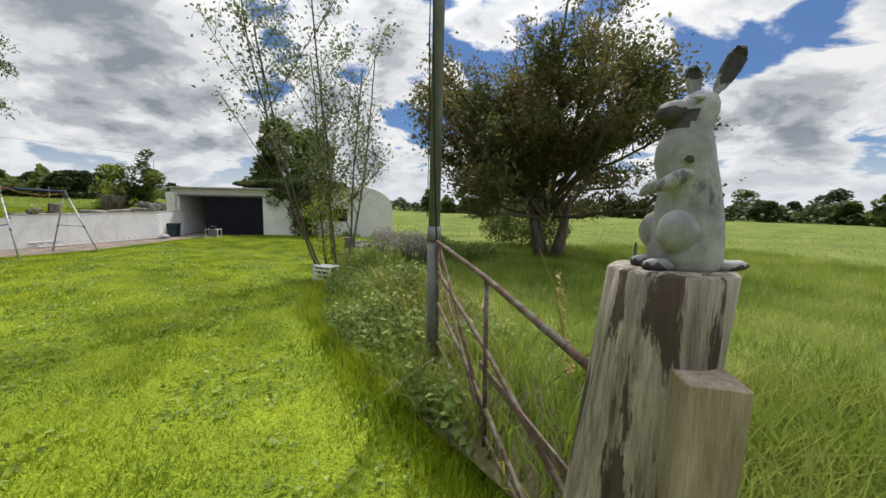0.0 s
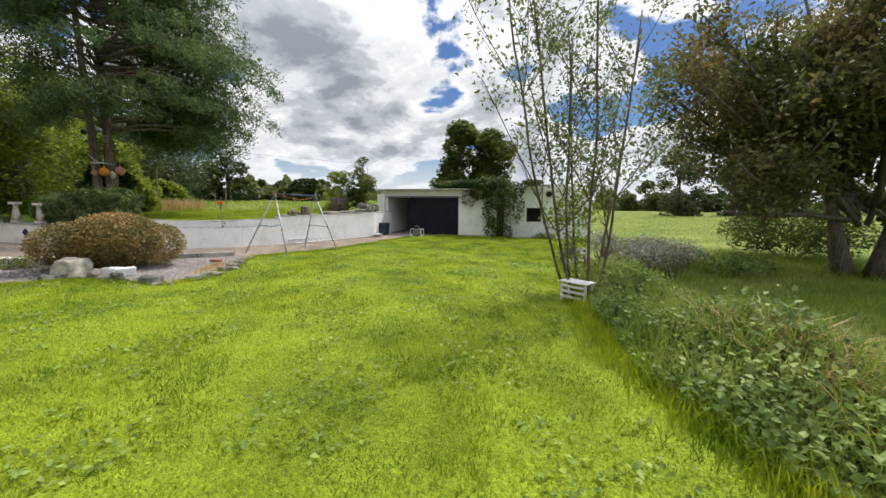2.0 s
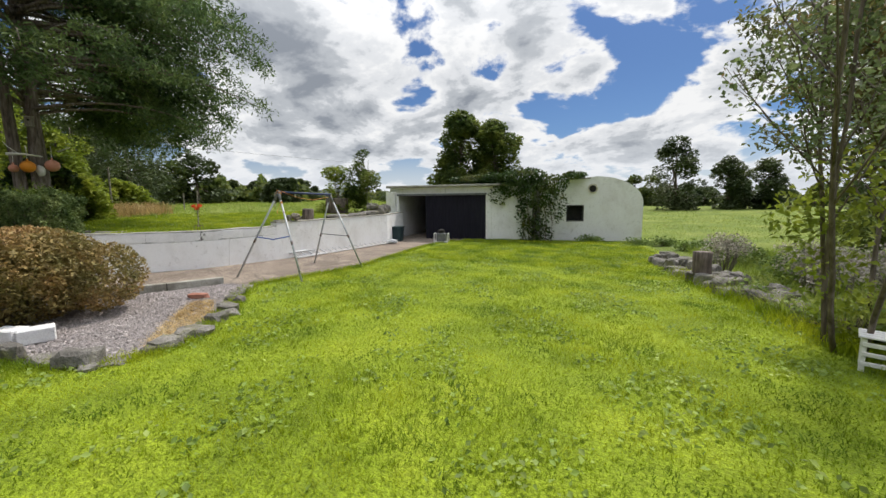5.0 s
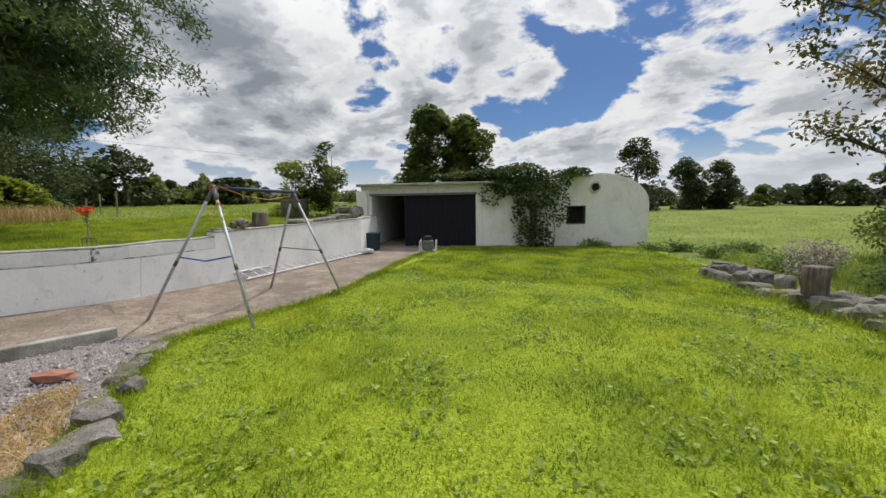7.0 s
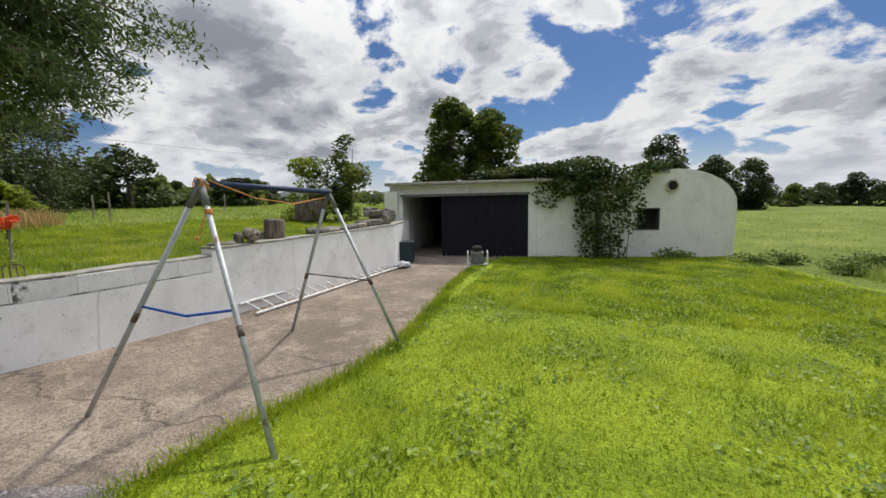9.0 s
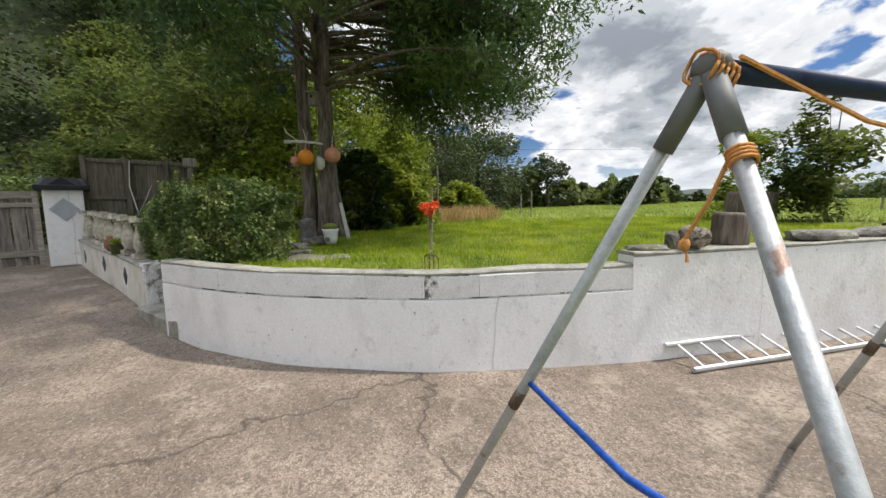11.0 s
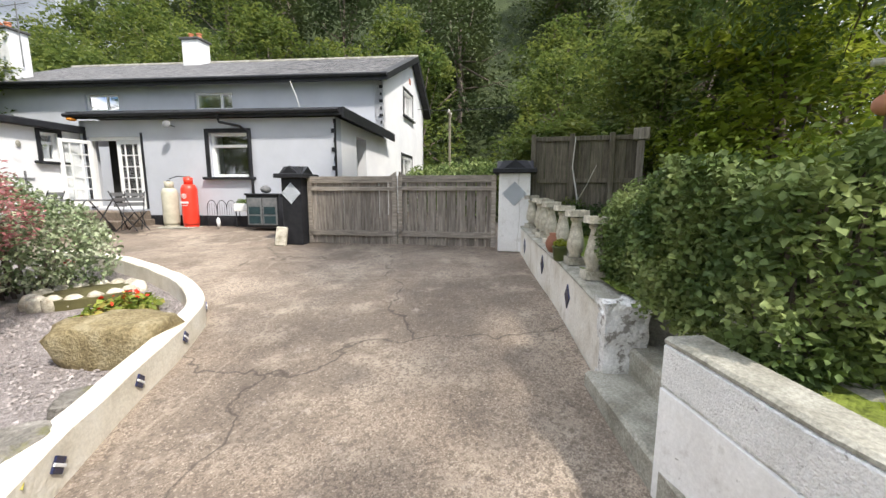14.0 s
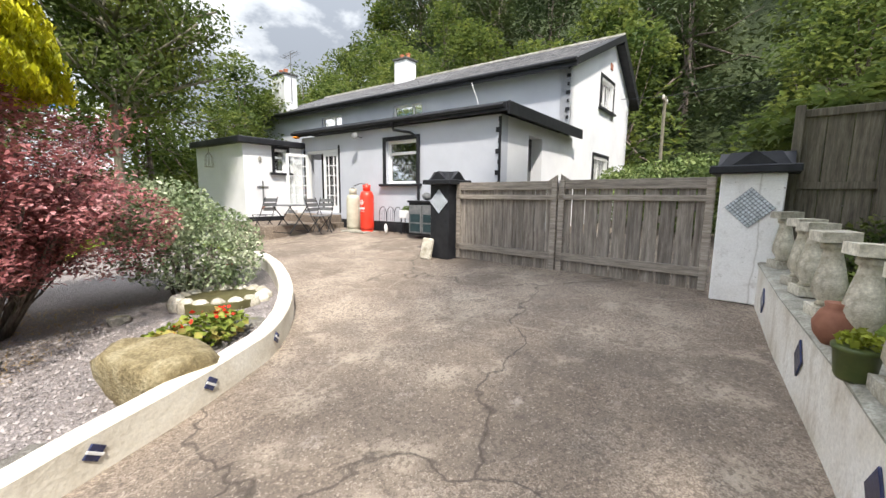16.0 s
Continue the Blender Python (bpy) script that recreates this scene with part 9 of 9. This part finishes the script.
# ---- undergrowth and trees beyond the garden ----
for k, (x, y, h, w, m) in enumerate(((-21.6, 10.35, 3.0, 2.0, "leaf_ivy"), (-24.5, 8.5, 6.0, 5.0, "leaf_lime"), (-26.5, 12.6, 4.2, 3.6, "leaf_lime"), (-27.0, 5.5, 7.0, 5.5, "leaf_wood"), (-23.5, 4.0, 3.2, 3.5, "leaf_wood"), (-29, 10, 8, 6, "leaf_lime"),
                                   (-33, 6, 9, 7, "leaf_wood"), (-34, 13, 7, 6, "leaf_lime"), (-31, 1, 8, 6, "leaf_wood"), (-38, 18, 7, 7, "leaf_far"), (-42, 23, 7, 7, "leaf_far"), (-26, 7.0, 9, 5.5, "leaf_wood"), (-23.5, 11.8, 2.4, 2.6, "leaf_lime"), (-28, 15.5, 1.6, 2.6, "leaf_lime"))):
    leafy_tree("thicket_tree", x, y, float(land(x, y)) + 0.05, h, w, m, 900 + k, 8000, 0.2, "dense tree in the dark thicket behind the garden", trunk=0.14, group="thicket", n_blobs=40, base=0.03)


# ---- grass ----
def build_grass():
    # mown lawn, thickest where one walks
    near = [(-10.6, 14), (-3.6, 14), (-2.6, 10.6), (-1.6, 7.4), (-0.3, 5.2), (0.8, 3.6), (1.8, 1.4), (-6, -1), (-11, 3.6), (-11.1, 4.9), (-10.2, 5.8), (-9.15, 6.1), (-9.05, 6.9), (-10.2, 8.4), (-10.9, 9.4), (-10.5, 11)]
    x, y = scatter(near, 330000)
    tall = 0.024 + 0.020 * smoothstep(-0.3, 1.2, np.sin(x * 1.9 + 1.3 * np.sin(y * 1.3)) + np.sin(y * 2.7 + x * 0.7))
    V, F = blades(x, y, lawn_z(x, y), tall, 0.007, lean=1.5)
    tagged(link("lawn_grass", mesh_np("lawn_grass", V, F), "blade"), label="short bright green mown grass", category="grass", kind="stuff")
    x, y = scatter(LAWN, 9000)
    k = (np.sin(x * 1.7 + 1.1 * y) + np.sin(y * 2.3 - x * 0.8)) > 0.5
    x, y = x[k], y[k]
    x, y = np.repeat(x, 9) + RNG.normal(0, 0.04, len(x) * 9), np.repeat(y, 9) + RNG.normal(0, 0.04, len(y) * 9)
    V, F = blades(x, y, lawn_z(x, y), 0.06, 0.007, lean=0.9)
    tagged(link("lawn_tufts", mesh_np("lawn_tufts", V, F), "blade"), label="longer tufts of grass in the lawn", category="grass", kind="stuff")
    x, y = scatter([(-10.6, 19.4), (-4.4, 21.2), (-3.5, 16), (-3.6, 13.8), (-10.5, 13.8)], 70000)
    V, F = blades(x, y, lawn_z(x, y), 0.05, 0.011, lean=1.3)
    tagged(link("far_lawn_grass", mesh_np("far_lawn_grass", V, F), "blade"), label="short bright green grass near the shed", category="grass", kind="stuff")
    # clover and small weeds
    x, y = scatter(LAWN, 110000)
    k = (np.sin(x * 2.9 + 0.6 * y) * np.sin(y * 2.1 + 1) + 0.6 * np.sin(x * 7.3 - y * 2.2) * np.sin(y * 6.1 + x) + RNG.normal(0, .25, len(x))) > 0.35
    x, y = x[k], y[k]
    V, F = leaves(np.stack([x, y, lawn_z(x, y) + 0.03], 1), 0.048, flat=1.2, aspect=0.7)
    tagged(link("clover", mesh_np("clover", V, F), "leaf_weed"), label="clover and small broad-leaved weeds in the lawn", category="clover", kind="stuff")
    # lawn border, longer beside the brambles and stones
    edge = resample([(-3.6, 14.2), (-2.7, 10.6), (-1.8, 7.2), (-0.5, 5.1), (0.6, 3.6), (1.6, 2.0)], 0.02)
    e = np.array(edge)[RNG.integers(0, len(edge), 12000)] + RNG.normal(0, 0.16, (12000, 2))
    V, F = blades(e[:, 0], e[:, 1], lawn_z(e[:, 0], e[:, 1]), 0.16, 0.009, lean=0.7)
    tagged(link("verge_grass", mesh_np("verge_grass", V, F), "blade"), label="long fresh grass along the bank", category="grass", kind="stuff")
    edge = resample([p for p in LAWN_EDGE if p[1] > 4.5], 0.02)
    e = np.array(edge)[RNG.integers(0, len(edge), 16000)] + RNG.normal(0, 0.07, (16000, 2)) + np.array([0.05, 0])
    V, F = blades(e[:, 0], e[:, 1], lawn_z(e[:, 0], e[:, 1]) - 0.02, 0.085, 0.007, lean=0.9)
    tagged(link("edge_grass", mesh_np("edge_grass", V, F), "blade"), label="ragged grass edge of the lawn", category="grass", kind="stuff")
    # rough field beyond the gate
    x, y = scatter([(1.0, 3.9), (2.6, 1.0), (9, 0.5), (16, 9), (12, 20), (-3, 20), (-2.4, 13), (0, 8)], 90000)
    V, F = blades(x, y, far_field_z(x, y), 0.22, 0.011, lean=0.9)
    tagged(link("meadow_grass", mesh_np("meadow_grass", V, F), "field_blade"), label="long tangled meadow grass", category="grass", kind="stuff")
    x, y = scatter([(0.9, 3.4), (1.4, 1.6), (4.0, 1.6), (5, 5), (1.5, 5.5)], 14000)
    V, F = blades(x, y, far_field_z(x, y), 0.42, 0.014, lean=0.8)
    tagged(link("tall_grass", mesh_np("tall_grass", V, F), "field_blade"), label="tall lush grass by the field gate", category="grass", kind="stuff")
    x, y = scatter([(16, 0), (50, 0), (50, 55), (-12, 60), (-8, 24), (12, 20)], 60000)
    V, F = blades(x, y, far_field_z(x, y), 0.13, 0.02, lean=2.0)
    tagged(link("far_meadow_grass", mesh_np("far_meadow_grass", V, F), "field_blade"), label="distant rough meadow grass", category="grass", kind="stuff")
    # raised garden
    x, y = scatter([(-14.9, 8.6), (-13.9, 10.2), (-13.7, 12), (-13.6, 16), (-14.3, 19), (-22, 22), (-26, 14), (-21, 8), (-17, 7.6)], 110000)
    keep = (x + 16.0) ** 2 + (y - 8.38) ** 2 > 0.4
    x, y = x[keep], y[keep]
    V, F = blades(x, y, garden_z(x, y), 0.07, 0.008, lean=1.1)
    tagged(link("garden_grass", mesh_np("garden_grass", V, F), "blade"), label="fresh uncut grass behind the wall", category="grass", kind="stuff")
    x, y = scatter([(-22, 9), (-60, 12), (-60, 60), (-15, 60), (-15, 20), (-22, 20)], 60000)
    V, F = blades(x, y, garden_z(x, y), 0.2, 0.022, lean=1.6)
    tagged(link("rough_pasture", mesh_np("rough_pasture", V, F), "field_blade"), label="rough pasture grass behind the garden", category="grass", kind="stuff")
    x, y = scatter([(-23.5, 12.8), (-27, 13.2), (-28, 17), (-24.5, 16)], 5000)
    V, F = blades(x, y, garden_z(x, y), 0.55, 0.018, lean=0.5)
    tagged(link("dry_reeds", mesh_np("dry_reeds", V, F), "dry_blade"), label="stand of pale dry reeds", category="reeds", kind="stuff")
    # broad-leaved dock beside the path
    for k, (x, y) in enumerate(((-2.5, 3.35), (-2.15, 3.2), (-2.75, 3.6))):
        e = empty("dock_plant", x, y, float(lawn_z(x, y)), label="broad-leaved dock growing in the lawn", category="weed", group="dock plants")
        V, F = leaves(np.array([(0.13 * math.cos(a), 0.13 * math.sin(a), 0.10) for a in np.linspace(0, 6, 12)]), 0.26, flat=1.5, aspect=0.45)
        link("leaf_rosette", mesh_np("leaf_rosette", V, F), "leaf_weed", e)


build_grass()
